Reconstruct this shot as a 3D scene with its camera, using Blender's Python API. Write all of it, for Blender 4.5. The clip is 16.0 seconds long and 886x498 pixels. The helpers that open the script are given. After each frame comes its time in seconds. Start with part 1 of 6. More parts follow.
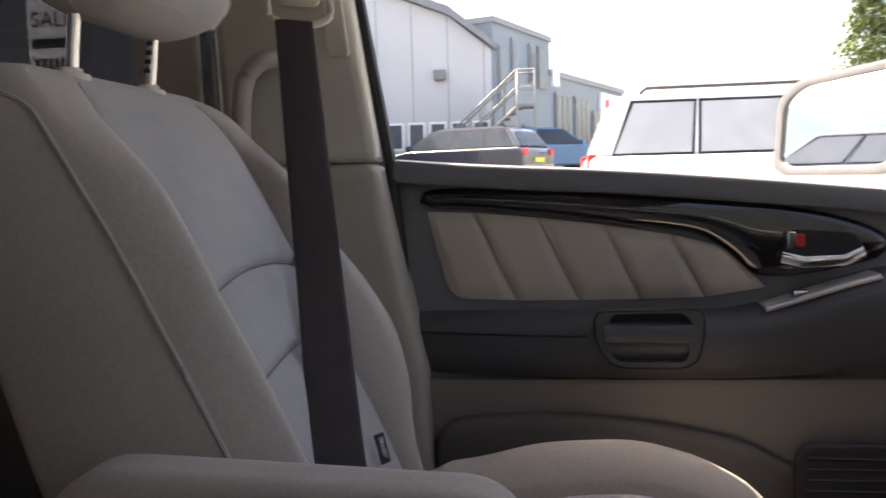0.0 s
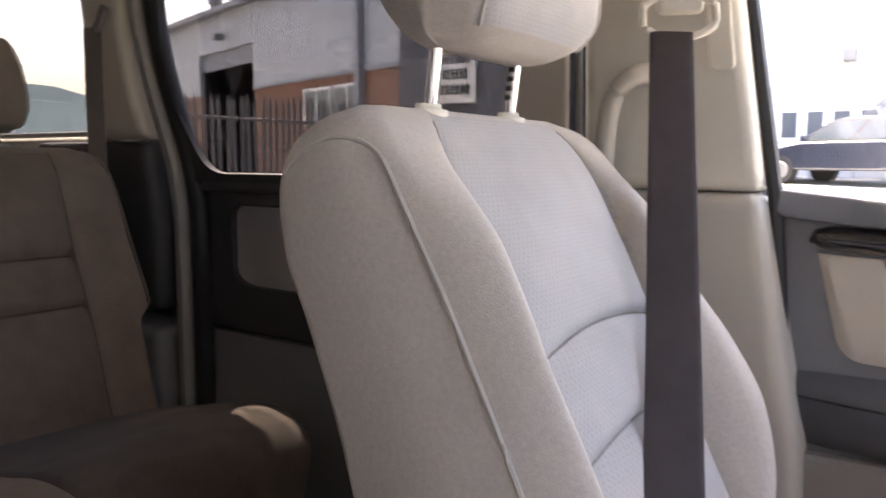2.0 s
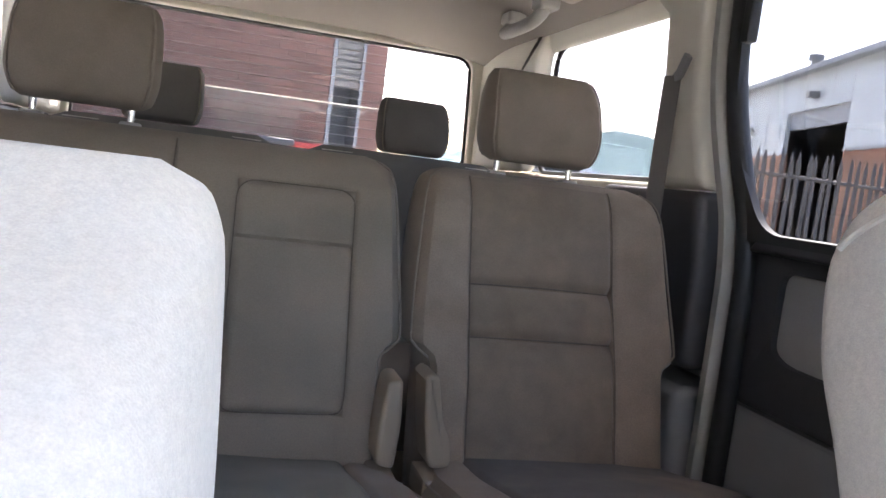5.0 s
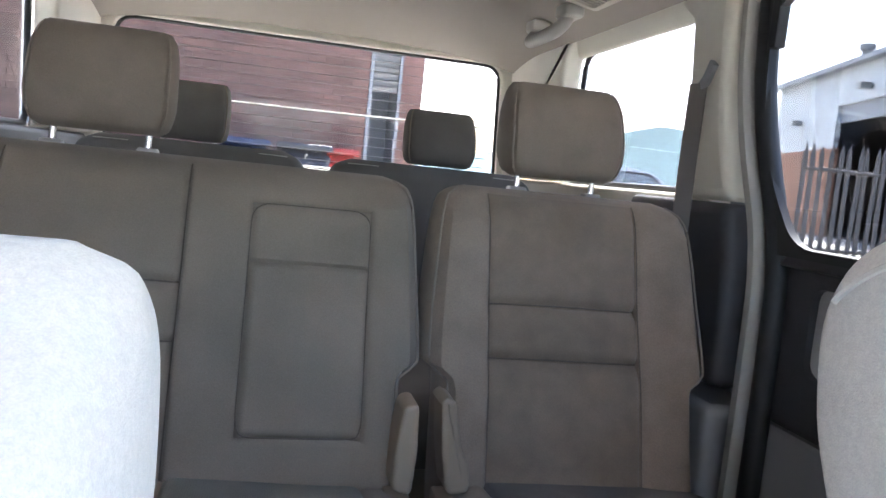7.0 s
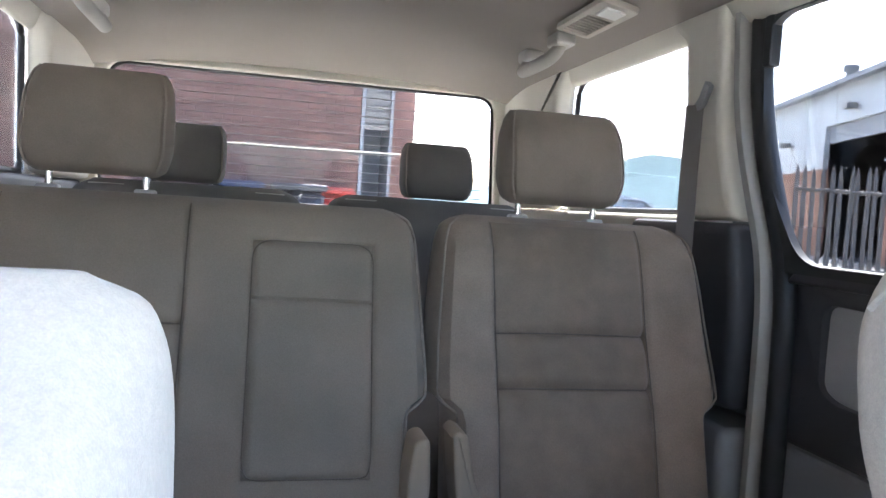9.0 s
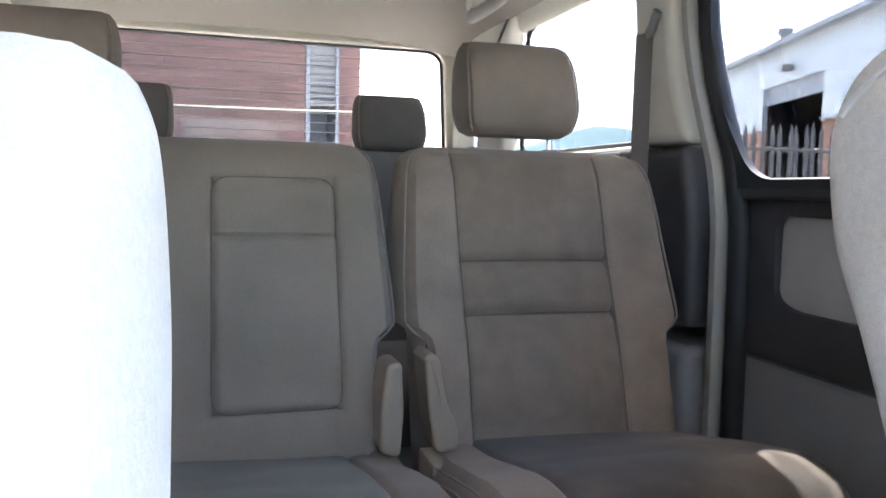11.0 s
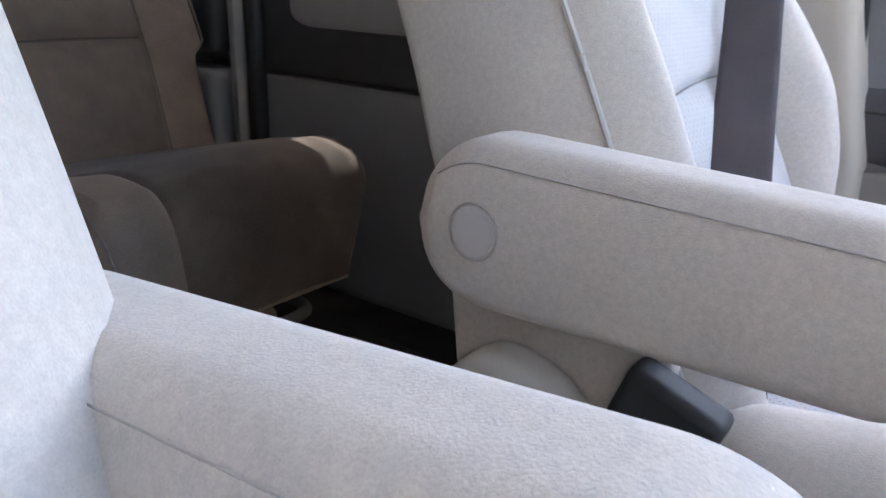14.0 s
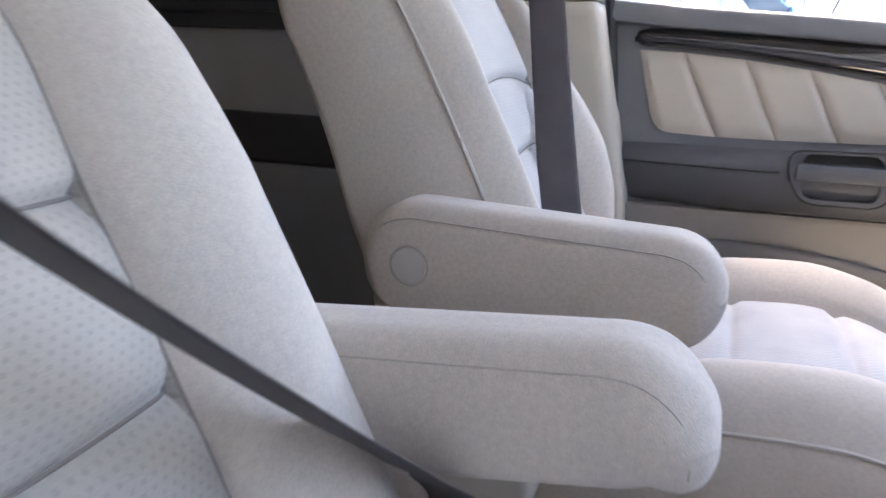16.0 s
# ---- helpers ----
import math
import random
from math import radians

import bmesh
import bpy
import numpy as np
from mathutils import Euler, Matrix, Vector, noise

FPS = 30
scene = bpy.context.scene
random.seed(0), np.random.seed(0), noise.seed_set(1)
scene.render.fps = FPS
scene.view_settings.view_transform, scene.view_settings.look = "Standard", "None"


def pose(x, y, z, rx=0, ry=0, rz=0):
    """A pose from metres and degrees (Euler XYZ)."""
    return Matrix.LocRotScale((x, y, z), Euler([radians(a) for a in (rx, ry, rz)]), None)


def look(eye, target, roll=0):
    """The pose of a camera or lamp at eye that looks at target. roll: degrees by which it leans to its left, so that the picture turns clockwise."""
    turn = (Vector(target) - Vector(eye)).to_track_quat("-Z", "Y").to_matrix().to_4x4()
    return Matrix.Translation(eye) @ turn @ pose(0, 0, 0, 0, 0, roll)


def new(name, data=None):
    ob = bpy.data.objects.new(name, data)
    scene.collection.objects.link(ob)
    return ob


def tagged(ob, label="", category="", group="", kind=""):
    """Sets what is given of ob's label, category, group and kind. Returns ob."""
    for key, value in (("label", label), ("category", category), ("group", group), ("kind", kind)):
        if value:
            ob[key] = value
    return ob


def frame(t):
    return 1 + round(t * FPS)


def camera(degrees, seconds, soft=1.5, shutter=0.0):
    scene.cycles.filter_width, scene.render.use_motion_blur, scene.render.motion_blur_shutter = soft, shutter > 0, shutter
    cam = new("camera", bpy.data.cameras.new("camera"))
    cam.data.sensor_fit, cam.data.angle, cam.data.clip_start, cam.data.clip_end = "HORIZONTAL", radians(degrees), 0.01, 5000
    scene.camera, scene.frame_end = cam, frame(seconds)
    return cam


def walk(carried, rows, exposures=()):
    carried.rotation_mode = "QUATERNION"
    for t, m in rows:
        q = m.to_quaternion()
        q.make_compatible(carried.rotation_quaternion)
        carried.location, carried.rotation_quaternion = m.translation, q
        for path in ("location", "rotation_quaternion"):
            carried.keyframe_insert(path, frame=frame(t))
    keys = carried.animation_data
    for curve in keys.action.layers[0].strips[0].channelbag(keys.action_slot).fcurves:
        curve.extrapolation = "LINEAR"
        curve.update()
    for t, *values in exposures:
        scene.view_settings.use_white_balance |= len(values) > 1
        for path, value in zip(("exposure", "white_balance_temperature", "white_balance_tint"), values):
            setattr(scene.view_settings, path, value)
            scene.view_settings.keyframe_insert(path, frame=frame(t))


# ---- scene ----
cam = camera(59.20, 16.0, 1.5, 0.4)
PATH = [
    (0, pose(0.3405, 0.0921, 0.8721, 84.482, 1.584, 97.138)),
    (0.5, pose(0.3305, 0.1057, 0.8852, 83.791, 1.877, 104.730)),
    (1, pose(0.3130, 0.0779, 0.8959, 83.655, 0.240, 113.340)),
    (1.5, pose(0.2948, 0.0669, 0.9042, 83.324, 0.421, 119.032)),
    (2, pose(0.2487, 0.0779, 0.9220, 83.692, -0.289, 124.205)),
    (2.5, pose(0.1959, 0.0557, 0.9187, 86.662, -0.711, 134.374)),
    (3, pose(0.1828, 0.0292, 0.9176, 88.590, -2.134, 142.950)),
    (3.5, pose(0.1747, 0.0263, 0.9330, 89.254, -5.714, 150.987)),
    (4, pose(0.1727, 0.0179, 0.9316, 88.234, -7.560, 157.615)),
    (4.5, pose(0.1732, 0.0162, 0.9210, 85.345, -7.782, 162.118)),
    (7, pose(0.1262, 0.0024, 0.9581, 84.592, -5.947, 167.463)),
    (7.5, pose(0.1171, 0.0028, 0.9623, 85.789, -5.261, 168.684)),
    (8, pose(0.1251, -0.0076, 0.9693, 86.758, -5.048, 168.628)),
    (10.5, pose(0.1388, -0.0157, 0.8834, 87.155, -1.583, 164.250)),
    (11, pose(0.1486, -0.0130, 0.8687, 85.840, -1.206, 163.298)),
    (11.5, pose(0.1754, 0.0139, 0.8586, 83.543, -2.127, 153.923)),
    (12, pose(0.2028, 0.0315, 0.8208, 80.625, -2.581, 147.011)),
    (12.5, pose(0.2372, 0.0421, 0.8242, 75.640, -2.555, 139.148)),
    (13, pose(0.2531, 0.0605, 0.8061, 72.152, -1.918, 135.660)),
    (13.5, pose(0.2709, 0.0710, 0.7940, 70.0, -1.45, 131.55)),
    (14, pose(0.2893, 0.0769, 0.7835, 70.869, -1.571, 127.268)),
    (14.5, pose(0.3224, 0.0799, 0.7902, 70.932, -1.668, 124.032)),
    (15, pose(0.3568, 0.0737, 0.7926, 71.487, -1.692, 120.713)),
    (15.5, pose(0.4042, 0.0690, 0.8156, 73.297, -0.203, 115.042)),
    (16, pose(0.5235, 0.0735, 0.8339, 74.704, -1.105, 110.154)),
]
EXPOSURES = [(0.0, 2.6, 7700, 27), (1.0, 3.5, 7900, 30), (2.0, 4.28, 7900, 31), (3.0, 4.5, 7500, 31), (4.5, 5.2, 6900, 26), (7.0, 5.62, 6300, 19), (8.2, 5.62, 6200, 19), (11.0, 5.82, 6300, 18), (12.0, 5.95, 6700, 20), (13.5, 5.25, 6800, 22), (15.0, 4.66, 6900, 24), (16.0, 4.68, 7000, 25)]
walk(cam, PATH, EXPOSURES)

# ---------------------------------------------------------------- light
SUN_EL, SUN_AZ = 55.0, 153.0          # azimuth counted from the car's nose towards its left side
world = bpy.data.worlds.new("sky_world")
scene.world = world
world.use_nodes = True
wn = world.node_tree.nodes
sky = wn.new("ShaderNodeTexSky")
sky.sky_type = "NISHITA"
sky.sun_disc = False
sky.sun_elevation = radians(SUN_EL)
sky.sun_rotation = radians(-SUN_AZ)
sky.dust_density = 4.0
sky.ozone_density = 0.6
wn["Background"].inputs["Strength"].default_value = 0.15
world.node_tree.links.new(sky.outputs[0], wn["Background"].inputs["Color"])
sun = new("sun", bpy.data.lights.new("sun", "SUN"))
sun.data.energy = 5.0
sun.data.angle = radians(0.6)
sun.data.color = (1.0, 0.94, 0.85)
sdir = Vector((-math.sin(radians(SUN_AZ)) * math.cos(radians(SUN_EL)), math.cos(radians(SUN_AZ)) * math.cos(radians(SUN_EL)), math.sin(radians(SUN_EL))))
sun.matrix_world = look(sdir * 30, (0, 0, 0))


# ---------------------------------------------------------------- materials
def mat(name, color, rough=0.6, metal=0.0, var=0.12, scale=6.0, fine=220.0, bump=0.15, dist=0.001, spec=0.5, coat=0.0, sheen=0.0, tint=None, tintscale=3.0, tintamt=0.5):
    m = bpy.data.materials.new(name)
    m.use_nodes = True
    nt = m.node_tree
    n, ln = nt.nodes, nt.links
    b = n["Principled BSDF"]
    b.inputs["Roughness"].default_value = rough
    b.inputs["Metallic"].default_value = metal
    b.inputs["Specular IOR Level"].default_value = spec
    b.inputs["Coat Weight"].default_value = coat
    b.inputs["Sheen Weight"].default_value = sheen
    co = n.new("ShaderNodeTexCoord")
    t1 = n.new("ShaderNodeTexNoise")
    t1.inputs["Scale"].default_value = scale
    t1.inputs["Detail"].default_value = 5
    t2 = n.new("ShaderNodeTexNoise")
    t2.inputs["Scale"].default_value = fine
    t2.inputs["Detail"].default_value = 3
    for t in (t1, t2):
        ln.new(co.outputs["Object"], t.inputs["Vector"])
    add = n.new("ShaderNodeMath")
    add.operation = "ADD"
    ln.new(t1.outputs["Fac"], add.inputs[0])
    ln.new(t2.outputs["Fac"], add.inputs[1])
    rng = n.new("ShaderNodeMapRange")
    rng.inputs["From Min"].default_value = 0.7
    rng.inputs["From Max"].default_value = 1.3
    rng.inputs["To Min"].default_value = 1 - var
    rng.inputs["To Max"].default_value = 1 + var
    ln.new(add.outputs[0], rng.inputs["Value"])
    base = n.new("ShaderNodeRGB")
    base.outputs[0].default_value = (*color, 1)
    src = base.outputs[0]
    if tint:
        t3 = n.new("ShaderNodeTexNoise")
        t3.inputs["Scale"].default_value = tintscale
        t3.inputs["Detail"].default_value = 4
        ln.new(co.outputs["Object"], t3.inputs["Vector"])
        r3 = n.new("ShaderNodeMapRange")
        r3.inputs["From Min"].default_value = 0.47
        r3.inputs["From Max"].default_value = 0.66
        r3.inputs["To Max"].default_value = tintamt
        ln.new(t3.outputs["Fac"], r3.inputs["Value"])
        mx = n.new("ShaderNodeMix")
        mx.data_type = "RGBA"
        mx.inputs["B"].default_value = (*tint, 1)
        ln.new(r3.outputs[0], mx.inputs["Factor"])
        ln.new(src, mx.inputs["A"])
        src = mx.outputs["Result"]
    mul = n.new("ShaderNodeVectorMath")
    mul.operation = "SCALE"
    ln.new(src, mul.inputs[0])
    ln.new(rng.outputs[0], mul.inputs["Scale"])
    ln.new(mul.outputs[0], b.inputs["Base Color"])
    if bump:
        bp = n.new("ShaderNodeBump")
        bp.inputs["Strength"].default_value = bump
        bp.inputs["Distance"].default_value = dist
        ln.new(t2.outputs["Fac"], bp.inputs["Height"])
        ln.new(bp.outputs[0], b.inputs["Normal"])
    return m


def dots(m, pitch=0.0064, radius=0.00098, axes=("X", "Z"), dark=0.72):
    """Adds rows of fine holes to a cloth material."""
    nt = m.node_tree
    n, ln = nt.nodes, nt.links
    b = n["Principled BSDF"]
    co = n.new("ShaderNodeTexCoord")
    sp = n.new("ShaderNodeSeparateXYZ")
    ln.new(co.outputs["Object"], sp.inputs[0])

    def op(kind, a, c=None):
        k = n.new("ShaderNodeMath")
        k.operation = kind
        for i, v in enumerate((a, c)):
            if v is None:
                continue
            if isinstance(v, (int, float)):
                k.inputs[i].default_value = v
            else:
                ln.new(v, k.inputs[i])
        return k.outputs[0]
    u = op("DIVIDE", sp.outputs[axes[0]], pitch)
    v = op("DIVIDE", sp.outputs[axes[1]], pitch * 0.56)
    row = op("MULTIPLY", op("FLOORED_MODULO", op("FLOOR", v), 2.0), 0.5)
    fu = op("SUBTRACT", op("FRACT", op("ADD", u, row)), 0.5)
    fv = op("SUBTRACT", op("FRACT", v), 0.5)
    fu, fv = op("MULTIPLY", fu, pitch), op("MULTIPLY", fv, pitch * 0.56)
    d = op("SQRT", op("ADD", op("MULTIPLY", fu, fu), op("MULTIPLY", fv, fv)))
    hole = op("LESS_THAN", d, radius)
    old = b.inputs["Base Color"].links[0].from_socket
    sc = n.new("ShaderNodeVectorMath")
    sc.operation = "SCALE"
    ln.new(old, sc.inputs[0])
    ln.new(op("SUBTRACT", 1.0, op("MULTIPLY", hole, 1 - dark)), sc.inputs["Scale"])
    ln.new(sc.outputs[0], b.inputs["Base Color"])
    return m


def glass(name, tint, gloss=0.06):
    m = bpy.data.materials.new(name)
    m.use_nodes = True
    nt = m.node_tree
    n, ln = nt.nodes, nt.links
    n.remove(n["Principled BSDF"])
    tr = n.new("ShaderNodeBsdfTransparent")
    tr.inputs["Color"].default_value = (*tint, 1)
    gl = n.new("ShaderNodeBsdfGlossy")
    gl.inputs["Roughness"].default_value = 0.02
    lw = n.new("ShaderNodeLayerWeight")
    lw.inputs["Blend"].default_value = 0.12
    fr = n.new("ShaderNodeMapRange")
    fr.inputs["To Min"].default_value = 0.02
    fr.inputs["To Max"].default_value = 0.25
    ln.new(lw.outputs["Facing"], fr.inputs["Value"])
    mx = n.new("ShaderNodeMixShader")
    ln.new(fr.outputs[0], mx.inputs[0])
    ln.new(tr.outputs[0], mx.inputs[1])
    ln.new(gl.outputs[0], mx.inputs[2])
    ln.new(mx.outputs[0], n["Material Output"].inputs["Surface"])
    return m


SUEDE = mat("suede", (0.515, 0.457, 0.40), 0.92, var=0.10, scale=240, fine=900, bump=0.5, dist=0.0007, sheen=0.25, spec=0.2, tint=(0.43, 0.375, 0.325), tintscale=7, tintamt=0.35)
# Slightly darker and blotchier than the seat suede.
ARM_SUEDE = mat("armrest_suede", (0.475, 0.415, 0.358), 0.92, var=0.10, scale=240, fine=900, bump=0.5, dist=0.0007, sheen=0.25, spec=0.2, tint=(0.37, 0.315, 0.27), tintscale=9, tintamt=0.5)
SUEDE_IN = dots(mat("perforated_suede", (0.445, 0.422, 0.402), 0.92, var=0.13, scale=12, fine=1250, bump=0.3, dist=0.0006, sheen=0.25, spec=0.2, tint=(0.40, 0.385, 0.38), tintscale=14, tintamt=0.6), dark=0.86)
# Perforated suede copy, tinted warmer to offset bluish windscreen light.
DRIVER_IN = dots(mat("warmed_perforated_driver_suede", (0.44, 0.398, 0.35), 0.92, var=0.13, scale=12, fine=1250, bump=0.3, dist=0.0006, sheen=0.25, spec=0.2, tint=(0.38, 0.35, 0.315), tintscale=14, tintamt=0.6), dark=0.82)
CUSH_IN = dots(mat("perforated_cushion_suede", (0.48, 0.465, 0.46), 0.92, var=0.13, scale=12, fine=1250, bump=0.3, dist=0.0006, sheen=0.25, spec=0.2, tint=(0.41, 0.40, 0.41), tintscale=14, tintamt=0.7), axes=("X", "Y"))
# Second-row suedes, soiled ones included, carry the dim rear light in their colour.
SUEDE_FLAT = mat("worn_dimmed_suede", (0.275, 0.208, 0.157), 0.95, var=0.15, scale=20, fine=500, bump=0.3, dist=0.0006, sheen=0.12, spec=0.2, tint=(0.215, 0.163, 0.123), tintscale=8, tintamt=0.5)
SUEDE_GREY = mat("grey_worn_dimmed_suede", (0.25, 0.196, 0.15), 0.95, var=0.14, scale=7, fine=600, bump=0.3, dist=0.0006, sheen=0.12, spec=0.2, tint=(0.20, 0.165, 0.128), tintscale=4, tintamt=0.8)
# Headrests: the same cloth with the rear shade put into its colour.
HEADC = mat("shade_darkened_headrest_suede", (0.235, 0.19, 0.15), 0.95, var=0.12, scale=9, fine=600, bump=0.3, dist=0.0006, sheen=0.12, spec=0.2, tint=(0.185, 0.15, 0.118), tintscale=11, tintamt=0.6)
# Third-row suede; its backlit shade is painted in as a darker base.
THIRD = mat("shade_darkened_suede", (0.15, 0.135, 0.12), 0.95, var=0.14, scale=9, fine=600, bump=0.3, dist=0.0006, sheen=0.1, spec=0.2)
REAR_IN = dots(mat("worn_perforated_dimmed_suede", (0.20, 0.185, 0.15), 0.95, var=0.12, scale=7, fine=600, bump=0.3, dist=0.0006, sheen=0.12, spec=0.2, tint=(0.15, 0.135, 0.11), tintscale=6, tintamt=0.6), axes=("X", "Y"), pitch=0.0065)
SUEDE_DIRT = mat("soiled_dimmed_suede", (0.225, 0.168, 0.125), 0.95, var=0.12, scale=30, fine=500, bump=0.4, dist=0.0007, sheen=0.2, spec=0.2, tint=(0.160, 0.116, 0.084), tintscale=6, tintamt=0.55)
CUSH_DIRT = mat("blackened_suede", (0.095, 0.074, 0.059), 0.95, var=0.2, scale=18, fine=500, bump=0.3, dist=0.0006, sheen=0.15, spec=0.2, tint=(0.19, 0.14, 0.10), tintscale=5, tintamt=0.7)
PIPING_R = mat("worn_piping_cord", (0.27, 0.22, 0.18), 0.9, var=0.1, fine=900, bump=0.2, dist=0.0004)
PIPING = mat("piping_cord", (0.50, 0.46, 0.41), 0.85, var=0.06, fine=900, bump=0.2, dist=0.0004)
SEAM_R = mat("dark_seam", (0.13, 0.10, 0.08), 0.95, var=0.1, fine=900)
SEAM_F = mat("shadow_seam", (0.24, 0.21, 0.185), 0.95, var=0.1, fine=900)
CLOTH_G = mat("grey_door_cloth", (0.38, 0.365, 0.35), 0.95, var=0.1, fine=700, bump=0.25, dist=0.0005, spec=0.15)
# Near-white base paints the blown-out glare into the car panes.
PALEGLASS = mat("glare_pale_car_glass", (0.72, 0.76, 0.78), 0.06, var=0.1, bump=0.0, spec=0.8)
THREAD = mat("seam_thread", (0.36, 0.32, 0.285), 0.9, var=0.1, fine=900)
CREAM = mat("cream_plastic", (0.68, 0.635, 0.545), 0.55, var=0.05, fine=900, bump=0.12, dist=0.0004, spec=0.4)
BEIGE = mat("beige_plastic", (0.50, 0.455, 0.39), 0.55, var=0.05, fine=900, bump=0.15, dist=0.0004, spec=0.4)
GREYP = mat("grey_plastic", (0.27, 0.27, 0.27), 0.6, var=0.05, fine=900, bump=0.15, dist=0.0004, spec=0.4)
LOWGREY = mat("grey_door_plastic", (0.265, 0.24, 0.222), 0.6, var=0.06, fine=900, bump=0.15, dist=0.0004, spec=0.4)
DARK = mat("charcoal_plastic", (0.055, 0.052, 0.055), 0.5, var=0.08, fine=900, bump=0.15, dist=0.0004, spec=0.4)
DOORARM = mat("soft_charcoal_leatherette", (0.09, 0.091, 0.10), 0.5, var=0.06, fine=700, bump=0.2, dist=0.0004, spec=0.45)
POCKET = mat("moulded_pocket_plastic", (0.16, 0.146, 0.136), 0.6, var=0.06, fine=900, bump=0.15, dist=0.0004, spec=0.4)
EDGEG = mat("pale_grey_edge_trim", (0.37, 0.355, 0.325), 0.55, var=0.05, fine=900, bump=0.12, dist=0.0004, spec=0.4)
DOORDARK = mat("dark_grey_leatherette", (0.19, 0.191, 0.203), 0.5, var=0.07, fine=700, bump=0.2, dist=0.0004, spec=0.45)
DARKGREY = mat("dark_grey_paint", (0.13, 0.134, 0.147), 0.5, var=0.1, fine=300, bump=0.1, dist=0.0004, spec=0.4)
RUBBER = mat("black_rubber", (0.02, 0.02, 0.022), 0.5, var=0.08, fine=400, bump=0.1, dist=0.0005)
GLOSS = mat("black_lacquer", (0.012, 0.012, 0.014), 0.08, var=0.3, scale=20, fine=60, bump=0.0, coat=1.0)
CHROME = mat("chrome", (0.75, 0.75, 0.75), 0.1, metal=1.0, var=0.03, bump=0.0)
HEADLINER = mat("headliner_cloth", (0.32, 0.284, 0.252), 0.95, var=0.05, scale=3, fine=1100, bump=0.25, dist=0.0005, spec=0.15)
QUILT = mat("quilted_door_cloth", (0.55, 0.49, 0.415), 0.9, var=0.06, fine=800, bump=0.25, dist=0.0005, spec=0.2, sheen=0.1)
BELT = mat("belt_webbing", (0.046, 0.036, 0.037), 0.7, var=0.14, scale=40, fine=900, bump=0.4, dist=0.0006, spec=0.35, sheen=0.05)
BELT_R = mat("rear_belt_webbing", (0.16, 0.14, 0.13), 0.7, var=0.05, fine=500, bump=0.2, dist=0.0004)
CARPET = mat("grey_carpet", (0.045, 0.04, 0.037), 1.0, var=0.25, scale=14, fine=500, bump=0.8, dist=0.003, spec=0.1, tint=(0.12, 0.10, 0.08), tintamt=0.6)
MATPILE = mat("brown_mat_pile", (0.17, 0.132, 0.098), 1.0, var=0.25, scale=14, fine=400, bump=0.8, dist=0.003, spec=0.1, tint=(0.11, 0.09, 0.07), tintamt=0.7, tintscale=9)
TANP = mat("tan_plastic", (0.33, 0.25, 0.18), 0.6, var=0.08, fine=900, bump=0.15, dist=0.0004, spec=0.4)
SILVER = mat("satin_silver_plastic", (0.62, 0.61, 0.60), 0.35, metal=0.4, var=0.04, fine=900, bump=0.0)
HANDLE = mat("grey_beige_plastic", (0.44, 0.415, 0.375), 0.5, var=0.05, fine=900, bump=0.12, dist=0.0004, spec=0.4)
CAPG = mat("grey_cap_plastic", (0.43, 0.40, 0.37), 0.5, var=0.05, fine=900, bump=0.12, dist=0.0004, spec=0.4)
RED = mat("red_plastic", (0.6, 0.03, 0.03), 0.4, var=0.05)
WHITEP = mat("white_print", (0.8, 0.79, 0.75), 0.6, var=0.05)
INK = mat("black_print", (0.02, 0.02, 0.02), 0.6, var=0.05)
GLASS = glass("clear_window_glass", (0.90, 0.94, 0.92))
TINTED = glass("tinted_window_glass", (0.255, 0.27, 0.275))
REARGLASS = glass("rear_window_glass", (0.36, 0.38, 0.385))
SHADE = glass("solar_glass", (0.60, 0.63, 0.62))
VISOR = glass("smoked_visor", (0.80, 0.82, 0.83))
# outside
ASPHALT = mat("worn_concrete", (0.27, 0.265, 0.25), 0.9, var=0.2, scale=0.6, fine=40, bump=0.5, dist=0.01, tint=(0.13, 0.125, 0.12), tintscale=0.3)
CLAD = mat("pale_metal_cladding", (0.50, 0.515, 0.53), 0.45, var=0.04, scale=0.5, fine=30, bump=0.0, tint=(0.42, 0.43, 0.44), tintscale=0.4, tintamt=0.4)
BLUEGREY = mat("blue_grey_cladding", (0.17, 0.215, 0.255), 0.5, var=0.05, scale=0.6, fine=30, bump=0.0)
# Low-albedo colour for the added wall that cuts light from the right.
BLOCKWALL = mat("light_blocker_grey", (0.13, 0.14, 0.155), 0.7, var=0.1, scale=0.6, fine=30, bump=0.0)
ROOFM = mat("grey_roof_sheet", (0.20, 0.21, 0.23), 0.5, var=0.08, scale=1, fine=30, bump=0.0)
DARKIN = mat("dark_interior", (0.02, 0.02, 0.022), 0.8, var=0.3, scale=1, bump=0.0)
STEEL = mat("galvanised_steel", (0.20, 0.20, 0.195), 0.6, metal=0.1, var=0.15, scale=8, fine=80, bump=0.1)
BRICKM = mat("red_brick", (0.205, 0.105, 0.082), 0.9, var=0.25, scale=2, fine=60, bump=0.4, dist=0.003, tint=(0.15, 0.08, 0.065), tintscale=1.5, tintamt=0.6)


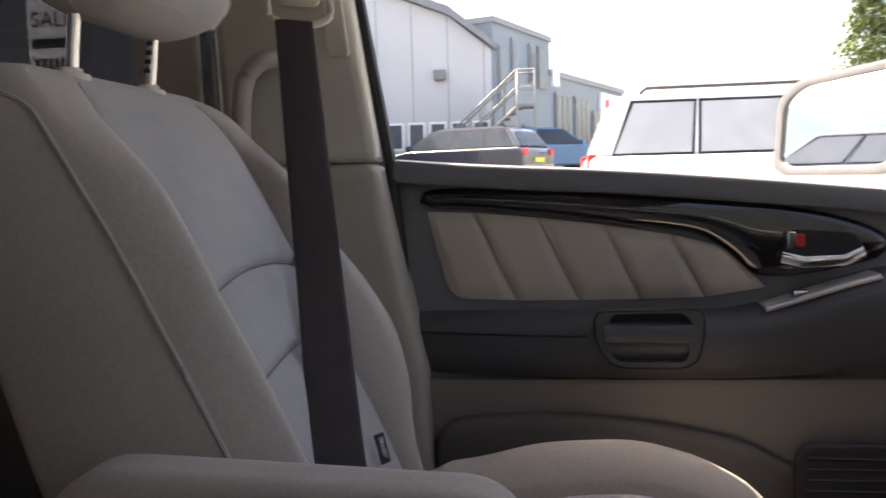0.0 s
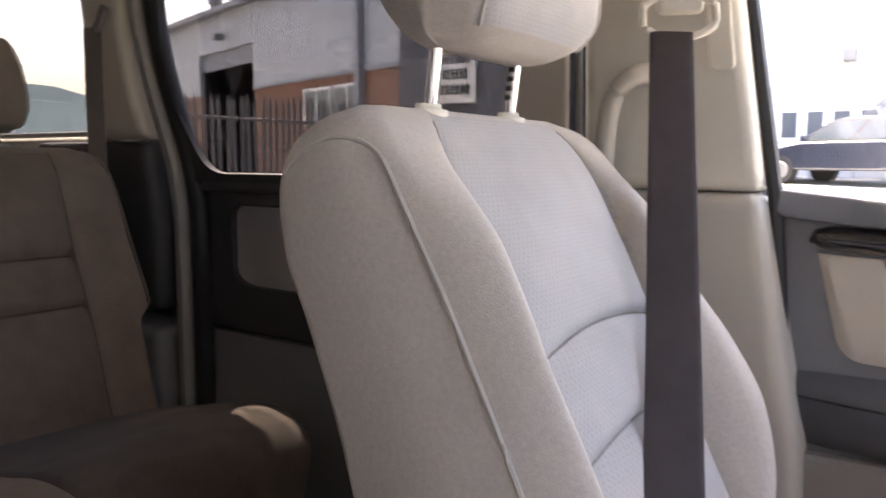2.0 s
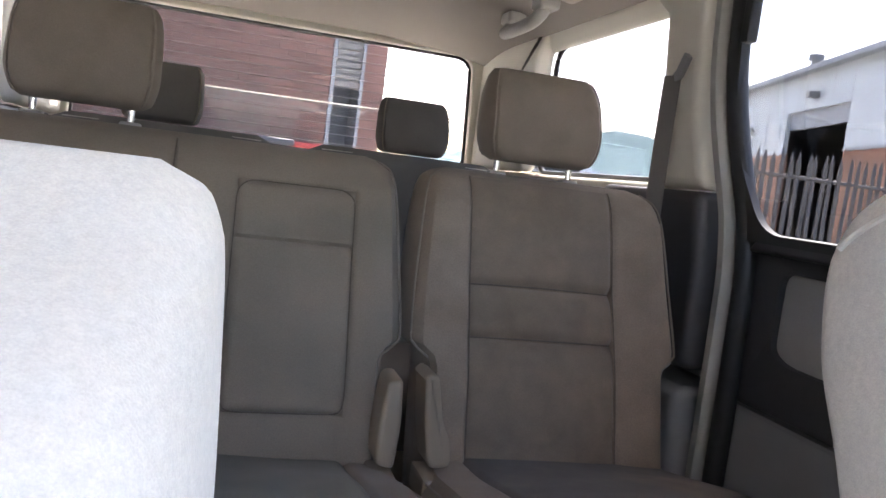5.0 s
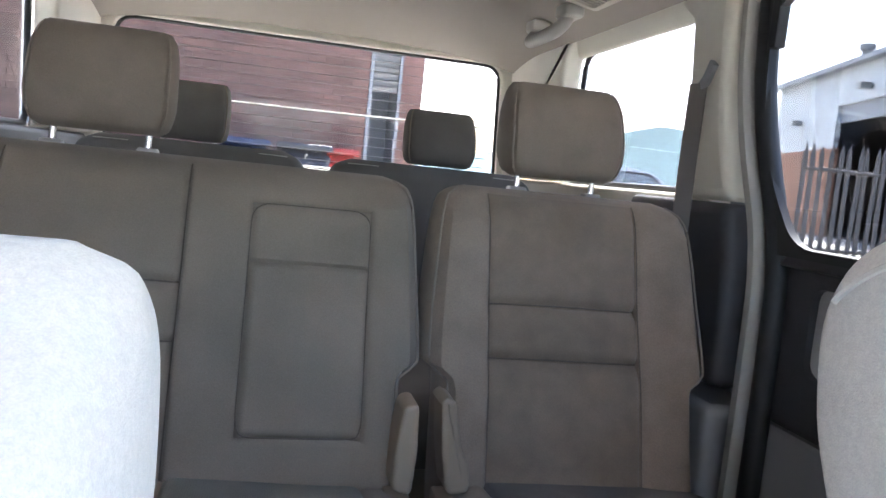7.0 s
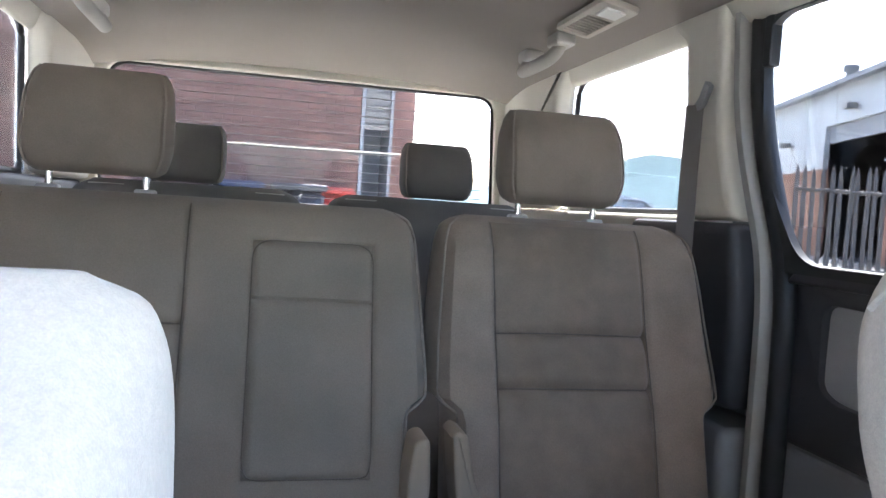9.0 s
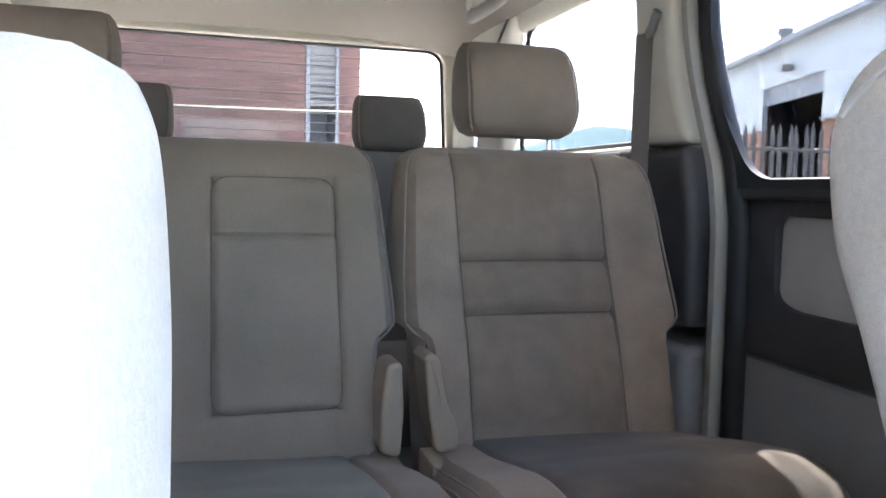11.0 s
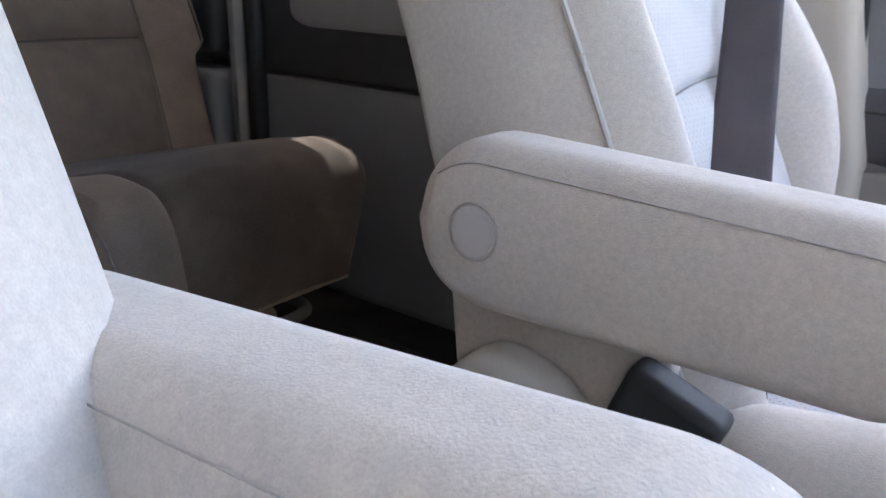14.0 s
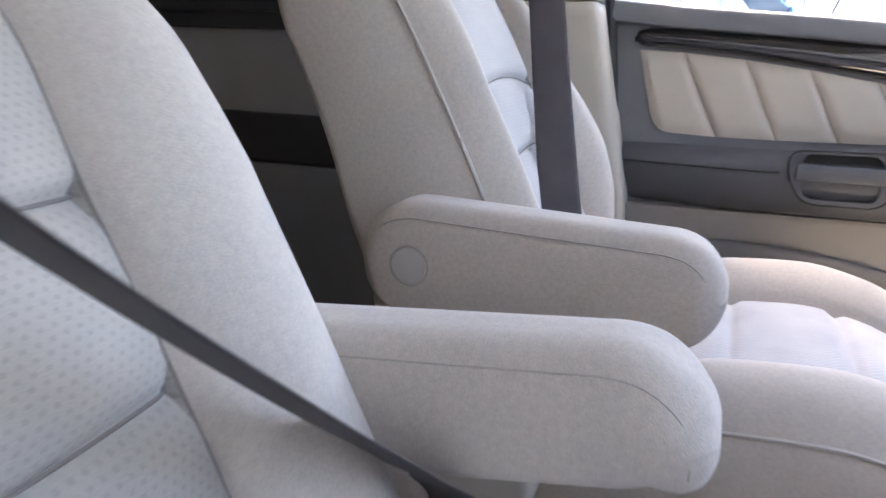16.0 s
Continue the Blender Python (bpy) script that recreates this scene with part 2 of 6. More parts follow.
def each_its_own(m, low=0.72, high=1.25):
    """Gives every brick its own tone."""
    n, ln = m.node_tree.nodes, m.node_tree.links
    a, g, k, r = n.new("ShaderNodeObjectInfo"), n.new("ShaderNodeNewGeometry"), n.new("ShaderNodeMath"), n.new("ShaderNodeMapRange")
    k.operation = "ADD"
    ln.new(a.outputs["Random"], k.inputs[0])
    ln.new(g.outputs["Random Per Island"], k.inputs[1])
    f = n.new("ShaderNodeMath")
    f.operation = "FRACT"
    ln.new(k.outputs[0], f.inputs[0])
    ln.new(f.outputs[0], r.inputs["Value"])
    r.inputs["To Min"].default_value, r.inputs["To Max"].default_value = low, high
    b = n["Principled BSDF"]
    old = b.inputs["Base Color"].links[0].from_socket
    sc = n.new("ShaderNodeVectorMath")
    sc.operation = "SCALE"
    ln.new(old, sc.inputs[0])
    ln.new(r.outputs[0], sc.inputs["Scale"])
    ln.new(sc.outputs[0], b.inputs["Base Color"])


each_its_own(BRICKM)
# Darker cladding copy: the shed wall's shade is in the base colour.
SHEDCLAD = mat("shade_darkened_cladding", (0.42, 0.445, 0.46), 0.45, var=0.06, scale=0.5, fine=30, bump=0.0, tint=(0.34, 0.36, 0.375), tintscale=0.4, tintamt=0.5)
FENCE = mat("weathered_fence_steel", (0.10, 0.09, 0.085), 0.7, var=0.2, scale=6, fine=80, bump=0.1)
BRICKO = mat("orange_brick", (0.25, 0.125, 0.08), 0.9, var=0.2, scale=2, fine=60, bump=0.4, dist=0.003)
MORTAR = mat("mortar", (0.31, 0.27, 0.24), 0.95, var=0.15, scale=3, fine=120, bump=0.3)
PAINTW = mat("white_car_paint", (0.75, 0.76, 0.77), 0.25, var=0.03, bump=0.0, coat=0.8)
PAINTD = mat("dark_blue_car_paint", (0.025, 0.03, 0.045), 0.25, var=0.05, bump=0.0, coat=0.8)
PAINTB = mat("light_blue_car_paint", (0.06, 0.17, 0.30), 0.25, var=0.05, bump=0.0, coat=0.8)
PAINTS = mat("silver_car_paint", (0.55, 0.57, 0.6), 0.25, metal=0.5, var=0.03, bump=0.0, coat=0.8)
CARGLASS = mat("car_window_glass", (0.07, 0.09, 0.11), 0.06, var=0.1, bump=0.0, spec=0.8)
TYRE = mat("tyre_rubber", (0.02, 0.02, 0.02), 0.85, var=0.1)
LAMP_RED = mat("red_tail_lamp", (0.5, 0.02, 0.02), 0.2, var=0.1, bump=0.0, coat=0.5)
BINBLUE = mat("navy_bin_plastic", (0.02, 0.035, 0.09), 0.5, var=0.1)
BINDARK = mat("charcoal_bin_plastic", (0.03, 0.03, 0.04), 0.5, var=0.1)
BINRED = mat("red_bin_plastic", (0.42, 0.04, 0.03), 0.5, var=0.1)
LEAF = mat("foliage", (0.10, 0.14, 0.04), 0.7, var=0.4, scale=1.5, fine=20, bump=0.0)
BARK = mat("bark", (0.12, 0.09, 0.06), 0.9, var=0.3, scale=5, fine=40)
# Distance haze is painted in as a blue-grey base.
HILL = mat("hazy_wooded_hill", (0.10, 0.14, 0.15), 1.0, var=0.2, scale=0.02, fine=0.3, bump=0.0, spec=0.0)


# ---------------------------------------------------------------- tools
def finish(bm, ob_name, material, parent=None, label="", smooth=True, sharp=40):
    me = bpy.data.meshes.new(ob_name)
    bmesh.ops.recalc_face_normals(bm, faces=bm.faces)
    bm.to_mesh(me)
    bm.free()
    if smooth:
        me.polygons.foreach_set("use_smooth", [True] * len(me.polygons))
        me.set_sharp_from_angle(angle=radians(sharp))
        if len(me.polygons) < 400:
            # broad flat faces keep their own normal beside rounded edges
            mean = sum(p.area for p in me.polygons) / len(me.polygons)
            for p in me.polygons:
                if len(p.vertices) > 4 or p.area > 5 * mean:
                    p.use_smooth = False
    for k in (material if isinstance(material, (list, tuple)) else [material]):
        me.materials.append(k)
    ob = new(ob_name, me)
    if parent:
        ob.parent = parent
    if label:
        ob["label"] = label
    return ob


def part(name, bm, material, parent, label="", sharp=40):
    return finish(bm, name, material, parent, label, sharp=sharp)


def thing(name, label, category, group="", kind="", at=(0, 0, 0)):
    ob = new(name)
    ob.location = at
    ob.empty_display_size = 0.1
    return tagged(ob, label, category, group, kind)


def box(x0, x1, y0, y1, z0, z1, bevel=0.0, seg=2, bm=None):
    b = bmesh.new()
    bmesh.ops.create_cube(b, size=1)
    for v in b.verts:
        v.co = Vector(((x0 + x1) / 2 + v.co.x * (x1 - x0), (y0 + y1) / 2 + v.co.y * (y1 - y0), (z0 + z1) / 2 + v.co.z * (z1 - z0)))
    if bevel:
        bmesh.ops.bevel(b, geom=b.edges[:], offset=bevel, segments=seg, affect="EDGES", profile=0.6)
    return join(bm, b)


def join(bm, b):
    if bm is None:
        return b
    me = bpy.data.meshes.new("tmp")
    b.to_mesh(me)
    b.free()
    bm.from_mesh(me)
    bpy.data.meshes.remove(me)
    return bm


def slab(poly, x0, x1, bevel=0.0, seg=2, axis="x", holes=(), bm=None):
    """A plate: an outline in the two other axes, with thickness along one axis."""
    b = bmesh.new()

    def put(p, x):
        return {"x": (x, p[0], p[1]), "y": (p[0], x, p[1]), "z": (p[0], p[1], x)}[axis]
    loops = [poly] + list(holes)
    if not holes:
        vs = [[b.verts.new(put(p, x)) for p in poly] for x in (x0, x1)]
        b.faces.new(vs[0])
        b.faces.new(vs[1])
        for i in range(len(poly)):
            j = (i + 1) % len(poly)
            b.faces.new((vs[0][i], vs[0][j], vs[1][j], vs[1][i]))
    else:
        edges = []
        for lp in loops:
            vs = [b.verts.new(put(p, x0)) for p in lp]
            edges += [b.edges.new((vs[i], vs[(i + 1) % len(vs)])) for i in range(len(vs))]
        fill = bmesh.ops.triangle_fill(b, edges=edges, use_beauty=True)
        faces = [g for g in fill["geom"] if isinstance(g, bmesh.types.BMFace)]
        ex = bmesh.ops.extrude_face_region(b, geom=faces)
        mv = Vector(put((0, 0), x1)) - Vector(put((0, 0), x0))
        bmesh.ops.translate(b, vec=mv, verts=[g for g in ex["geom"] if isinstance(g, bmesh.types.BMVert)])
    bmesh.ops.recalc_face_normals(b, faces=b.faces)
    if bevel:
        es = [e for e in b.edges if len(e.link_faces) == 2 and e.calc_face_angle(0) > 0.6]
        bmesh.ops.bevel(b, geom=es, offset=bevel, segments=seg, affect="EDGES", profile=0.6)
    return join(bm, b)


def rounded(pts, r, n=4):
    """An outline with its corners rounded."""
    out = []
    k = len(pts)
    for i in range(k):
        p, a, c = Vector(pts[i]), Vector(pts[i - 1]), Vector(pts[(i + 1) % k])
        rr = min(r, (a - p).length * 0.45, (c - p).length * 0.45)
        s, e = p + (a - p).normalized() * rr, p + (c - p).normalized() * rr
        for j in range(n + 1):
            t = j / n
            q = s * (1 - t) ** 2 + p * 2 * t * (1 - t) + e * t * t
            out.append((q.x, q.y))
    return out


def tube(pts, r, n=8, closed=False, bm=None, flat=None):
    """A round cord along points; flat=(half width, half thickness, width direction) makes a strap."""
    b = bmesh.new()
    pts = [Vector(p) for p in pts]
    rings = []
    for i, p in enumerate(pts):
        a = pts[i - 1] if i or closed else p
        c = pts[(i + 1) % len(pts)] if i < len(pts) - 1 or closed else p
        t = (c - a).normalized()
        ref = Vector(flat[2]) if flat else (Vector((0, 0, 1)) if abs(t.z) < 0.9 else Vector((1, 0, 0)))
        s = (ref - t * ref.dot(t)).normalized()
        w = t.cross(s)
        ring = []
        for j in range(n):
            an = 2 * math.pi * j / n
            if flat:
                cx, cy = math.cos(an), math.sin(an)
                cx = math.copysign(abs(cx) ** 0.35, cx)
                cy = math.copysign(abs(cy) ** 0.5, cy)
                ring.append(b.verts.new(p + s * cx * flat[0] + w * cy * flat[1]))
            else:
                rr = r[i] if isinstance(r, (list, tuple)) else r
                ring.append(b.verts.new(p + s * math.cos(an) * rr + w * math.sin(an) * rr))
        rings.append(ring)
    m = len(rings)
    for i in range(m if closed else m - 1):
        for j in range(n):
            b.faces.new((rings[i][j], rings[i][(j + 1) % n], rings[(i + 1) % m][(j + 1) % n], rings[(i + 1) % m][j]))
    if not closed:
        b.faces.new(rings[0])
        b.faces.new(rings[-1])
    return join(bm, b)


def interp(table):
    xs, ys = zip(*sorted(table))

    def at(x):
        # monotone smooth curve through the table
        i = min(max(int(np.searchsorted(xs, x)) - 1, 0), len(xs) - 2)
        h = xs[i + 1] - xs[i]
        t = min(max((x - xs[i]) / h, 0), 1)
        d = [(ys[k + 1] - ys[k]) / (xs[k + 1] - xs[k]) for k in range(len(xs) - 1)]

        def slope(k):
            if k == 0:
                return d[0]
            if k == len(xs) - 1:
                return d[-1]
            return 0 if d[k - 1] * d[k] <= 0 else 2 * d[k - 1] * d[k] / (d[k - 1] + d[k])
        a, c = slope(i) * h, slope(i + 1) * h
        return ys[i] * (1 + 2 * t) * (1 - t) ** 2 + a * t * (1 - t) ** 2 + ys[i + 1] * t * t * (3 - 2 * t) - c * t * t * (1 - t)
    return at


def spread(a, b, step, marks=(), near=(0.0, 0.0025, 0.006, 0.011)):
    """Samples from a to b, closer together round the marks."""
    vals = set(np.round(np.linspace(a, b, max(2, int((b - a) / step) + 1)), 5))
    for m in marks:
        for d in near:
            for q in (m - d, m + d):
                if a < q < b:
                    vals.add(round(q, 5))
    vals = sorted(vals)
    out = [vals[0]]
    for q in vals[1:]:
        if q - out[-1] > 0.0012:
            out.append(q)
    return out


def pad(us, ss, half, front, back, relief, put, edge=0.03, inner=None, backedge=None, sidebulge=0.006, half_back=None, cols=None):
    """A stuffed pad. us: -1..1 across, ss: samples along; half(s): half width; front(s), back(s): its two faces; relief(u, s): how far the front
    stands out; put(u, d, s): world place. cols(s) gives the places across instead of us, where a seam wanders. inner(u, s) names the faces of the second mesh. Returns the two meshes."""
    rows = []
    backedge = edge if backedge is None else backedge
    for s in ss:
        w, f, k = half(s), front(s), back(s)
        wb = half_back(s) if half_back else w
        depth = f - k
        e = min(edge, depth * 0.48, w * 0.8)
        eb = min(backedge, depth * 0.48, w * 0.8)
        row = []
        for p in (us if cols is None else [c / w for c in cols(s)]):
            q = max(0.0, abs(p) * w - (w - e)) / e
            drop = e * (1 - math.sqrt(max(0.0, 1 - q * q)))
            row.append((p * w, f + relief(p * w, s) * (1 - q * q) - drop, s))
        for i in range(1, 7):
            t = i / 7
            row.append((w + (wb - w) * t + sidebulge * min(1.0, depth / 0.08) * math.sin(math.pi * t), f - e - (depth - e - eb) * t, s))
        for i in range(7):
            an = i / 6 * math.pi / 2
            row.append((wb - eb + eb * math.cos(an), k + eb - eb * math.sin(an), s))
        for i in range(1, 6):
            row.append(((wb - eb) * (1 - 2 * i / 6), k, s))
        for i in range(7):
            an = math.pi / 2 * (1 - i / 6)
            row.append((-(wb - eb) - eb * math.cos(an), k + eb - eb * math.sin(an), s))
        for i in range(1, 7):
            t = 1 - i / 7
            row.append((-w - (wb - w) * t - sidebulge * min(1.0, depth / 0.08) * math.sin(math.pi * t), f - e - (depth - e - eb) * t, s))
        rows.append(row)
    pair = [bmesh.new(), bmesh.new()]
    n = len(rows[0])
    grid = [[None] * n for _ in rows], [[None] * n for _ in rows]

    def vert(g, i, j):
        if grid[g][i][j] is None:
            grid[g][i][j] = pair[g].verts.new(put(*rows[i][j]))
        return grid[g][i][j]
    for i in range(len(rows) - 1):
        for j in range(n):
            j2 = (j + 1) % n
            g = 0
            if inner and j < len(us) - 1:
                um, sm = (rows[i][j][0] + rows[i][j + 1][0]) / 2, (ss[i] + ss[i + 1]) / 2
                g = 1 if inner(um, sm) else 0
            pair[g].faces.new((vert(g, i, j), vert(g, i, j2), vert(g, i + 1, j2), vert(g, i + 1, j)))
    for i in (0, len(rows) - 1):
        pair[0].faces.new([vert(0, i, j) for j in range(n)])
    return pair


def groove(x, at, depth=0.005, width=0.004):
    return -depth * math.exp(-((x - at) / width) ** 2)


def subdivide(pts, n=8):
    fx, fy, fz = (interp([(i, p[k]) for i, p in enumerate(pts)]) for k in range(3))
    return [(fx(t), fy(t), fz(t)) for t in np.linspace(0, len(pts) - 1, n * (len(pts) - 1) + 1)]


# ---------------------------------------------------------------- front seats
def front_seat(name, cx, inb, label, cover, mid=0.259, tilt=0.0, drop=0.0, fy=0.0, dz=0.0, lean=0.0, square=0.0, thin=0.0, sink=0.0, ins=1.0):
    """cx: middle of the seat; inb: +1 where the middle of the car lies at greater x."""
    seat = thing("car_seat", label, "car seat", "front seats", at=(cx, 0.1, FLOOR))
    o = Vector((cx, 0.1, FLOOR))

    def cu(u, d, s):
        return Vector((cx + inb * u, s, d)) - o
    # seams of the centre panel: inboard and outboard
    IN_I = interp([(0.44, 0.135 * ins), (0.66, 0.142 * ins), (0.78, 0.142 * ins), (0.86, 0.132 * (0.3 + 0.7 * ins)), (0.92, 0.116 * (0.6 + 0.4 * ins)), (0.966, 0.085)])
    IN_O = interp([(0.44, 0.118), (0.70, 0.118), (0.79, 0.120), (0.86, 0.134), (0.92, 0.148), (0.966, 0.125)])
    INZ = lambda u, s: IN_I(s) if u > 0 else IN_O(s)
    OUT = interp([(0.44, 2.0), (0.54, 2.1), (0.62, 2.3), (0.70, 2.45), (0.75, 2.3), (0.81, 1.9), (0.90, 1.75), (0.95, 1.75), (0.966, 1.9)])
    SWELL = interp([(0.44, -0.09), (0.51, -0.062), (0.566, -0.026), (0.62, 0.006), (0.66, 0.020), (0.70, 0.026), (0.75, 0.020), (0.80, 0.008), (0.86, 0.0), (0.97, 0.0)])

    def bk(u, d, s):
        if u < -0.12 and s < 0.97:
            # the outboard wing swells forward at its middle and falls back towards the cushion
            q = min(1.0, (-u - 0.12) / 0.045)
            d += SWELL(s) * q * q * (3 - 2 * q)
        if u < -0.15 and s < 0.97:
            u = -0.15 + (max(u, -0.19) + 0.15) * OUT(s) + min(0.0, u + 0.19) * 0.4
        return Vector((cx + inb * u, d - lean * max(0.0, min(s, 1.0) - 0.60), s - dz - sink * min(1.0, max(0.0, (s - 0.79) / 0.15)))) - o
    W = interp([(0.44, 0.185), (0.60, 0.192), (0.80, 0.190), (0.90, 0.187), (0.935, 0.184 + 0.002 * square), (0.955, 0.174 + 0.006 * square), (0.966, 0.146 + 0.020 * square)])
    WB = interp([(0.44, 0.198), (0.60, 0.204), (0.80, 0.204), (0.90, 0.201), (0.935, 0.194 + 0.004 * square), (0.955, 0.178 + 0.014 * square), (0.966, 0.150 + 0.022 * square)])
    F = interp([(0.44, -0.03 + fy), (0.60, -0.097 + fy), (0.664, -0.127 + fy), (0.73, -0.158 + fy), (0.79, -0.188 + fy), (0.83, -0.209 + fy), (0.876, -0.236 + fy), (0.905, -0.253 + fy * 0.7), (0.925, -0.266 + fy * 0.4), (0.945, -0.280), (0.958, -0.293), (0.966, -0.303)])
    B = interp([(0.44, -0.211), (0.60, -0.261), (0.652, -0.281), (0.73, -0.305), (0.80, -0.332), (0.855, -0.356), (0.90, -0.363), (0.925, -0.359), (0.945, -0.348), (0.958, -0.336), (0.966, -0.326)])
    seams = (0.700, 0.776)
    DIP = 0.010 if square else -0.010
    fade = interp([(0.44, 0.2), (0.52, 1.0), (0.86, 1.0), (0.93, 0.35), (0.966, 0.0)])

    def relief(u, s):
        a = abs(u)
        k = fade(s)
        IN = INZ(u, s)
        if a < IN:
            r = 0.008 + 0.008 * (1 - (a / IN) ** 2)
            for z in seams:
                c = z + 0.012 * (1 - (a / IN) ** 2) + (DIP * (a / IN) ** 2 if u > 0 else 0.0)
                r += groove(s, c, 0.008, 0.009) + groove(s, c, 0.003, 0.003)
        else:
            t = min(1, (a - IN) / (0.19 - IN))
            r = 0.008 * (1 - t) + 0.036 * math.sin(math.pi * t ** 0.8) * min(1.0, (0.19 - IN) / 0.05)
        r += groove(a, IN, 0.005, 0.004)
        return r * k + 0.0025 * noise.noise((u * 9 + cx, s * 9, 3.1))
    ss = spread(0.44, 0.93, 0.008, (0.690, 0.700, 0.710, 0.766, 0.776, 0.786)) + [0.936, 0.943, 0.949, 0.954, 0.958, 0.9615, 0.964, 0.966]
    near = [0.0, 0.002, 0.004, 0.007, 0.012]

    def cols(s):
        w, i, q = W(s), IN_I(s), IN_O(s)
        mid_part = [-q + d for d in near] + list(np.linspace(-q + 0.022, i - 0.022, 17)) + [i - d for d in near[::-1]]
        left = list(np.linspace(-w, -q - 0.017, 9)) + [-q - d for d in near[:0:-1]]
        right = [i + d for d in near[1:]] + list(np.linspace(i + 0.017, w, 9))
        return left + mid_part + right
    ups = cols(0.7)
    a, c = pad(ups, ss, W, F, B, relief, bk, edge=0.008, backedge=0.014, inner=lambda u, s: abs(u) < INZ(u, s) and s < 0.960, half_back=WB, cols=cols)
    back = part("backrest", a, SUEDE, seat)
    part("backrest_insert", c, DRIVER_IN if square else SUEDE_IN, back, "perforated suede centre panel")
    for side in (1, -1):
        pts = []
        for s in np.linspace(0.5, 0.925, 40):
            pts.append(bk(side * (W(s) - 0.0005), F(s) - 0.003, s))
        # over the shoulder the piping rounds the side panel towards the back
        for k in np.linspace(0.04, 1.0, 22):
            z = 0.925 + 0.021 * math.sin(math.pi * k) ** 0.8 - 0.012 * k
            y = F(0.925) - 0.003 + (B(0.925) + 0.012 - F(0.925)) * k
            f, r = F(z), B(z)
            t = min(1.0, max(0.0, (f - 0.008 - y) / (f - r - 0.022)))
            u = W(z) + (WB(z) - W(z)) * t + 0.006 * min(1.0, (f - r) / 0.08) * math.sin(math.pi * t)
            pts.append(bk(side * (u + 0.0003), y, z))
        if not square:
            part("piping", tube(pts, 0.0021, 6), PIPING, back, "raised piping cord along the edge")
        pts = [bk(side * (WB(s) - 0.004), B(s) + 0.010, s) for s in np.linspace(0.46, 0.945, 40)]
        part("seam", tube(pts, 0.0016, 6), PIPING, back)
    for side in (1, -1):
        pts = []
        for s in np.linspace(0.48, 0.955, 60):
            u = side * INZ(side, s)
            pts.append(bk(u, F(s) + relief(u, s), s))
        part("seam", tube(pts, 0.0010, 5), SEAM_F, back)
    for z in seams:
        pts = []
        for k in np.linspace(-1, 1, 31):
            u = k * INZ(k, z)
            c = z + 0.012 * (1 - k * k) + (DIP * k * k if k > 0 else 0.0)
            pts.append(bk(u, F(c) + relief(u, c) + 0.0012, c))
        part("cross_seam", tube(pts, 0.0010, 5), SEAM_F, back)
    # cushion
    CW = interp([(-0.12, 0.20), (0.0, 0.238), (0.22, 0.248), (0.34, 0.235), (0.40, 0.19), (0.415, 0.14)])
    T = interp([(-0.12, 0.475), (0.0, 0.495), (0.10, 0.516), (0.18, 0.520), (0.25, 0.508), (0.31, 0.482), (0.37, 0.445), (0.40, 0.420), (0.415, 0.40)])
    Bt = interp([(-0.12, 0.33), (0.35, 0.31), (0.40, 0.33), (0.415, 0.36)])
    CI = 0.135
    cseams = (0.10, 0.22)
    ucs = sorted(set(np.round(spread(-1, 1, 0.07, (-CI / 0.245, CI / 0.245), (0, 0.011, 0.03)), 4)))

    def crelief(u, s):
        a = abs(u)
        if a < CI:
            r = -0.004 + 0.012 * (1 - (a / CI) ** 2)
            for y in cseams:
                r += groove(s, y, 0.007, 0.008)
        else:
            r = -0.004 + 0.042 * math.sin(math.pi * min(1, (a - CI) / (0.25 - CI)) ** 0.8)
        r += groove(a, CI, 0.005, 0.004)
        k = min(1, max(0.0, (0.415 - s) / 0.10)) * min(1, max(0.2, (s + 0.12) / 0.1))
        return r * k + 0.003 * noise.noise((u * 8 + cx, s * 8, 7.7))
    a, c = pad(ucs, spread(-0.12, 0.39, 0.014, cseams) + [0.397, 0.403, 0.408, 0.412, 0.415], CW, T, Bt, crelief, cu, edge=0.012, backedge=0.03,
               inner=lambda u, s: abs(u) < CI and s < 0.36, cols=lambda s: [math.copysign(min(abs(u), 0.1365) + max(0.0, abs(u) - 0.1365) * (CW(s) - 0.1365) / (0.245 - 0.1365), u) for u in np.array(ucs) * 0.245])
    cush = part("cushion", a, SUEDE, seat)
    part("cushion_insert", c, CUSH_IN, cush, "perforated suede centre panel")
    for side in (1, -1):
        pts = [cu(side * (CW(s) - 0.002), T(s) - 0.006, s) for s in np.linspace(-0.1, 0.40, 36)]
        part("piping", tube(pts, 0.0023, 6), PIPING, cush, "raised piping cord along the edge")
    # headrest with its two posts
    HU = 0.017
    HW = interp([(1.0, 0.078), (1.006, 0.095), (1.016, 0.109), (1.035, 0.119), (1.06, 0.125), (1.10, 0.128), (1.16, 0.121), (1.20, 0.105), (1.218, 0.075)])
    hk = lambda u, d, s: bk(u, d, s) + Vector((0, -0.012, HU))
    HF = interp([(1.0, -0.262), (1.012, -0.238), (1.04, -0.222), (1.10, -0.226), (1.16, -0.246), (1.20, -0.270), (1.218, -0.295)])
    HB = interp([(1.0, -0.300), (1.012, -0.318), (1.04, -0.334), (1.10, -0.342), (1.16, -0.342), (1.20, -0.332), (1.218, -0.318)])

    def hrelief(u, s):
        a = abs(u)
        return 0.010 * (1 - (a / 0.15) ** 2) + groove(a, 0.097, 0.003, 0.004) + 0.002 * noise.noise((u * 9, s * 9, cx))
    hps = sorted(set(np.round(spread(-1, 1, 0.08, (-0.844, 0.844), (0, 0.03, 0.06)), 4)))
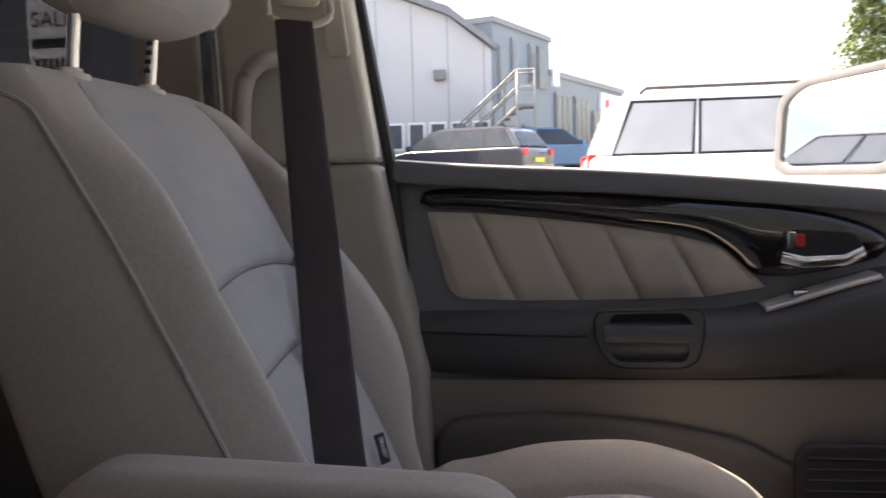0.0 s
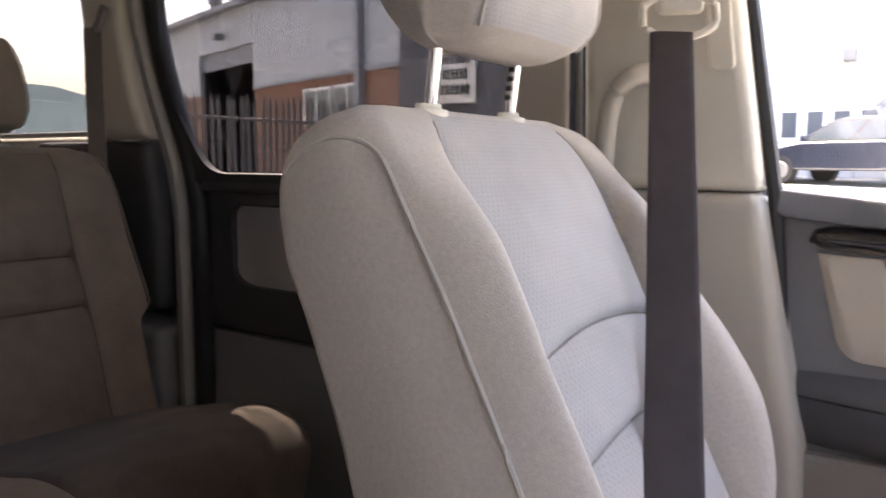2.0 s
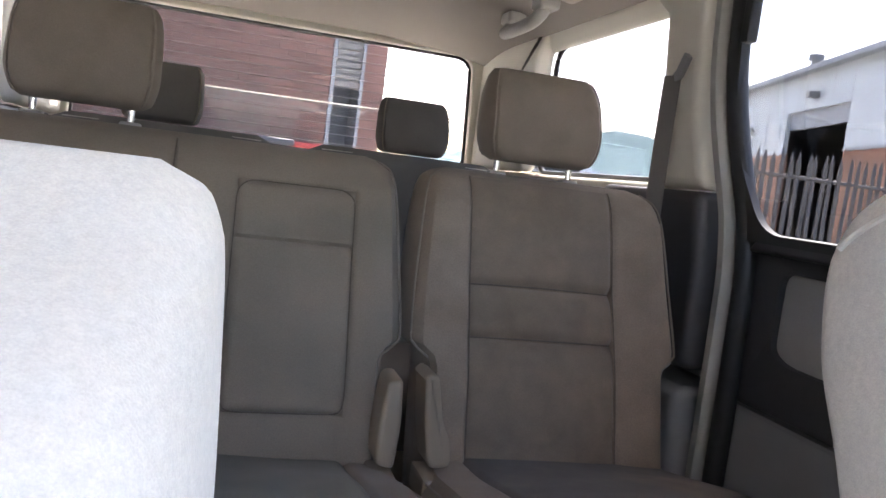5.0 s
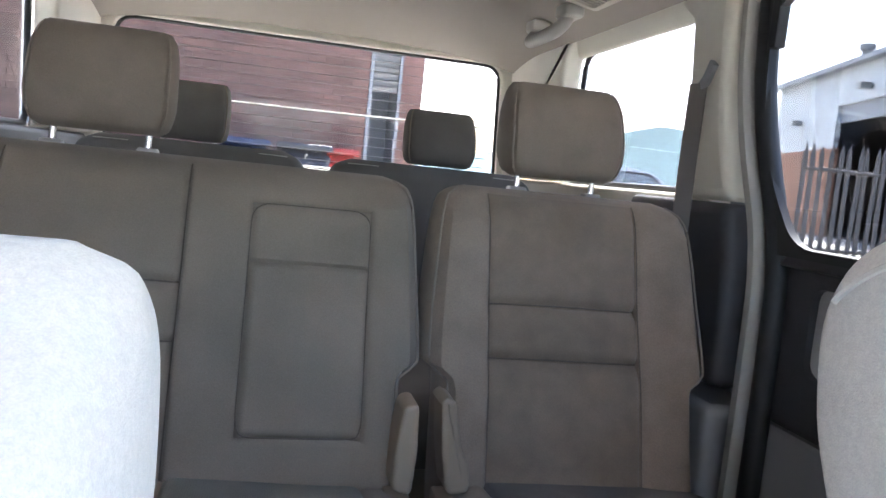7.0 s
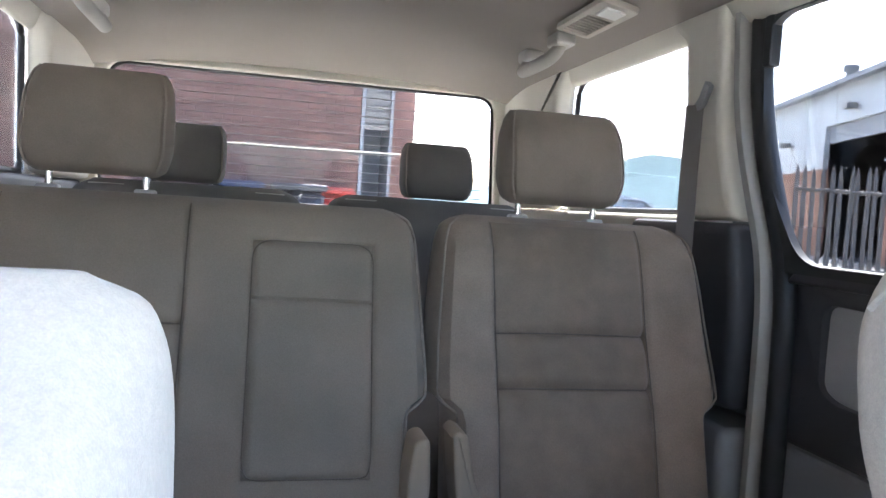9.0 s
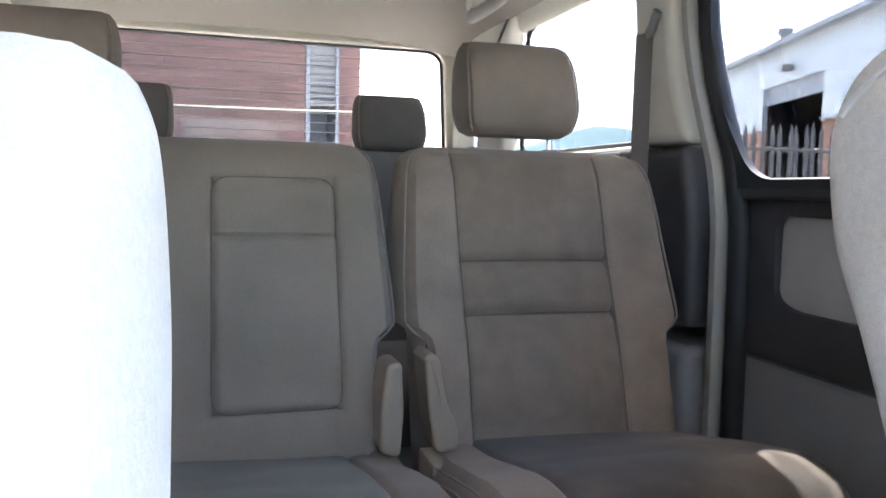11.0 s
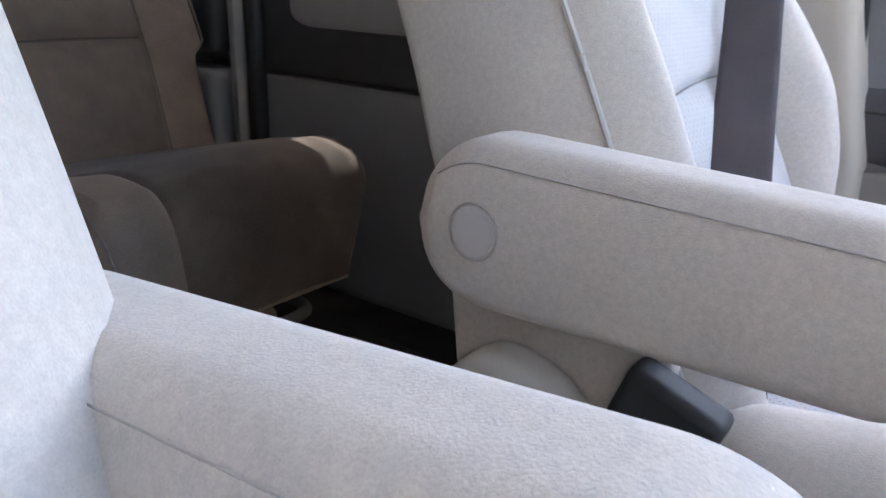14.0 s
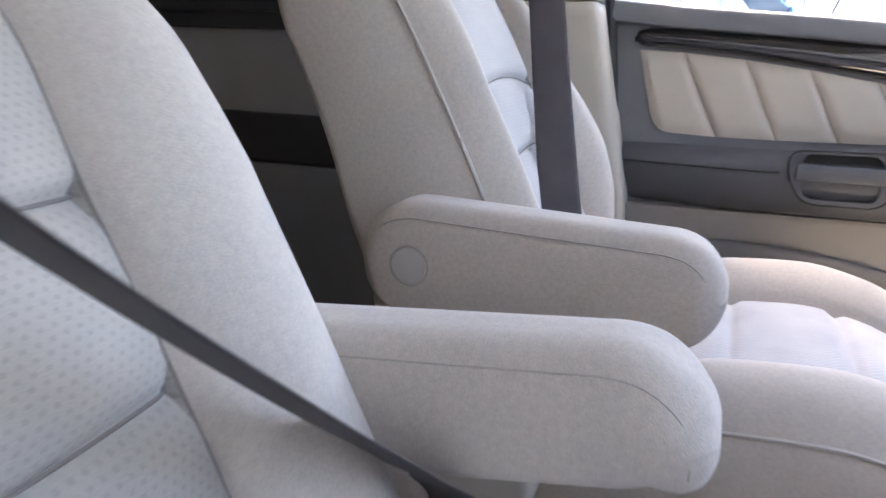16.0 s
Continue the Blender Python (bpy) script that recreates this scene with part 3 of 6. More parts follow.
    hs = [1.0, 1.003, 1.007, 1.012] + list(np.linspace(1.02, 1.20, 24)) + [1.206, 1.212, 1.216, 1.218]
    a, c = pad(hps, hs, HW, HF, HB, hrelief, hk, edge=0.034, backedge=0.045, inner=lambda u, s: abs(u) < 0.844 * HW(s) and 1.012 < s < 1.204)
    head = part("headrest", a, SUEDE, seat)
    part("headrest_insert", c, SUEDE_IN, head, "perforated suede face")
    for side in (1, -1):
        pts = []
        for z in np.linspace(1.012, 1.205, 30):
            u, e = 0.844 * HW(z), min(0.034, HW(z) * 0.8)
            q = max(0.0, u - (HW(z) - e)) / e
            pts.append(hk(side * u, HF(z) + hrelief(u, z) * (1 - q * q) - e * (1 - math.sqrt(1 - q * q)) + 0.0008, z))
        part("piping", tube(pts, 0.002, 6), PIPING, head)
        x = side * 0.069
        post = part("headrest_post", tube([bk(x, -0.311, 0.955), bk(x, -0.299, 1.05)], 0.0056, 14), CHROME, seat, "chromed steel headrest post")
        b = bmesh.new()
        bmesh.ops.create_cone(b, cap_ends=True, segments=24, radius1=0.0205, radius2=0.018, depth=0.013)
        bmesh.ops.scale(b, vec=(1.05, 0.78, 1), verts=b.verts)
        bmesh.ops.bevel(b, geom=[e for e in b.edges if abs(e.verts[0].co.z - e.verts[1].co.z) < 1e-5 and e.verts[0].co.z > 0], offset=0.005, segments=3, affect="EDGES")
        bmesh.ops.translate(b, vec=bk(x, -0.311, 0.965), verts=b.verts)
        part("post_guide", b, CREAM, seat, "cream plastic post guide")
        if side < 0:
            for i in range(5):
                z = 0.984 + i * 0.009
                part("notch", tube([bk(x, -0.309 + i * 0.0014, z), bk(x, -0.309 + i * 0.0014, z + 0.0045)], 0.0062, 12), RUBBER, post)
    # armrest on the inboard side
    def arc(y, up):
        # outline of the armrest: half round at the hinge, smaller round at the tip
        if y < -0.172:
            return 0.6415 + up * math.sqrt(max(0.0, 0.0535 ** 2 - (y + 0.172) ** 2))
        if y > 0.040:
            return 0.6390 + up * math.sqrt(max(0.0, 0.047 ** 2 - (y - 0.040) ** 2))
        k = (y + 0.172) / 0.212
        return (0.695 + (0.686 - 0.695) * k) if up > 0 else (0.588 + (0.592 - 0.588) * k)
    AT = lambda y: arc(y, 1) + 0.0008
    AB = lambda y: arc(y, -1) - 0.0008 + thin * min(1.0, max(0.0, (y + 0.2255) / 0.05)) * min(1.0, max(0.0, (0.087 - y) / 0.03))
    SEAM = 0.0115 if square else 0.0135
    ct, st = math.cos(radians(tilt)), math.sin(radians(tilt))

    def ar(u, d, s):
        y, z = s + 0.172, d - 0.6415
        return Vector((cx + inb * (mid + u), -0.172 + y * ct - z * st, 0.6415 - drop + y * st + z * ct)) - o
    ys = [-0.172 - 0.0535 * math.cos(a) for a in np.linspace(0, 1.45, 22)] + list(np.linspace(-0.16, 0.034, 18)) + [0.040 + 0.047 * math.sin(a) for a in np.linspace(0.03, math.pi / 2, 16)]
    half = interp([(-0.2255, 0.0165), (-0.2238, 0.0215), (-0.2205, 0.0255), (-0.2145, 0.029), (-0.205, 0.031), (0.064, 0.031), (0.0745, 0.0285), (0.081, 0.0255), (0.085, 0.0215), (0.087, 0.0165)])
    a, _ = pad(list(np.linspace(-1, 1, 13)), ys, half, AT, AB, lambda u, s: 0.0, ar, edge=0.02, backedge=0.014, sidebulge=0.003)
    arm = part("armrest", a, SUEDE if square else ARM_SUEDE, seat)
    for side in (1, -1):
        pts = [ar(side * (half(y) - 0.0008), AT(y) - SEAM, y) for y in np.linspace(-0.205, 0.038, 30)]
        pts += [ar(side * (half(0.040 + (0.047 - SEAM) * math.sin(q)) + 0.0002 - 0.001 * math.cos(q)), 0.639 + (0.047 - SEAM) * math.cos(q), 0.040 + (0.047 - SEAM) * math.sin(q)) for q in np.linspace(0.1, 1.9, 14)]
        part("seam", tube(pts, 0.0004 if square else 0.0006, 5), THREAD, arm, "stitched seam")
    if cover:
        b = bmesh.new()
        bmesh.ops.create_cone(b, cap_ends=True, segments=40, radius1=0.0170, radius2=0.0170, depth=0.006)
        bmesh.ops.bevel(b, geom=[e for e in b.edges if abs(e.verts[0].co.z - e.verts[1].co.z) < 1e-5], offset=0.0018, segments=3, affect="EDGES")
        bmesh.ops.rotate(b, cent=(0, 0, 0), matrix=Matrix.Rotation(radians(90), 3, "Y"), verts=b.verts)
        bmesh.ops.translate(b, vec=ar(0.0325, 0.641, -0.174), verts=b.verts)
        cap = part("hinge_cap", b, CAPG, arm, "round grey plastic hinge cap")
        ring = [ar(0.0345, 0.641 + 0.0176 * math.cos(q), -0.174 + 0.0176 * math.sin(q)) for q in np.linspace(0, 2 * math.pi, 33)[:-1]]
        part("joint", tube(ring, 0.0009, 5, closed=True), THREAD, cap, "dark joint round the cap")
    # recliner cover, seat base and runner
    cov = rounded([(-0.235, 0.40), (-0.232, 0.505), (-0.19, 0.547), (-0.14, 0.537), (-0.085, 0.485), (-0.05, 0.40)], 0.045, 6)
    x0, x1 = cx + inb * 0.222, cx + inb * 0.262
    b = slab([(y, z) for y, z in cov], min(x0, x1), max(x0, x1), 0.012, 3)
    bmesh.ops.translate(b, vec=-o, verts=b.verts)
    part("recliner_cover", b, BEIGE, seat, "beige plastic recliner cover")
    x0, x1 = cx + inb * 0.205, cx + inb * 0.224
    b = slab(rounded([(-0.245, 0.60), (-0.232, 0.49), (-0.18, 0.46), (-0.105, 0.500), (-0.066, 0.535), (-0.07, 0.60)], 0.02, 4), min(x0, x1), max(x0, x1), 0.007, 3)
    bmesh.ops.translate(b, vec=-o, verts=b.verts)
    part("side_flap", b, SUEDE, seat, "suede flap under the armrest")
    b = box(cx - 0.22, cx + 0.22, -0.10, 0.36, FLOOR + 0.03, 0.33, 0.02)
    bmesh.ops.translate(b, vec=-o, verts=b.verts)
    part("seat_base", b, BEIGE, seat, "moulded plastic seat base")
    for side in (1, -1):
        b = box(cx + side * 0.17 - 0.02, cx + side * 0.17 + 0.02, -0.2, 0.42, FLOOR, FLOOR + 0.035, 0.004)
        bmesh.ops.translate(b, vec=-o, verts=b.verts)
        part("runner", b, STEEL, seat, "steel seat runner")
    return seat


FLOOR = 0.17
front_seat("front_seat", -0.370, 1, "light grey-beige suede front seat with armrest and piping", True)
front_seat("front_seat", 0.366, -1, "light grey-beige suede front seat beside the walk-through", True, 0.191, 7.5, 0.0105, 0.022, 0.016, 0.0, 1.0, 0.025, 0.032, 0.55)


# ---------------------------------------------------------------- second row
R2F = [(0.40, -1.078), (0.465, -1.108), (0.62, -1.152), (0.756, -1.203), (0.87, -1.240), (0.91, -1.257), (0.93, -1.275), (0.942, -1.297), (0.946, -1.315)]
R2B = [(0.40, -1.235), (0.465, -1.262), (0.62, -1.300), (0.751, -1.338), (0.87, -1.362), (0.91, -1.366), (0.93, -1.358), (0.942, -1.345), (0.946, -1.332)]


def rear_headrest(parent, o, cx, y, z0, w, h, name="headrest", cloth=None):
    """A block headrest, a little narrower at its foot and leaning back, on two posts."""
    k = h / 0.165
    W = interp([(z0, w * 0.40), (z0 + 0.010 * k, w * 0.46), (z0 + 0.05 * k, w * 0.5), (z0 + 0.11 * k, w * 0.495), (z0 + 0.15 * k, w * 0.465), (z0 + 0.165 * k, w * 0.43)])
    F = interp([(z0, y + 0.028), (z0 + 0.012 * k, y + 0.047), (z0 + 0.05 * k, y + 0.055), (z0 + 0.11 * k, y + 0.040), (z0 + 0.15 * k, y + 0.018), (z0 + 0.165 * k, y + 0.0)])
    B = interp([(z0, y - 0.03), (z0 + 0.012 * k, y - 0.05), (z0 + 0.05 * k, y - 0.06), (z0 + 0.11 * k, y - 0.065), (z0 + 0.15 * k, y - 0.06), (z0 + 0.165 * k, y - 0.045)])
    put = lambda u, d, s: Vector((cx + u, d, s)) - o
    zs = [z0, z0 + 0.003, z0 + 0.008] + list(np.linspace(z0 + 0.014, z0 + 0.148 * k, 16)) + [z0 + 0.156 * k, z0 + 0.162 * k, z0 + 0.165 * k]
    a, _ = pad(list(np.linspace(-1, 1, 25)), zs, W, F, B, lambda u, s: 0.004 * (1 - (u / w * 2) ** 2) + 0.002 * noise.noise((u * 10 + cx, s * 10, 5)), put, edge=0.016, backedge=0.02)
    head = part(name, a, cloth, parent)
    for side in (1, -1):
        pts = [put(side * (W(s) - 0.003), F(s) - 0.006, s) for s in np.linspace(z0 + 0.006, z0 + 0.162 * k, 22)]
        part("piping", tube(pts, 0.0020, 6), PIPING_R, head)
        part("headrest_post", tube([put(side * w * 0.34, y - 0.004, z0 - 0.05), put(side * w * 0.34, y - 0.004, z0 + 0.02)], 0.0058, 12), CHROME, head, "chromed steel headrest post")
        b = box(cx + side * w * 0.34 - 0.017, cx + side * w * 0.34 + 0.017, y - 0.016, y + 0.010, z0 - 0.042, z0 - 0.020, 0.006, 3)
        bmesh.ops.translate(b, vec=-o, verts=b.verts)
        part("post_guide", b, CAPG, head)
    return head


def rear_seat(name, xa, xb, inserts, label, headx, soiled, panel=None, cloth=None, heady=-1.362, cinsert=None, cmat=None, base=None):
    """One section of the bench, from xa to xb; inserts: (x0, x1) of each seamed centre panel."""
    cx, w = (xa + xb) / 2, (xb - xa) / 2
    o = Vector((cx, -0.95, FLOOR))
    seat = thing("bench_seat", label, "car seat", "second row seats", at=tuple(o))
    bk = lambda u, d, s: Vector((cx + u, d, s)) - o
    ob_side = -1 if cx < 0 else 1
    OC = interp([(-1.16, 1.0), (-0.85, 1.0), (-0.76, 0.97), (-0.70, 0.90), (-0.66, 0.80), (-0.64, 0.73), (-0.63, 0.66)])

    def cu(u, d, s):
        # the outboard front corner of the cushion is cut away in a wide round
        if u * ob_side > 0:
            u *= OC(s)
            k = min(1.0, max(0.0, (0.475 - d) / 0.11))
            u *= 1 - 0.42 * k * min(1.0, abs(u) / w) ** 2 * min(1.0, max(0.0, (s + 1.0) / 0.25))
        y = s if s < -0.9 else -0.9 + (s + 0.9) * 0.74
        return Vector((cx + u, y, d)) - o
    F, B = interp(R2F), interp(R2B)
    W = interp([(0.40, w - 0.03), (0.60, w - 0.032), (0.642, w - 0.030), (0.656, w - 0.004), (0.67, w), (0.80, w - 0.008), (0.90, w - 0.018), (0.925, w - 0.026), (0.938, w - 0.042), (0.946, w - 0.068)])
    lines = sorted({v - cx for pr in inserts for v in pr})
    marks = list(lines)
    if panel:
        px0, px1 = panel[0] - cx, panel[1] - cx
        marks += [px0, px1]

    def relief(u, s):
        r = 0.0
        for x0, x1 in inserts:
            a, c = x0 - cx, x1 - cx
            if a < u < c:
                m = (u - a) / (c - a)
                r += 0.010 * math.sin(math.pi * m) - 0.004
                for z in (0.672, 0.756):
                    r += groove(s, z + 0.004 * math.sin(math.pi * m), 0.010, 0.010) + groove(s, z, 0.003, 0.0025)
        for q in lines:
            r += groove(u, q, 0.005, 0.005)
        edge_d = w - abs(u)
        if edge_d < 0.11 and s < 0.9:
            r += 0.014 * math.sin(math.pi * min(1, edge_d / 0.11))
        if panel:
            top, bot = panel[3], panel[2]
            du, dv = min(u - px0, px1 - u), min(s - bot, top - s)
            dd = min(du, dv)
            if dd > 0:
                r += 0.006 * min(1, dd / 0.012)
            r += -0.004 * math.exp(-(dd / 0.003) ** 2)
            if px0 < u < px1:
                for z in (0.797,):
                    r += groove(s, z, 0.006, 0.004)
                for z in (0.808, 0.817, 0.826):
                    r += groove(s, z, 0.0015, 0.003)
        return r * min(1, max(0, (0.946 - s) / 0.03)) + 0.003 * noise.noise((u * 7 + cx, s * 7, 1.3))
    us = spread(-w, w, 0.02, marks, (0, 0.003, 0.007, 0.012))
    us = [u / w for u in us]
    us[0], us[-1] = -1.0, 1.0
    zm = [0.672, 0.676, 0.756, 0.760] + ([panel[2], panel[3], 0.797] if panel else [])
    ss = spread(0.40, 0.925, 0.016, zm) + [0.93, 0.935, 0.939, 0.942, 0.9445, 0.946]
    inner = lambda u, s: any(x0 - cx < u < x1 - cx for x0, x1 in inserts) and s < 0.935
    keep = max(abs(q) for q in marks) + 0.010

    def fixed(list_, wide, lim):
        # seams keep their place across; only the border outside them follows the outline
        return lambda s: [math.copysign(min(abs(u), lim) + max(0.0, abs(u) - lim) * (wide(s) - lim) / (w - lim), u) for u in np.array(list_) * w]
    a, c = pad(us, ss, W, F, B, relief, bk, edge=0.022, backedge=0.03, inner=inner, cols=fixed(us, W, keep))
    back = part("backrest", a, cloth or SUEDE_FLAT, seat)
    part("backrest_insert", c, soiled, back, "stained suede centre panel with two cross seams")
    for side in (1, -1):
        pts = [bk(side * (W(s) - 0.004), F(s) - 0.008, s) for s in np.linspace(0.45, 0.94, 40)]
        part("piping", tube(pts, 0.0020, 6), PIPING_R, back)
    for q in lines:
        pts = [bk(q, F(s) + relief(q, s), s) for s in np.linspace(0.44, 0.935, 60)]
        part("seam", tube(pts, 0.0011, 5), SEAM_R, back)
    for x0, x1 in inserts:
        for z in (0.672, 0.756):
            pts = []
            for m in np.linspace(0.01, 0.99, 25):
                u, zz = x0 - cx + (x1 - x0) * m, z + 0.004 * math.sin(math.pi * m)
                pts.append(bk(u, F(zz) + relief(u, zz) + 0.001, zz))
            part("cross_seam", tube(pts, 0.0014, 5), SEAM_R, back)
    if panel:
        ring = rounded([(px0, panel[2]), (px0, panel[3]), (px1, panel[3]), (px1, panel[2])], 0.030, 6)
        fine_ring = []
        for i, p in enumerate(ring):
            q = ring[(i + 1) % len(ring)]
            n_ = max(1, int((Vector(q) - Vector(p)).length / 0.012))
            fine_ring += [(p[0] + (q[0] - p[0]) * k / n_, p[1] + (q[1] - p[1]) * k / n_) for k in range(n_)]
        part("panel_seam", tube([bk(u, F(s) + relief(u, s) + 0.002, s) for u, s in fine_ring], 0.0010, 5, closed=True), SEAM_R, back, "dark joint round the folding armrest")
    # cushion, thick and overhanging at its front
    cw = w - 0.004
    T = interp([(-1.16, 0.475), (-1.05, 0.490), (-0.90, 0.520), (-0.80, 0.532), (-0.72, 0.526), (-0.68, 0.508), (-0.655, 0.476), (-0.64, 0.43), (-0.632, 0.385), (-0.63, 0.356)])
    Bt = interp([(-1.16, 0.36), (-0.85, 0.350), (-0.70, 0.346), (-0.66, 0.345), (-0.64, 0.346), (-0.63, 0.351)])
    CW = interp([(-1.16, cw - 0.04), (-1.0, cw - 0.005), (-0.78, cw), (-0.70, cw), (-0.65, cw - 0.003), (-0.63, cw - 0.010)])
    clines = [(x0 - cx, x1 - cx) for x0, x1 in cinsert]
    cmarks = [q for pr in clines for q in pr if abs(q) < w]

    def crel(u, s):
        r = 0.012 * (1 - (u / w) ** 2)
        for q in cmarks:
            r += groove(u, q, 0.006, 0.005)
        return r * min(1, max(0.0, (-0.63 - s) / 0.06)) + 0.007 * noise.noise((u * 6 + cx, s * 6, 2.2))
    ucs = spread(-w, w, 0.022, cmarks, (0, 0.003, 0.007, 0.012))
    ucs = [u / w for u in ucs]
    ucs[0], ucs[-1] = -1.0, 1.0
    cs = list(np.linspace(-1.16, -0.70, 34)) + [-0.69, -0.68, -0.67, -0.66, -0.652, -0.645, -0.639, -0.635, -0.632, -0.63]
    a, c = pad(ucs, cs, CW, T, Bt, crel, cu, edge=0.020, backedge=0.02, inner=lambda u, s: any(x0 < u < x1 for x0, x1 in clines), cols=fixed(ucs, CW, max(abs(q) for q in cmarks) + 0.010))
    cush = part("cushion", a, cloth or SUEDE_FLAT, seat)
    part("cushion_insert", c, cmat, cush, "darkened, stained suede centre panel")
    pts = [cu(-ob_side * (CW(s) - 0.003), T(s) - 0.008, s) for s in np.linspace(-1.1, -0.632, 44)]
    part("piping", tube(pts, 0.0020, 6), PIPING_R, cush)
    # legs and runner cover
    b = slab([(-1.15, FLOOR), (-1.15, 0.345), (-0.76, 0.345), (-0.730, 0.324), (-0.725, 0.300), (-0.745, 0.270), (-0.815, FLOOR)], base[0], base[1], 0.012, 3)
    bmesh.ops.translate(b, vec=-o, verts=b.verts)
    part("seat_base", b, TANP, seat, "tan plastic seat base")
    bx = base[0] if ob_side < 0 else base[1]
    b = tube([(bx + (p[0] - 0.065) * ob_side, p[1], p[2]) for p in subdivide([(0.012, -0.86, 0.315), (0.012, -0.74, 0.318), (0.022, -0.716, 0.315), (0.06, -0.708, 0.314), (0.10, -0.712, 0.316), (0.112, -0.74, 0.320), (0.112, -0.86, 0.322)], 3)], 0.009, 10)
    bmesh.ops.translate(b, vec=-o, verts=b.verts)
    part("release_bar", b, POCKET, seat, "dull grey-brown slide release bar")
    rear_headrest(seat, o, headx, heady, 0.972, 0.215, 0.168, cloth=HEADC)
    return seat


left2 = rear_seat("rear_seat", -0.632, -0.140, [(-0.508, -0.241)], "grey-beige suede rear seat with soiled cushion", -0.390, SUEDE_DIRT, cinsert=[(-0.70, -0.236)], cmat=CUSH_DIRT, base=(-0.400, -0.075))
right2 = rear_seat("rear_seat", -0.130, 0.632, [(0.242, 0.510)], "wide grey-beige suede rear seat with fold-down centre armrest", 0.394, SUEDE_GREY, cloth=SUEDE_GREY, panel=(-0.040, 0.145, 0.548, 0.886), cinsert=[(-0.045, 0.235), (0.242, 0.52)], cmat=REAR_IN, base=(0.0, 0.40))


def recliner(poly, foot, label, parent):
    o = Vector(parent.location)
    b = slab(rounded(poly, 0.012, 4), -1.13, -1.060, 0.008, 3, axis="y")
    bmesh.ops.translate(b, vec=-o, verts=b.verts)
    ob = part("recliner_cover", b, TANP, parent, label)
    b = box(foot[0], foot[1], -1.11, -1.030, 0.452, 0.490, 0.006)
    bmesh.ops.translate(b, vec=-o, verts=b.verts)
    part("hinge_foot", b, TANP, ob, "tan hinge foot")


recliner([(-0.144, 0.640), (-0.166, 0.637), (-0.173, 0.60), (-0.180, 0.565), (-0.196, 0.535), (-0.199, 0.497), (-0.164, 0.494), (-0.152, 0.56)], (-0.196, -0.150), "tan plastic recliner cover", left2)
recliner([(-0.112, 0.630), (-0.090, 0.627), (-0.084, 0.58), (-0.081, 0.50), (-0.112, 0.492), (-0.116, 0.56)], (-0.112, -0.076), "tan plastic recliner cover", right2)


# ---------------------------------------------------------------- third row
def third_seat(xa, xb, headx):
    cx, w = (xa + xb) / 2, (xb - xa) / 2
    o = Vector((cx, -1.9, FLOOR))
    seat = thing("folding_car_seat", "grey-beige suede third row seat in front of the tailgate", "car seat", "third row seats", at=tuple(o))
    F = interp([(0.42, -1.93), (0.80, -2.05), (0.91, -2.085), (0.950, -2.10), (0.970, -2.125), (0.977, -2.14)])
    B = interp([(0.42, -2.06), (0.80, -2.17), (0.91, -2.19), (0.950, -2.19), (0.970, -2.175), (0.977, -2.16)])
    W = interp([(0.42, w - 0.02), (0.70, w), (0.91, w - 0.01), (0.955, w - 0.03), (0.977, w - 0.07)])
    a, _ = pad(list(np.linspace(-1, 1, 31)), list(np.linspace(0.42, 0.93, 30)) + [0.94, 0.952, 0.962, 0.970, 0.975, 0.977], W, F, B,
               lambda u, s: 0.01 * (1 - (u / w) ** 2) + groove(abs(u), w * 0.55, 0.005, 0.006), lambda u, d, s: Vector((cx + u, d, s)) - o, edge=0.02)
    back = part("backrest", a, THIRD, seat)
    # Thick pale cord paints the sunlit rim along the seat top.
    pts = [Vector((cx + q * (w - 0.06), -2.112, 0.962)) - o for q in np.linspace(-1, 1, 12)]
    part("piping", tube(pts, 0.0035, 6), PIPING, back, "pale piping along the top, thickened as its sunlit rim")
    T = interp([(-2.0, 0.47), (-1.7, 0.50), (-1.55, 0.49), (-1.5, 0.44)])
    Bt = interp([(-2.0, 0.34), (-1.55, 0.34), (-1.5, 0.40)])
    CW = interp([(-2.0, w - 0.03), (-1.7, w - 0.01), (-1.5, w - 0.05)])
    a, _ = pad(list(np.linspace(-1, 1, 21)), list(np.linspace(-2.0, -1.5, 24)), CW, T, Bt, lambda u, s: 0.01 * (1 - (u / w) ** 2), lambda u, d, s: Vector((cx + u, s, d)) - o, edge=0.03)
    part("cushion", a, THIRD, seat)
    b = box(cx - w * 0.7, cx + w * 0.7, -1.95, -1.6, FLOOR, 0.36, 0.02)
    bmesh.ops.translate(b, vec=-o, verts=b.verts)
    part("seat_base", b, BEIGE, seat)
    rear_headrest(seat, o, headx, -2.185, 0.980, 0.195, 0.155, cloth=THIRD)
    return seat


third_seat(-0.62, -0.02, -0.340)
third_seat(0.02, 0.62, 0.338)


# ---------------------------------------------------------------- the car's shell
def structure(ob, label, category):
    return tagged(ob, label, category, kind="structure")


floor_ob = finish(box(-0.80, 0.80, -2.66, 1.15, FLOOR - 0.05, FLOOR, 0.0), "floor", CARPET, smooth=False)
structure(floor_ob, "dark grey worn carpet on the car floor", "floor")

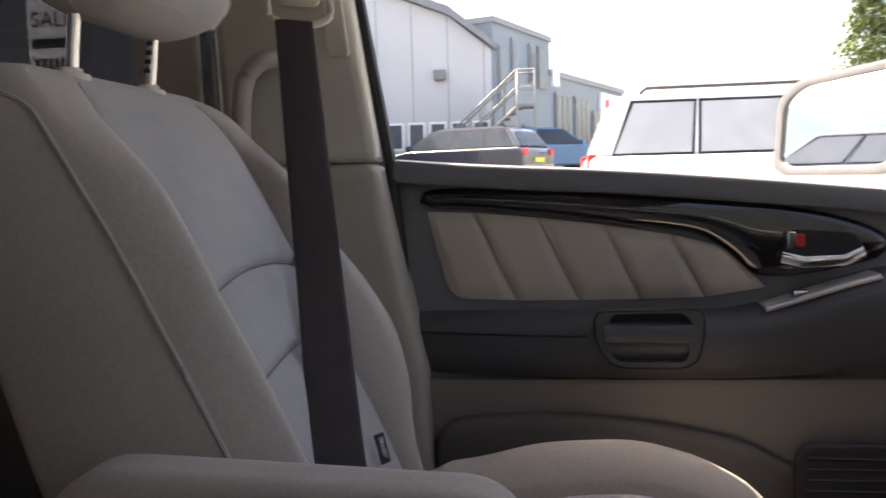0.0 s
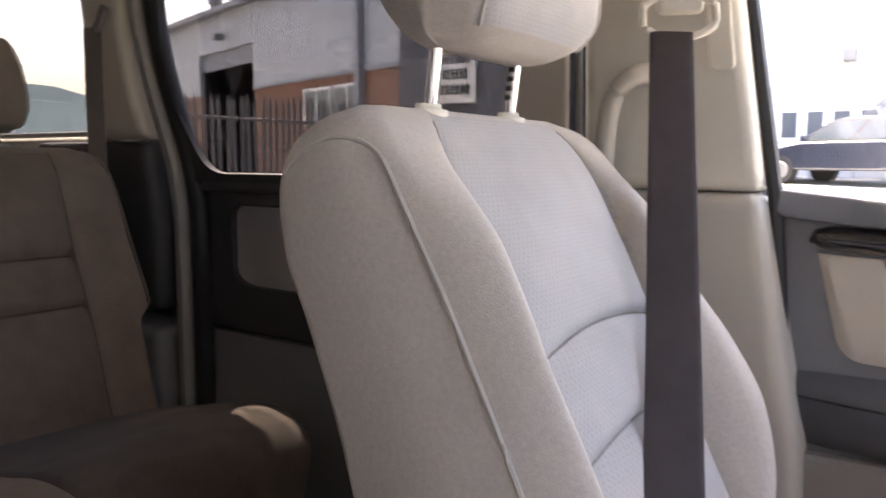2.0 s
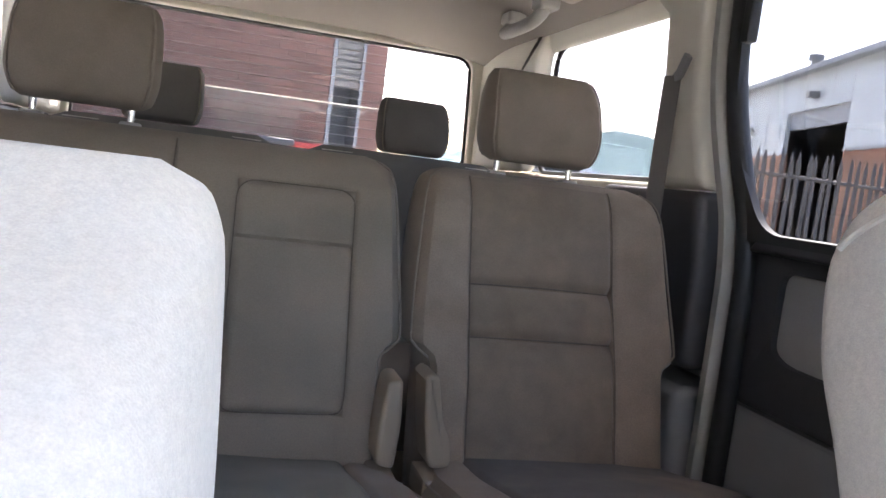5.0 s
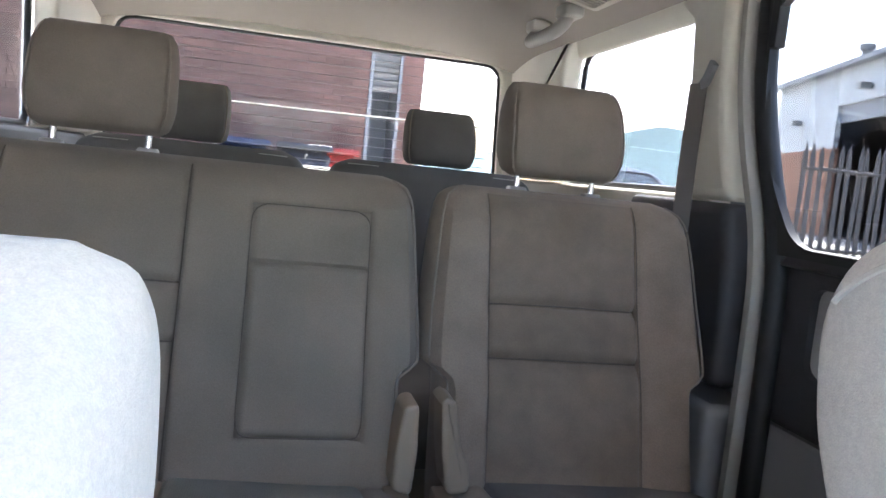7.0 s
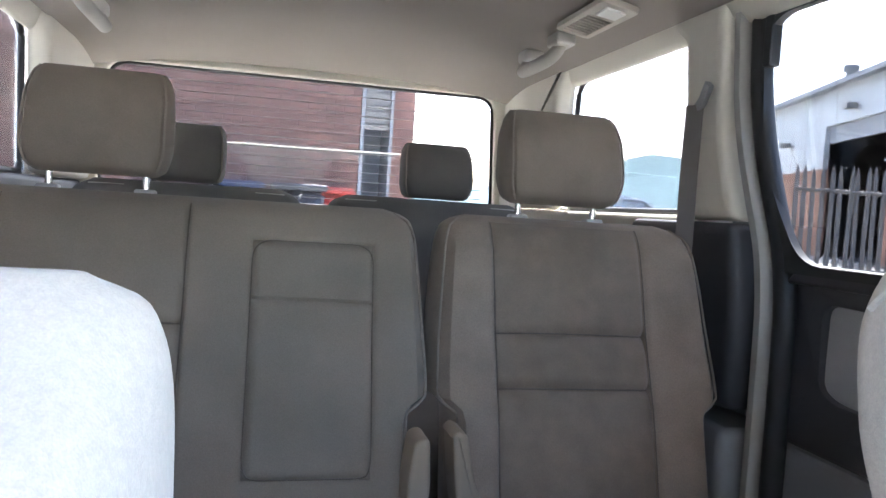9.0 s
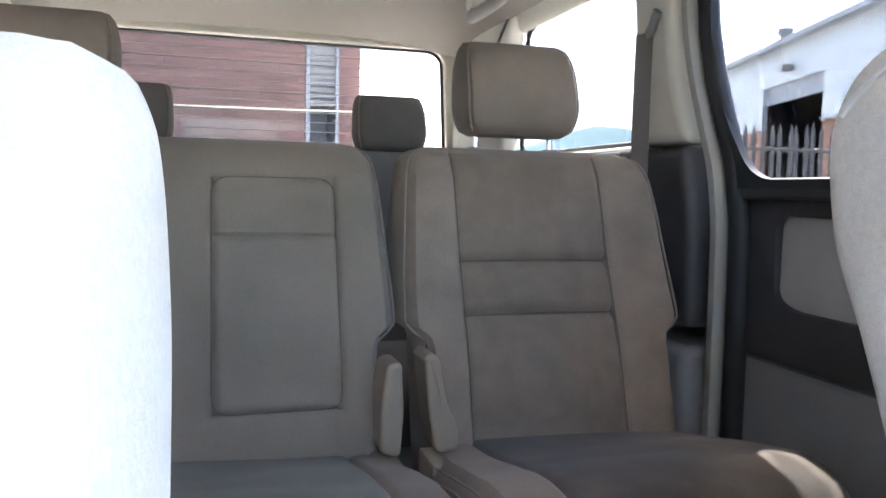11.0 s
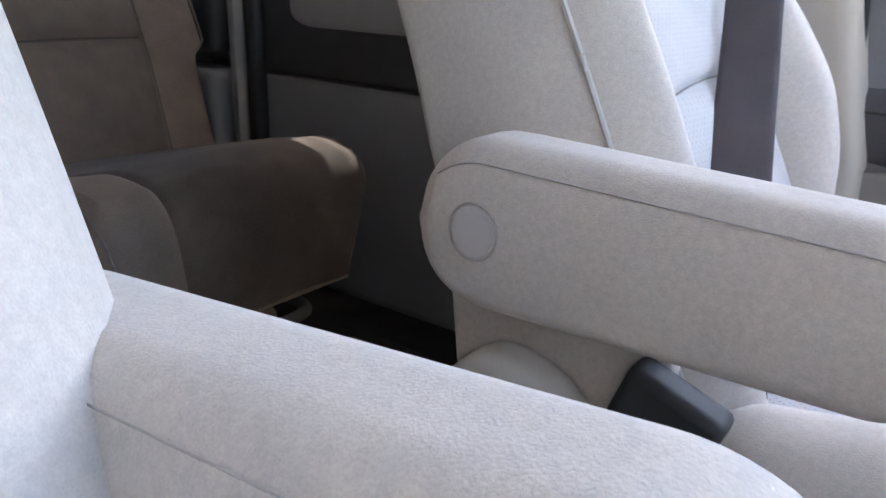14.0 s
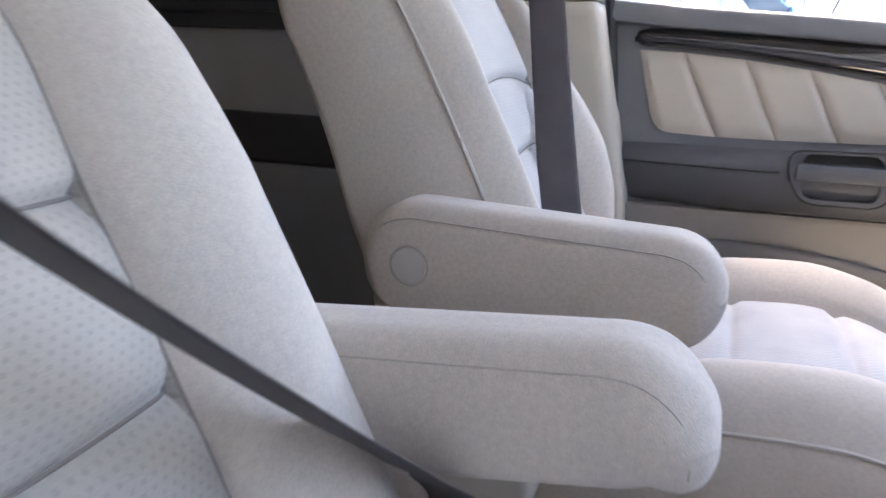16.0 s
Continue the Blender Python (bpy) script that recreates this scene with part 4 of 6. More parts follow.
for rx in (0.34, 0.52):
    rail = thing("floor_rail", "dark steel seat rail let into the floor", "seat rail", "floor rails", at=(rx, -0.8, FLOOR))
    part("channel", slab([(-0.028, 0.0), (-0.028, 0.012), (-0.010, 0.012), (-0.010, 0.004), (0.010, 0.004), (0.010, 0.012), (0.028, 0.012), (0.028, 0.0)], -0.45, 0.42, axis="y"), DARK, rail)
    part("end_cap", box(-0.03, 0.03, 0.42, 0.45, 0.0, 0.016, 0.004), TANP, rail, "tan plastic end cap")


def floor_mat(x0, x1, y0, y1, rim, label):
    """Tufted mat with a wide woven border; its pile carries small dark motifs."""
    cx, cy = (x0 + x1) / 2, (y0 + y1) / 2
    w, h = (x1 - x0) / 2, (y1 - y0) / 2
    m = thing("floor_mat", label, "floor mat", "floor mats", at=(cx, cy, FLOOR))
    square = lambda k: [(-w + k, -h + k), (-w + k, h - k), (w - k, h - k), (w - k, -h + k)]
    part("backing", slab(rounded(square(0.0), 0.02, 4), 0.0, 0.010, axis="z"), RUBBER, m)
    part("border", slab(rounded(square(0.001), 0.02, 4), 0.010, 0.0155, 0.003, 2, axis="z"), CARPET, m, "dark woven border")
    face = part("carpet_face", slab(rounded(square(rim), 0.010, 3), 0.0155, 0.0195, 0.002, 2, axis="z"), MATPILE, m, "worn brown pile")
    rng = random.Random(5)
    n = 0
    y = -h + rim + 0.04
    while y < h - rim - 0.03:
        x = -w + rim + (0.035 if n % 2 else 0.065)
        while x < w - rim - 0.02:
            b = bmesh.new()
            for k in range(4):
                u, v = x + rng.uniform(-0.009, 0.009), y + rng.uniform(-0.006, 0.006)
                c = bmesh.ops.create_cube(b, size=1.0)["verts"]
                bmesh.ops.scale(b, vec=(0.008, 0.004, 0.0012), verts=c)
                bmesh.ops.rotate(b, matrix=Matrix.Rotation(rng.uniform(-0.6, 0.6), 3, "Z"), verts=c)
                bmesh.ops.translate(b, vec=(u, v, 0.0197 + 0.0001 * k), verts=c)
            part("motif", b, CARPET, face)
            x += 0.062
        y += 0.052
        n += 1
    return m


floor_mat(-0.470, -0.16, -0.828, -0.30, 0.034, "worn brown carpet mat with dark border on the car floor")
floor_mat(-0.645, -0.480, -0.822, -0.30, 0.034, "narrow worn carpet mat beside the sliding door")


def liner_z(x, y):
    a = abs(x) / 0.66
    z = 1.437 - 0.082 * a ** 2.6
    z -= 0.035 * max(0.0, (-2.2 - y) / 0.38) ** 2 * max(0.0, 1 - a * a)
    return z - 0.05 * max(0.0, (-2.3 - y) / 0.35) ** 2 - 0.08 * max(0.0, (y - 0.0) / 0.42) ** 2


bm = bmesh.new()
gx, gy = np.linspace(-0.66, 0.66, 25), np.linspace(-2.58, 0.42, 47)
lo = [[bm.verts.new((x, y, liner_z(x, y))) for x in gx] for y in gy]
hi = [[bm.verts.new((x * 1.03, y, liner_z(x, y) + 0.05)) for x in gx] for y in gy]
for g in (lo, hi):
    for i in range(len(gy) - 1):
        for j in range(len(gx) - 1):
            bm.faces.new((g[i][j], g[i][j + 1], g[i + 1][j + 1], g[i + 1][j]))
rim_lo = lo[0] + [r[-1] for r in lo[1:]] + lo[-1][-2::-1] + [r[0] for r in lo[-2:0:-1]]
rim_hi = hi[0] + [r[-1] for r in hi[1:]] + hi[-1][-2::-1] + [r[0] for r in hi[-2:0:-1]]
for i in range(len(rim_lo)):
    j = (i + 1) % len(rim_lo)
    bm.faces.new((rim_lo[i], rim_lo[j], rim_hi[j], rim_hi[i]))
structure(finish(bm, "ceiling", HEADLINER), "pale beige cloth headliner", "ceiling")
structure(finish(box(-0.78, 0.78, -2.66, 0.44, 1.505, 1.53, 0.01), "roof_panel", PAINTS), "silver car roof panel", "roof")

# roof rails, windscreen header and dash close the shell
GX = 0.765
WIN_F = [(-0.125, 0.880), (-0.19, 1.30), (-0.10, 1.33), (0.28, 1.31), (0.86, 0.92), (0.86, 0.785)]
WIN_S = [(-0.32, 0.885), (-0.32, 1.37), (-0.36, 1.40), (-1.34, 1.40), (-1.38, 1.36), (-1.365, 1.18), (-1.315, 1.04), (-1.225, 0.885)]
WIN_Q = [(-1.445, 0.985), (-1.50, 1.345), (-1.545, 1.375), (-2.26, 1.38), (-2.33, 1.35), (-2.36, 0.985)]
# the openings in the inner trim
TRIM_S = [(-0.33, 0.900), (-0.33, 1.295), (-0.36, 1.318), (-1.19, 1.320), (-1.235, 1.29), (-1.218, 1.12), (-1.178, 1.015), (-1.095, 0.900)]


def side(sg, tag):
    """One flank of the car: sg -1 left, +1 right."""
    X = lambda a, b: (min(sg * a, sg * b), max(sg * a, sg * b))
    # outer body in panels round its window openings
    skin = [
        [(-2.66, 0.05), (1.15, 0.05), (1.15, 0.72), (0.95, 0.78)] + [WIN_F[5], WIN_F[0], WIN_S[0], WIN_S[7], WIN_Q[0], WIN_Q[5], (-2.66, 0.985)],
        [WIN_F[0], WIN_F[1], WIN_S[1], WIN_S[0]],
        [WIN_S[7], WIN_S[6], WIN_S[5], WIN_S[4], WIN_Q[1], WIN_Q[0]],
        [WIN_Q[5], WIN_Q[4], (-2.60, 1.42), (-2.66, 0.985)],
        [WIN_F[4], WIN_F[3], WIN_F[2], WIN_F[1], WIN_S[1], WIN_S[2], WIN_S[3], WIN_S[4], WIN_Q[1], WIN_Q[2], WIN_Q[3], WIN_Q[4], (-2.60, 1.42), (-2.4, 1.47), (0.2, 1.47), (0.36, 1.40), (0.95, 0.95), (0.95, 0.79), WIN_F[5]],
    ]
    b = None
    for poly in skin:
        b = slab(poly, *X(0.775, 0.80), bm=b)
    structure(finish(b, "wall_" + tag, PAINTS, smooth=False), "silver body side of the people carrier", "car body")
    for nm, win, mt, lab in (("front_window", WIN_F, GLASS if sg < 0 else SHADE, "clear front door window glass"), ("sliding_window", WIN_S, TINTED, "tinted sliding door window glass"), ("quarter_window", WIN_Q, TINTED if sg < 0 else REARGLASS, "rear quarter window glass")):
        g = finish(slab(win, *X(GX + 0.012, GX + 0.016)), nm + "_" + tag, mt, smooth=False)
        structure(g, lab, "window")
    # cant rail trim above the windows
    b = tube([(sg * 0.695, y, 1.372 - 0.06 * max(0, (y - 0.1) / 0.4) ** 2) for y in np.linspace(0.42, -2.5, 40)], 0, 14, flat=(0.05, 0.028, (sg * 0.55, 0, -0.83)))
    structure(finish(b, "trim_rail_" + tag, CREAM), "cream plastic trim along the roof edge", "trim")
    # B pillar
    poly = [(-0.125, 0.890), (-0.20, 1.40), (-0.36, 1.40), (-0.345, 0.890)]
    structure(finish(slab(poly, *X(0.70, 0.772), 0.016, 3), "pillar_b_upper_" + tag, CREAM), "cream plastic door pillar trim", "trim")
    poly = [(-0.055, 0.18), (-0.070, 0.60), (-0.125, 0.8885), (-0.345, 0.8885), (-0.36, 0.18)]
    structure(finish(slab(poly, *X(0.692, 0.772), 0.022, 4), "pillar_b_lower_" + tag, BEIGE), "beige plastic lower door pillar trim", "trim")
    b = tube([(sg * 0.738, -0.103, 0.30), (sg * 0.738, -0.092, 0.60), (sg * 0.738, -0.116, 0.885), (sg * 0.742, -0.185, 1.30)], 0.009, 8)
    structure(finish(b, "door_seal_" + tag, RUBBER), "black rubber door seal", "seal")
    # belt height slide and the rear face of the pillar
    structure(finish(slab(rounded([(-0.158, 1.03), (-0.195, 1.34), (-0.225, 1.34), (-0.188, 1.03)], 0.01, 4), *X(0.694, 0.7005), 0.003, 2), "belt_slide_" + tag, CREAM), "cream belt height slide cover", "trim")
    structure(finish(slab([(-0.366, 0.905), (-0.372, 1.40), (-0.47, 1.40), (-0.455, 0.905)], *X(0.688, 0.702), 0.005, 2), "pillar_b_rear_" + tag, BEIGE), "grey-beige trim behind the door pillar", "trim")
    structure(finish(tube([(sg * 0.70, -0.352, 0.91), (sg * 0.70, -0.362, 1.39)], 0.005, 8), "pillar_b_gap_" + tag, GREYP), "grey joint beside the door pillar", "seal")
    # C pillar
    def curve(zs, a):
        f = interp(a)
        return [(f(z), z) for z in zs]
    zz = np.linspace(0.965, 1.39, 16)
    front_edge = curve(zz, [(0.965, -1.222), (1.04, -1.256), (1.12, -1.282), (1.25, -1.300), (1.39, -1.312)])
    poly = front_edge + [(-1.505, 1.39), (-1.490, 1.345), (-1.440, 1.31), (-1.388, 0.965)]
    structure(finish(slab(poly, *X(0.665, 0.735), 0.02, 3), "pillar_c_upper_" + tag, CREAM), "cream plastic rear pillar trim", "trim")
    zz = np.linspace(0.18, 0.961, 18)
    front_low = curve(zz, [(0.18, -1.185), (0.62, -1.185), (0.80, -1.188), (0.961, -1.220)])
    poly = [p for p in front_low if p[1] > 0.61] + [(-1.60, 0.961), (-1.60, 0.612)]
    structure(finish(slab(poly, *X(0.655, 0.772), 0.022, 4), "pillar_c_middle_" + tag, DARK), "charcoal plastic rear pillar trim", "trim")
    poly = [(-1.185, 0.18), (-1.185, 0.606), (-1.60, 0.606), (-1.60, 0.18)]
    structure(finish(slab(poly, *X(0.65, 0.772), 0.02, 3), "pillar_c_lower_" + tag, GREYP), "grey plastic lower rear pillar trim", "trim")
    edge = [(sg * 0.70, y, z) for y, z in curve(np.linspace(0.2, 1.38, 40), [(0.2, -1.160), (0.62, -1.160), (0.80, -1.162), (0.90, -1.176), (1.02, -1.222), (1.10, -1.252), (1.20, -1.276), (1.36, -1.292)])]
    structure(finish(tube(edge, 0, 10, flat=(0.012, 0.018, (0, 1, 0.0))), "door_edge_trim_" + tag, EDGEG), "grey door opening edge trim", "trim")
    seal = [(sg * 0.715, p[1] + 0.029, p[2]) for p in edge]
    structure(finish(tube(seal, 0.019, 12), "sliding_door_seal_" + tag, RUBBER), "black rubber sliding door seal", "seal")
    # rear quarter trim under and behind the glass
    poly = [(-1.604, 0.18), (-1.604, 0.90), (-2.62, 0.90), (-2.62, 0.18)]
    structure(finish(slab(poly, *X(0.66, 0.772), 0.02, 3), "quarter_trim_" + tag, DARK), "charcoal rear quarter trim", "trim")
    poly = [(-1.38, 0.904), (-1.38, 0.972), (-2.62, 0.972), (-2.62, 0.904)]
    structure(finish(slab(poly, *X(0.68, 0.772), 0.015, 3), "quarter_sill_" + tag, CREAM if sg < 0 else DARK), "pale sill under the quarter window", "sill")
    poly = rounded([(-2.135, 0.976), (-2.105, 1.32), (-2.04, 1.385), (-2.622, 1.385), (-2.622, 0.976)], 0.03)
    structure(finish(slab(poly, *X(0.655, 0.712), 0.02, 3), "pillar_d_" + tag, CREAM), "cream plastic tailgate pillar trim", "trim")
    trim_q = [(-1.392, 0.978), (-1.444, 1.31), (-1.490, 1.338), (-2.04, 1.346), (-2.103, 1.32), (-2.133, 0.978)]
    ring = [(sg * 0.722, y, z) for y, z in rounded(trim_q, 0.05, 5)]
    structure(finish(tube(ring, 0.008, 8, closed=True), "quarter_window_seal_" + tag, RUBBER), "black rubber quarter window seal", "seal")


side(-1, "left")
side(1, "right")

# tailgate with its window
WIN_R = rounded([(-0.645, 0.935), (-0.625, 1.350), (0.625, 1.350), (0.645, 0.935)], 0.06, 6)
RIM_R = rounded([(-0.715, 0.87), (-0.69, 1.418), (0.69, 1.418), (0.715, 0.87)], 0.09, 6)
b = slab([(-0.775, 0.1), (-0.775, 1.0), (-0.70, 1.47), (0.70, 1.47), (0.775, 1.0), (0.775, 0.1)], -2.665, -2.625, axis="y", holes=[WIN_R])
structure(finish(b, "wall_tailgate", CREAM, smooth=False), "cream tailgate inner trim", "tailgate")
g = finish(slab(WIN_R, -2.652, -2.648, axis="y"), "tailgate_window", REARGLASS, smooth=False)
structure(g, "clear tailgate window glass", "window")
structure(finish(slab(RIM_R, -2.624, -2.592, 0.010, 3, axis="y", holes=[[(x * 0.99, z * 0.995 + 0.005) for x, z in WIN_R]]), "tailgate_window_surround", CREAM), "cream surround of the tailgate window", "trim")
structure(finish(tube([(x * 0.985, -2.620, z * 0.985 + 0.016) for x, z in WIN_R], 0.007, 6, closed=True), "tailgate_window_seal", RUBBER), "black tailgate window seal", "seal")
heater = thing("rear_window_heater", "thin printed heating lines on the tailgate glass", "window heater", at=(0, -2.645, 1.15))
for i in range(12):
    z = 0.965 + i * 0.0315
    part("heating_line", tube([(-0.60, 0, z - 1.15), (0.60, 0, z - 1.15)], 0.0012, 4), DARKIN, heater)

cord = thing("window_cord", "thin white cord stretched across the tailgate window", "cord", at=(0, -2.615, 1.125))
part("cord", tube([(0.60, 0, -0.004), (0.0, 0, 0.0), (-0.60, 0, 0.008)], 0.0022, 8), WHITEP, cord)

# windscreen, bulkhead and bonnet
b = slab([(-0.775, 0.1), (-0.775, 0.80), (0.775, 0.80), (0.775, 0.1)], 1.12, 1.15, axis="y")
structure(finish(b, "bulkhead", DARK, smooth=False), "plain charcoal bulkhead", "wall")
b = slab([(0.66, 0.30), (0.60, 0.50), (0.60, 0.72), (0.68, 0.80), (0.80, 0.83), (1.115, 0.84), (1.115, 0.30)], -0.70, 0.70, 0.02)
structure(finish(b, "dashboard", DARK), "plain charcoal dashboard", "dashboard")
b = slab([(1.11, 0.835), (0.36, 1.372), (0.366, 1.378), (1.116, 0.841)], -0.73, 0.73)
structure(finish(b, "windscreen", SHADE, smooth=False), "lightly shaded windscreen glass", "window")
for sg in (-1, 1):
    b = tube([(sg * 0.74, 1.0, 0.86), (sg * 0.71, 0.60, 1.18), (sg * 0.68, 0.30, 1.36)], 0, 12, flat=(0.05, 0.03, (sg * 0.3, 0.6, 0.5)))
    structure(finish(b, "pillar_a", CREAM), "cream windscreen pillar trim", "trim")


def shut(b, rows, plane):
    """Closes a grid of vertices into a pad with a flat back."""
    n, m = len(rows), len(rows[0])
    for i in range(n - 1):
        for j in range(m - 1):
            b.faces.new((rows[i][j], rows[i + 1][j], rows[i + 1][j + 1], rows[i][j + 1]))
    rim = [rows[0][j] for j in range(m)] + [rows[i][m - 1] for i in range(1, n)] + [rows[n - 1][j] for j in range(m - 2, -1, -1)] + [rows[i][0] for i in range(n - 2, 0, -1)]
    low = [b.verts.new([v.co[k] if plane[k] is None else plane[k] for k in range(3)]) for v in rim]
    for i in range(len(rim)):
        j = (i + 1) % len(rim)
        b.faces.new((rim[i], rim[j], low[j], low[i]))
    b.faces.new(low)


# ---------------------------------------------------------------- front doors
def subdivide2(pts, n=5):
    f = interp(pts)
    return [(y, f(y)) for y in np.linspace(pts[0][0], pts[-1][0], n * len(pts))]


def front_door(sg):
    door = thing("front_door", "closed front door with quilted beige insert and black lacquer trim", "car door", "front doors", at=(sg * 0.76, 0.4, 0.2))
    o = Vector(door.location)

    def piece(name, bm, material, parent, label="", sharp=40):
        bmesh.ops.translate(bm, vec=Vector((0, -0.011, 0.013)) - o, verts=bm.verts)
        return part(name, bm, material, parent, label, sharp)
    X = lambda a, b: (min(sg * a, sg * b), max(sg * a, sg * b))
    card = [(-0.09, 0.20), (-0.088, 0.62), (-0.108, 0.870), (0.0, 0.858), (0.2, 0.846), (0.4, 0.828), (0.85, 0.780), (0.85, 0.20)]
    panel = piece("door_card", slab(card, *X(0.752, 0.773), 0.008, 2), DOORDARK, door, "dark grey grained door card")
    # rounded top roll
    sill = interp([(-0.11, 0.856), (0.0, 0.846), (0.2, 0.833), (0.36, 0.819), (0.55, 0.799), (0.85, 0.765)])
    b = tube([(sg * 0.752, y, sill(y) + 0.009) for y in np.linspace(-0.10, 0.85, 24)], 0, 14, flat=(0.017, 0.022, (0, 0, 1)))
    piece("top_roll", b, DOORDARK, door, "soft dark grey top roll")
    # quilted insert: five slanted pieces
    tops = [(-0.058, 0.806), (0.008, 0.803), (0.097, 0.795), (0.187, 0.783), (0.277, 0.768), (0.345, 0.752)]
    bots = [(-0.028, 0.683), (0.066, 0.679), (0.152, 0.679), (0.236, 0.680), (0.322, 0.682), (0.402, 0.695)]
    for i in range(5):
        a, c, d, e = tops[i], tops[i + 1], bots[i + 1], bots[i]
        g = 0.0006
        b = bmesh.new()
        n1, n2 = 16, 10
        vs = []
        for p in range(n1 + 1):
            row = []
            for q in range(n2 + 1):
                s, t = 0.5 - 0.5 * math.cos(math.pi * p / n1), q / n2
                ca, cb = max(0.0, (0.26 - s) / 0.26), max(0.0, (t - 0.8) / 0.2)
                if i == 0 and math.hypot(ca, cb) > 1:
                    # rounded lower corner of the insert
                    s, t = 0.26 - 0.26 * ca / math.hypot(ca, cb), 0.8 + 0.2 * cb / math.hypot(ca, cb)
                top = (a[0] + (c[0] - a[0]) * s, a[1] + (c[1] - a[1]) * s)
                bot = (e[0] + (d[0] - e[0]) * s, e[1] + (d[1] - e[1]) * s)
                y, z = top[0] + (bot[0] - top[0]) * t, top[1] + (bot[1] - top[1]) * t
                puff = 0.009 * min(1, math.sin(math.pi * s) * 2.4) ** 0.5 * min(1, 0.35 + math.sin(math.pi * t) * 1.4)
                if i in (0, 4) and (s < 0.12 if i == 0 else s > 0.9):
                    puff *= 0.7
                row.append(b.verts.new((sg * (0.7505 - puff), y, z)))
            vs.append(row)
        shut(b, vs, (sg * 0.754, None, None))
        piece("quilted_panel", b, QUILT, door, "padded beige cloth panel" if i == 0 else "")
    # black lacquer trim that widens towards the handle
    up = [(-0.068, 0.822), (-0.062, 0.834), (-0.04, 0.838), (0.10, 0.832), (0.25, 0.822), (0.38, 0.810), (0.47, 0.795), (0.54, 0.772), (0.565, 0.752)]
    dn = [(0.55, 0.735), (0.50, 0.722), (0.42, 0.710), (0.39, 0.712), (0.355, 0.742), (0.31, 0.768), (0.22, 0.782), (0.10, 0.798), (0.0, 0.808), (-0.05, 0.811)]
    UP, DN = interp(up), interp(dn)
    b = bmesh.new()
    rows = []
    for y in [-0.066, -0.062, -0.056] + list(np.linspace(-0.045, 0.54, 44)) + [0.550, 0.557, 0.561]:
        e = min(1.0, 0.35 + (y + 0.066) / 0.02, 0.35 + (0.561 - y) / 0.03)
        a, c = DN(max(y, -0.05)), UP(y)
        a = max(a, c - (c - a) * (0.4 + 0.6 * e))
        rows.append([b.verts.new((sg * (0.7515 - 0.021 * e * math.sin(math.pi * (0.06 + 0.88 * t)) ** 0.55), y, a + (c - a) * t)) for t in np.linspace(0, 1, 15)])
    shut(b, rows, (sg * 0.753, None, None))
    piece("trim_strip", b, GLOSS, door, "glossy black lacquer trim strip")
    handle = piece("handle_recess", slab(rounded([(0.415, 0.728), (0.42, 0.775), (0.51, 0.768), (0.52, 0.735)], 0.015), *X(0.7272, 0.729)), RUBBER, door, "dark recess behind the release handle")
    piece("release_handle", tube([(sg * 0.724, 0.415, 0.738), (sg * 0.717, 0.44, 0.732), (sg * 0.717, 0.49, 0.734), (sg * 0.725, 0.515, 0.744)], 0, 12, flat=(0.0075, 0.005, (0, 0, 1))), CHROME, handle, "chrome release handle")
    piece("lock_knob", box(*X(0.717, 0.728), 0.432, 0.442, 0.752, 0.768, 0.002), RED, handle, "red marked lock knob")
    piece("lock_lever", box(*X(0.719, 0.728), 0.42, 0.431, 0.748, 0.772, 0.002), CHROME, handle)
    # armrest shelf
    prof = interp([(-0.09, 0.735), (0.0, 0.715), (0.15, 0.70), (0.5, 0.695), (0.85, 0.70)])
    b = bmesh.new()
    rings = []
    for y in np.linspace(-0.085, 0.85, 40):
        q = min(1, max(0, (y - 0.33) / 0.26))
        zt = 0.666 + 0.060 * q * q * (3 - 2 * q)
        zb = 0.573 + 0.03 * max(0, (y - 0.30) / 0.3) ** 2 * (y < 0.6) + 0.03 * (y >= 0.6)
        x = prof(y)
        pts = [(0.76, zt - 0.0), (x + 0.02, zt - 0.004), (x + 0.006, zt - 0.012), (x, zt - 0.026), (x + 0.004, zt - 0.05), (x + 0.012, zb + 0.02), (x + 0.02, zb + 0.006), (x + 0.03, zb), (0.76, zb)]
        rings.append([b.verts.new((sg * p, y, z)) for p, z in pts])
    for i in range(len(rings) - 1):
        for j in range(8):
            b.faces.new((rings[i][j], rings[i][j + 1], rings[i + 1][j + 1], rings[i + 1][j]))
    b.faces.new(rings[0])
    b.faces.new(rings[-1])
    rest = piece("door_armrest", b, DOORARM, door, "charcoal door armrest")
    rest_seam = [(sg * (prof(y) - 0.001), y, 0.638 + 0.003 * max(0, y)) for y in np.linspace(-0.075, 0.16, 12)]
    piece("seam", tube(rest_seam, 0.0015, 5), RUBBER, rest)
    # pull cup: a U-shaped surround with an opening above and below the grip
    cup = rounded([(0.169, 0.672), (0.172, 0.632), (0.19, 0.602), (0.21, 0.596), (0.285, 0.596), (0.303, 0.606), (0.311, 0.639), (0.311, 0.675)], 0.024, 6)
    up_hole = rounded([(0.186, 0.653), (0.194, 0.669), (0.285, 0.670), (0.298, 0.653)], 0.007, 4)
    lo_hole = rounded([(0.190, 0.616), (0.20, 0.604), (0.285, 0.604), (0.293, 0.616), (0.290, 0.634), (0.195, 0.632)], 0.011, 5)
    piece("pull_cup", slab(cup, *X(0.692, 0.706), 0.0, 2, holes=[up_hole, lo_hole]), DOORARM, rest, "charcoal pull cup surround")
    piece("cup_floor", slab(cup, *X(0.7065, 0.709)), RUBBER, rest, "dark hollow of the pull cup")
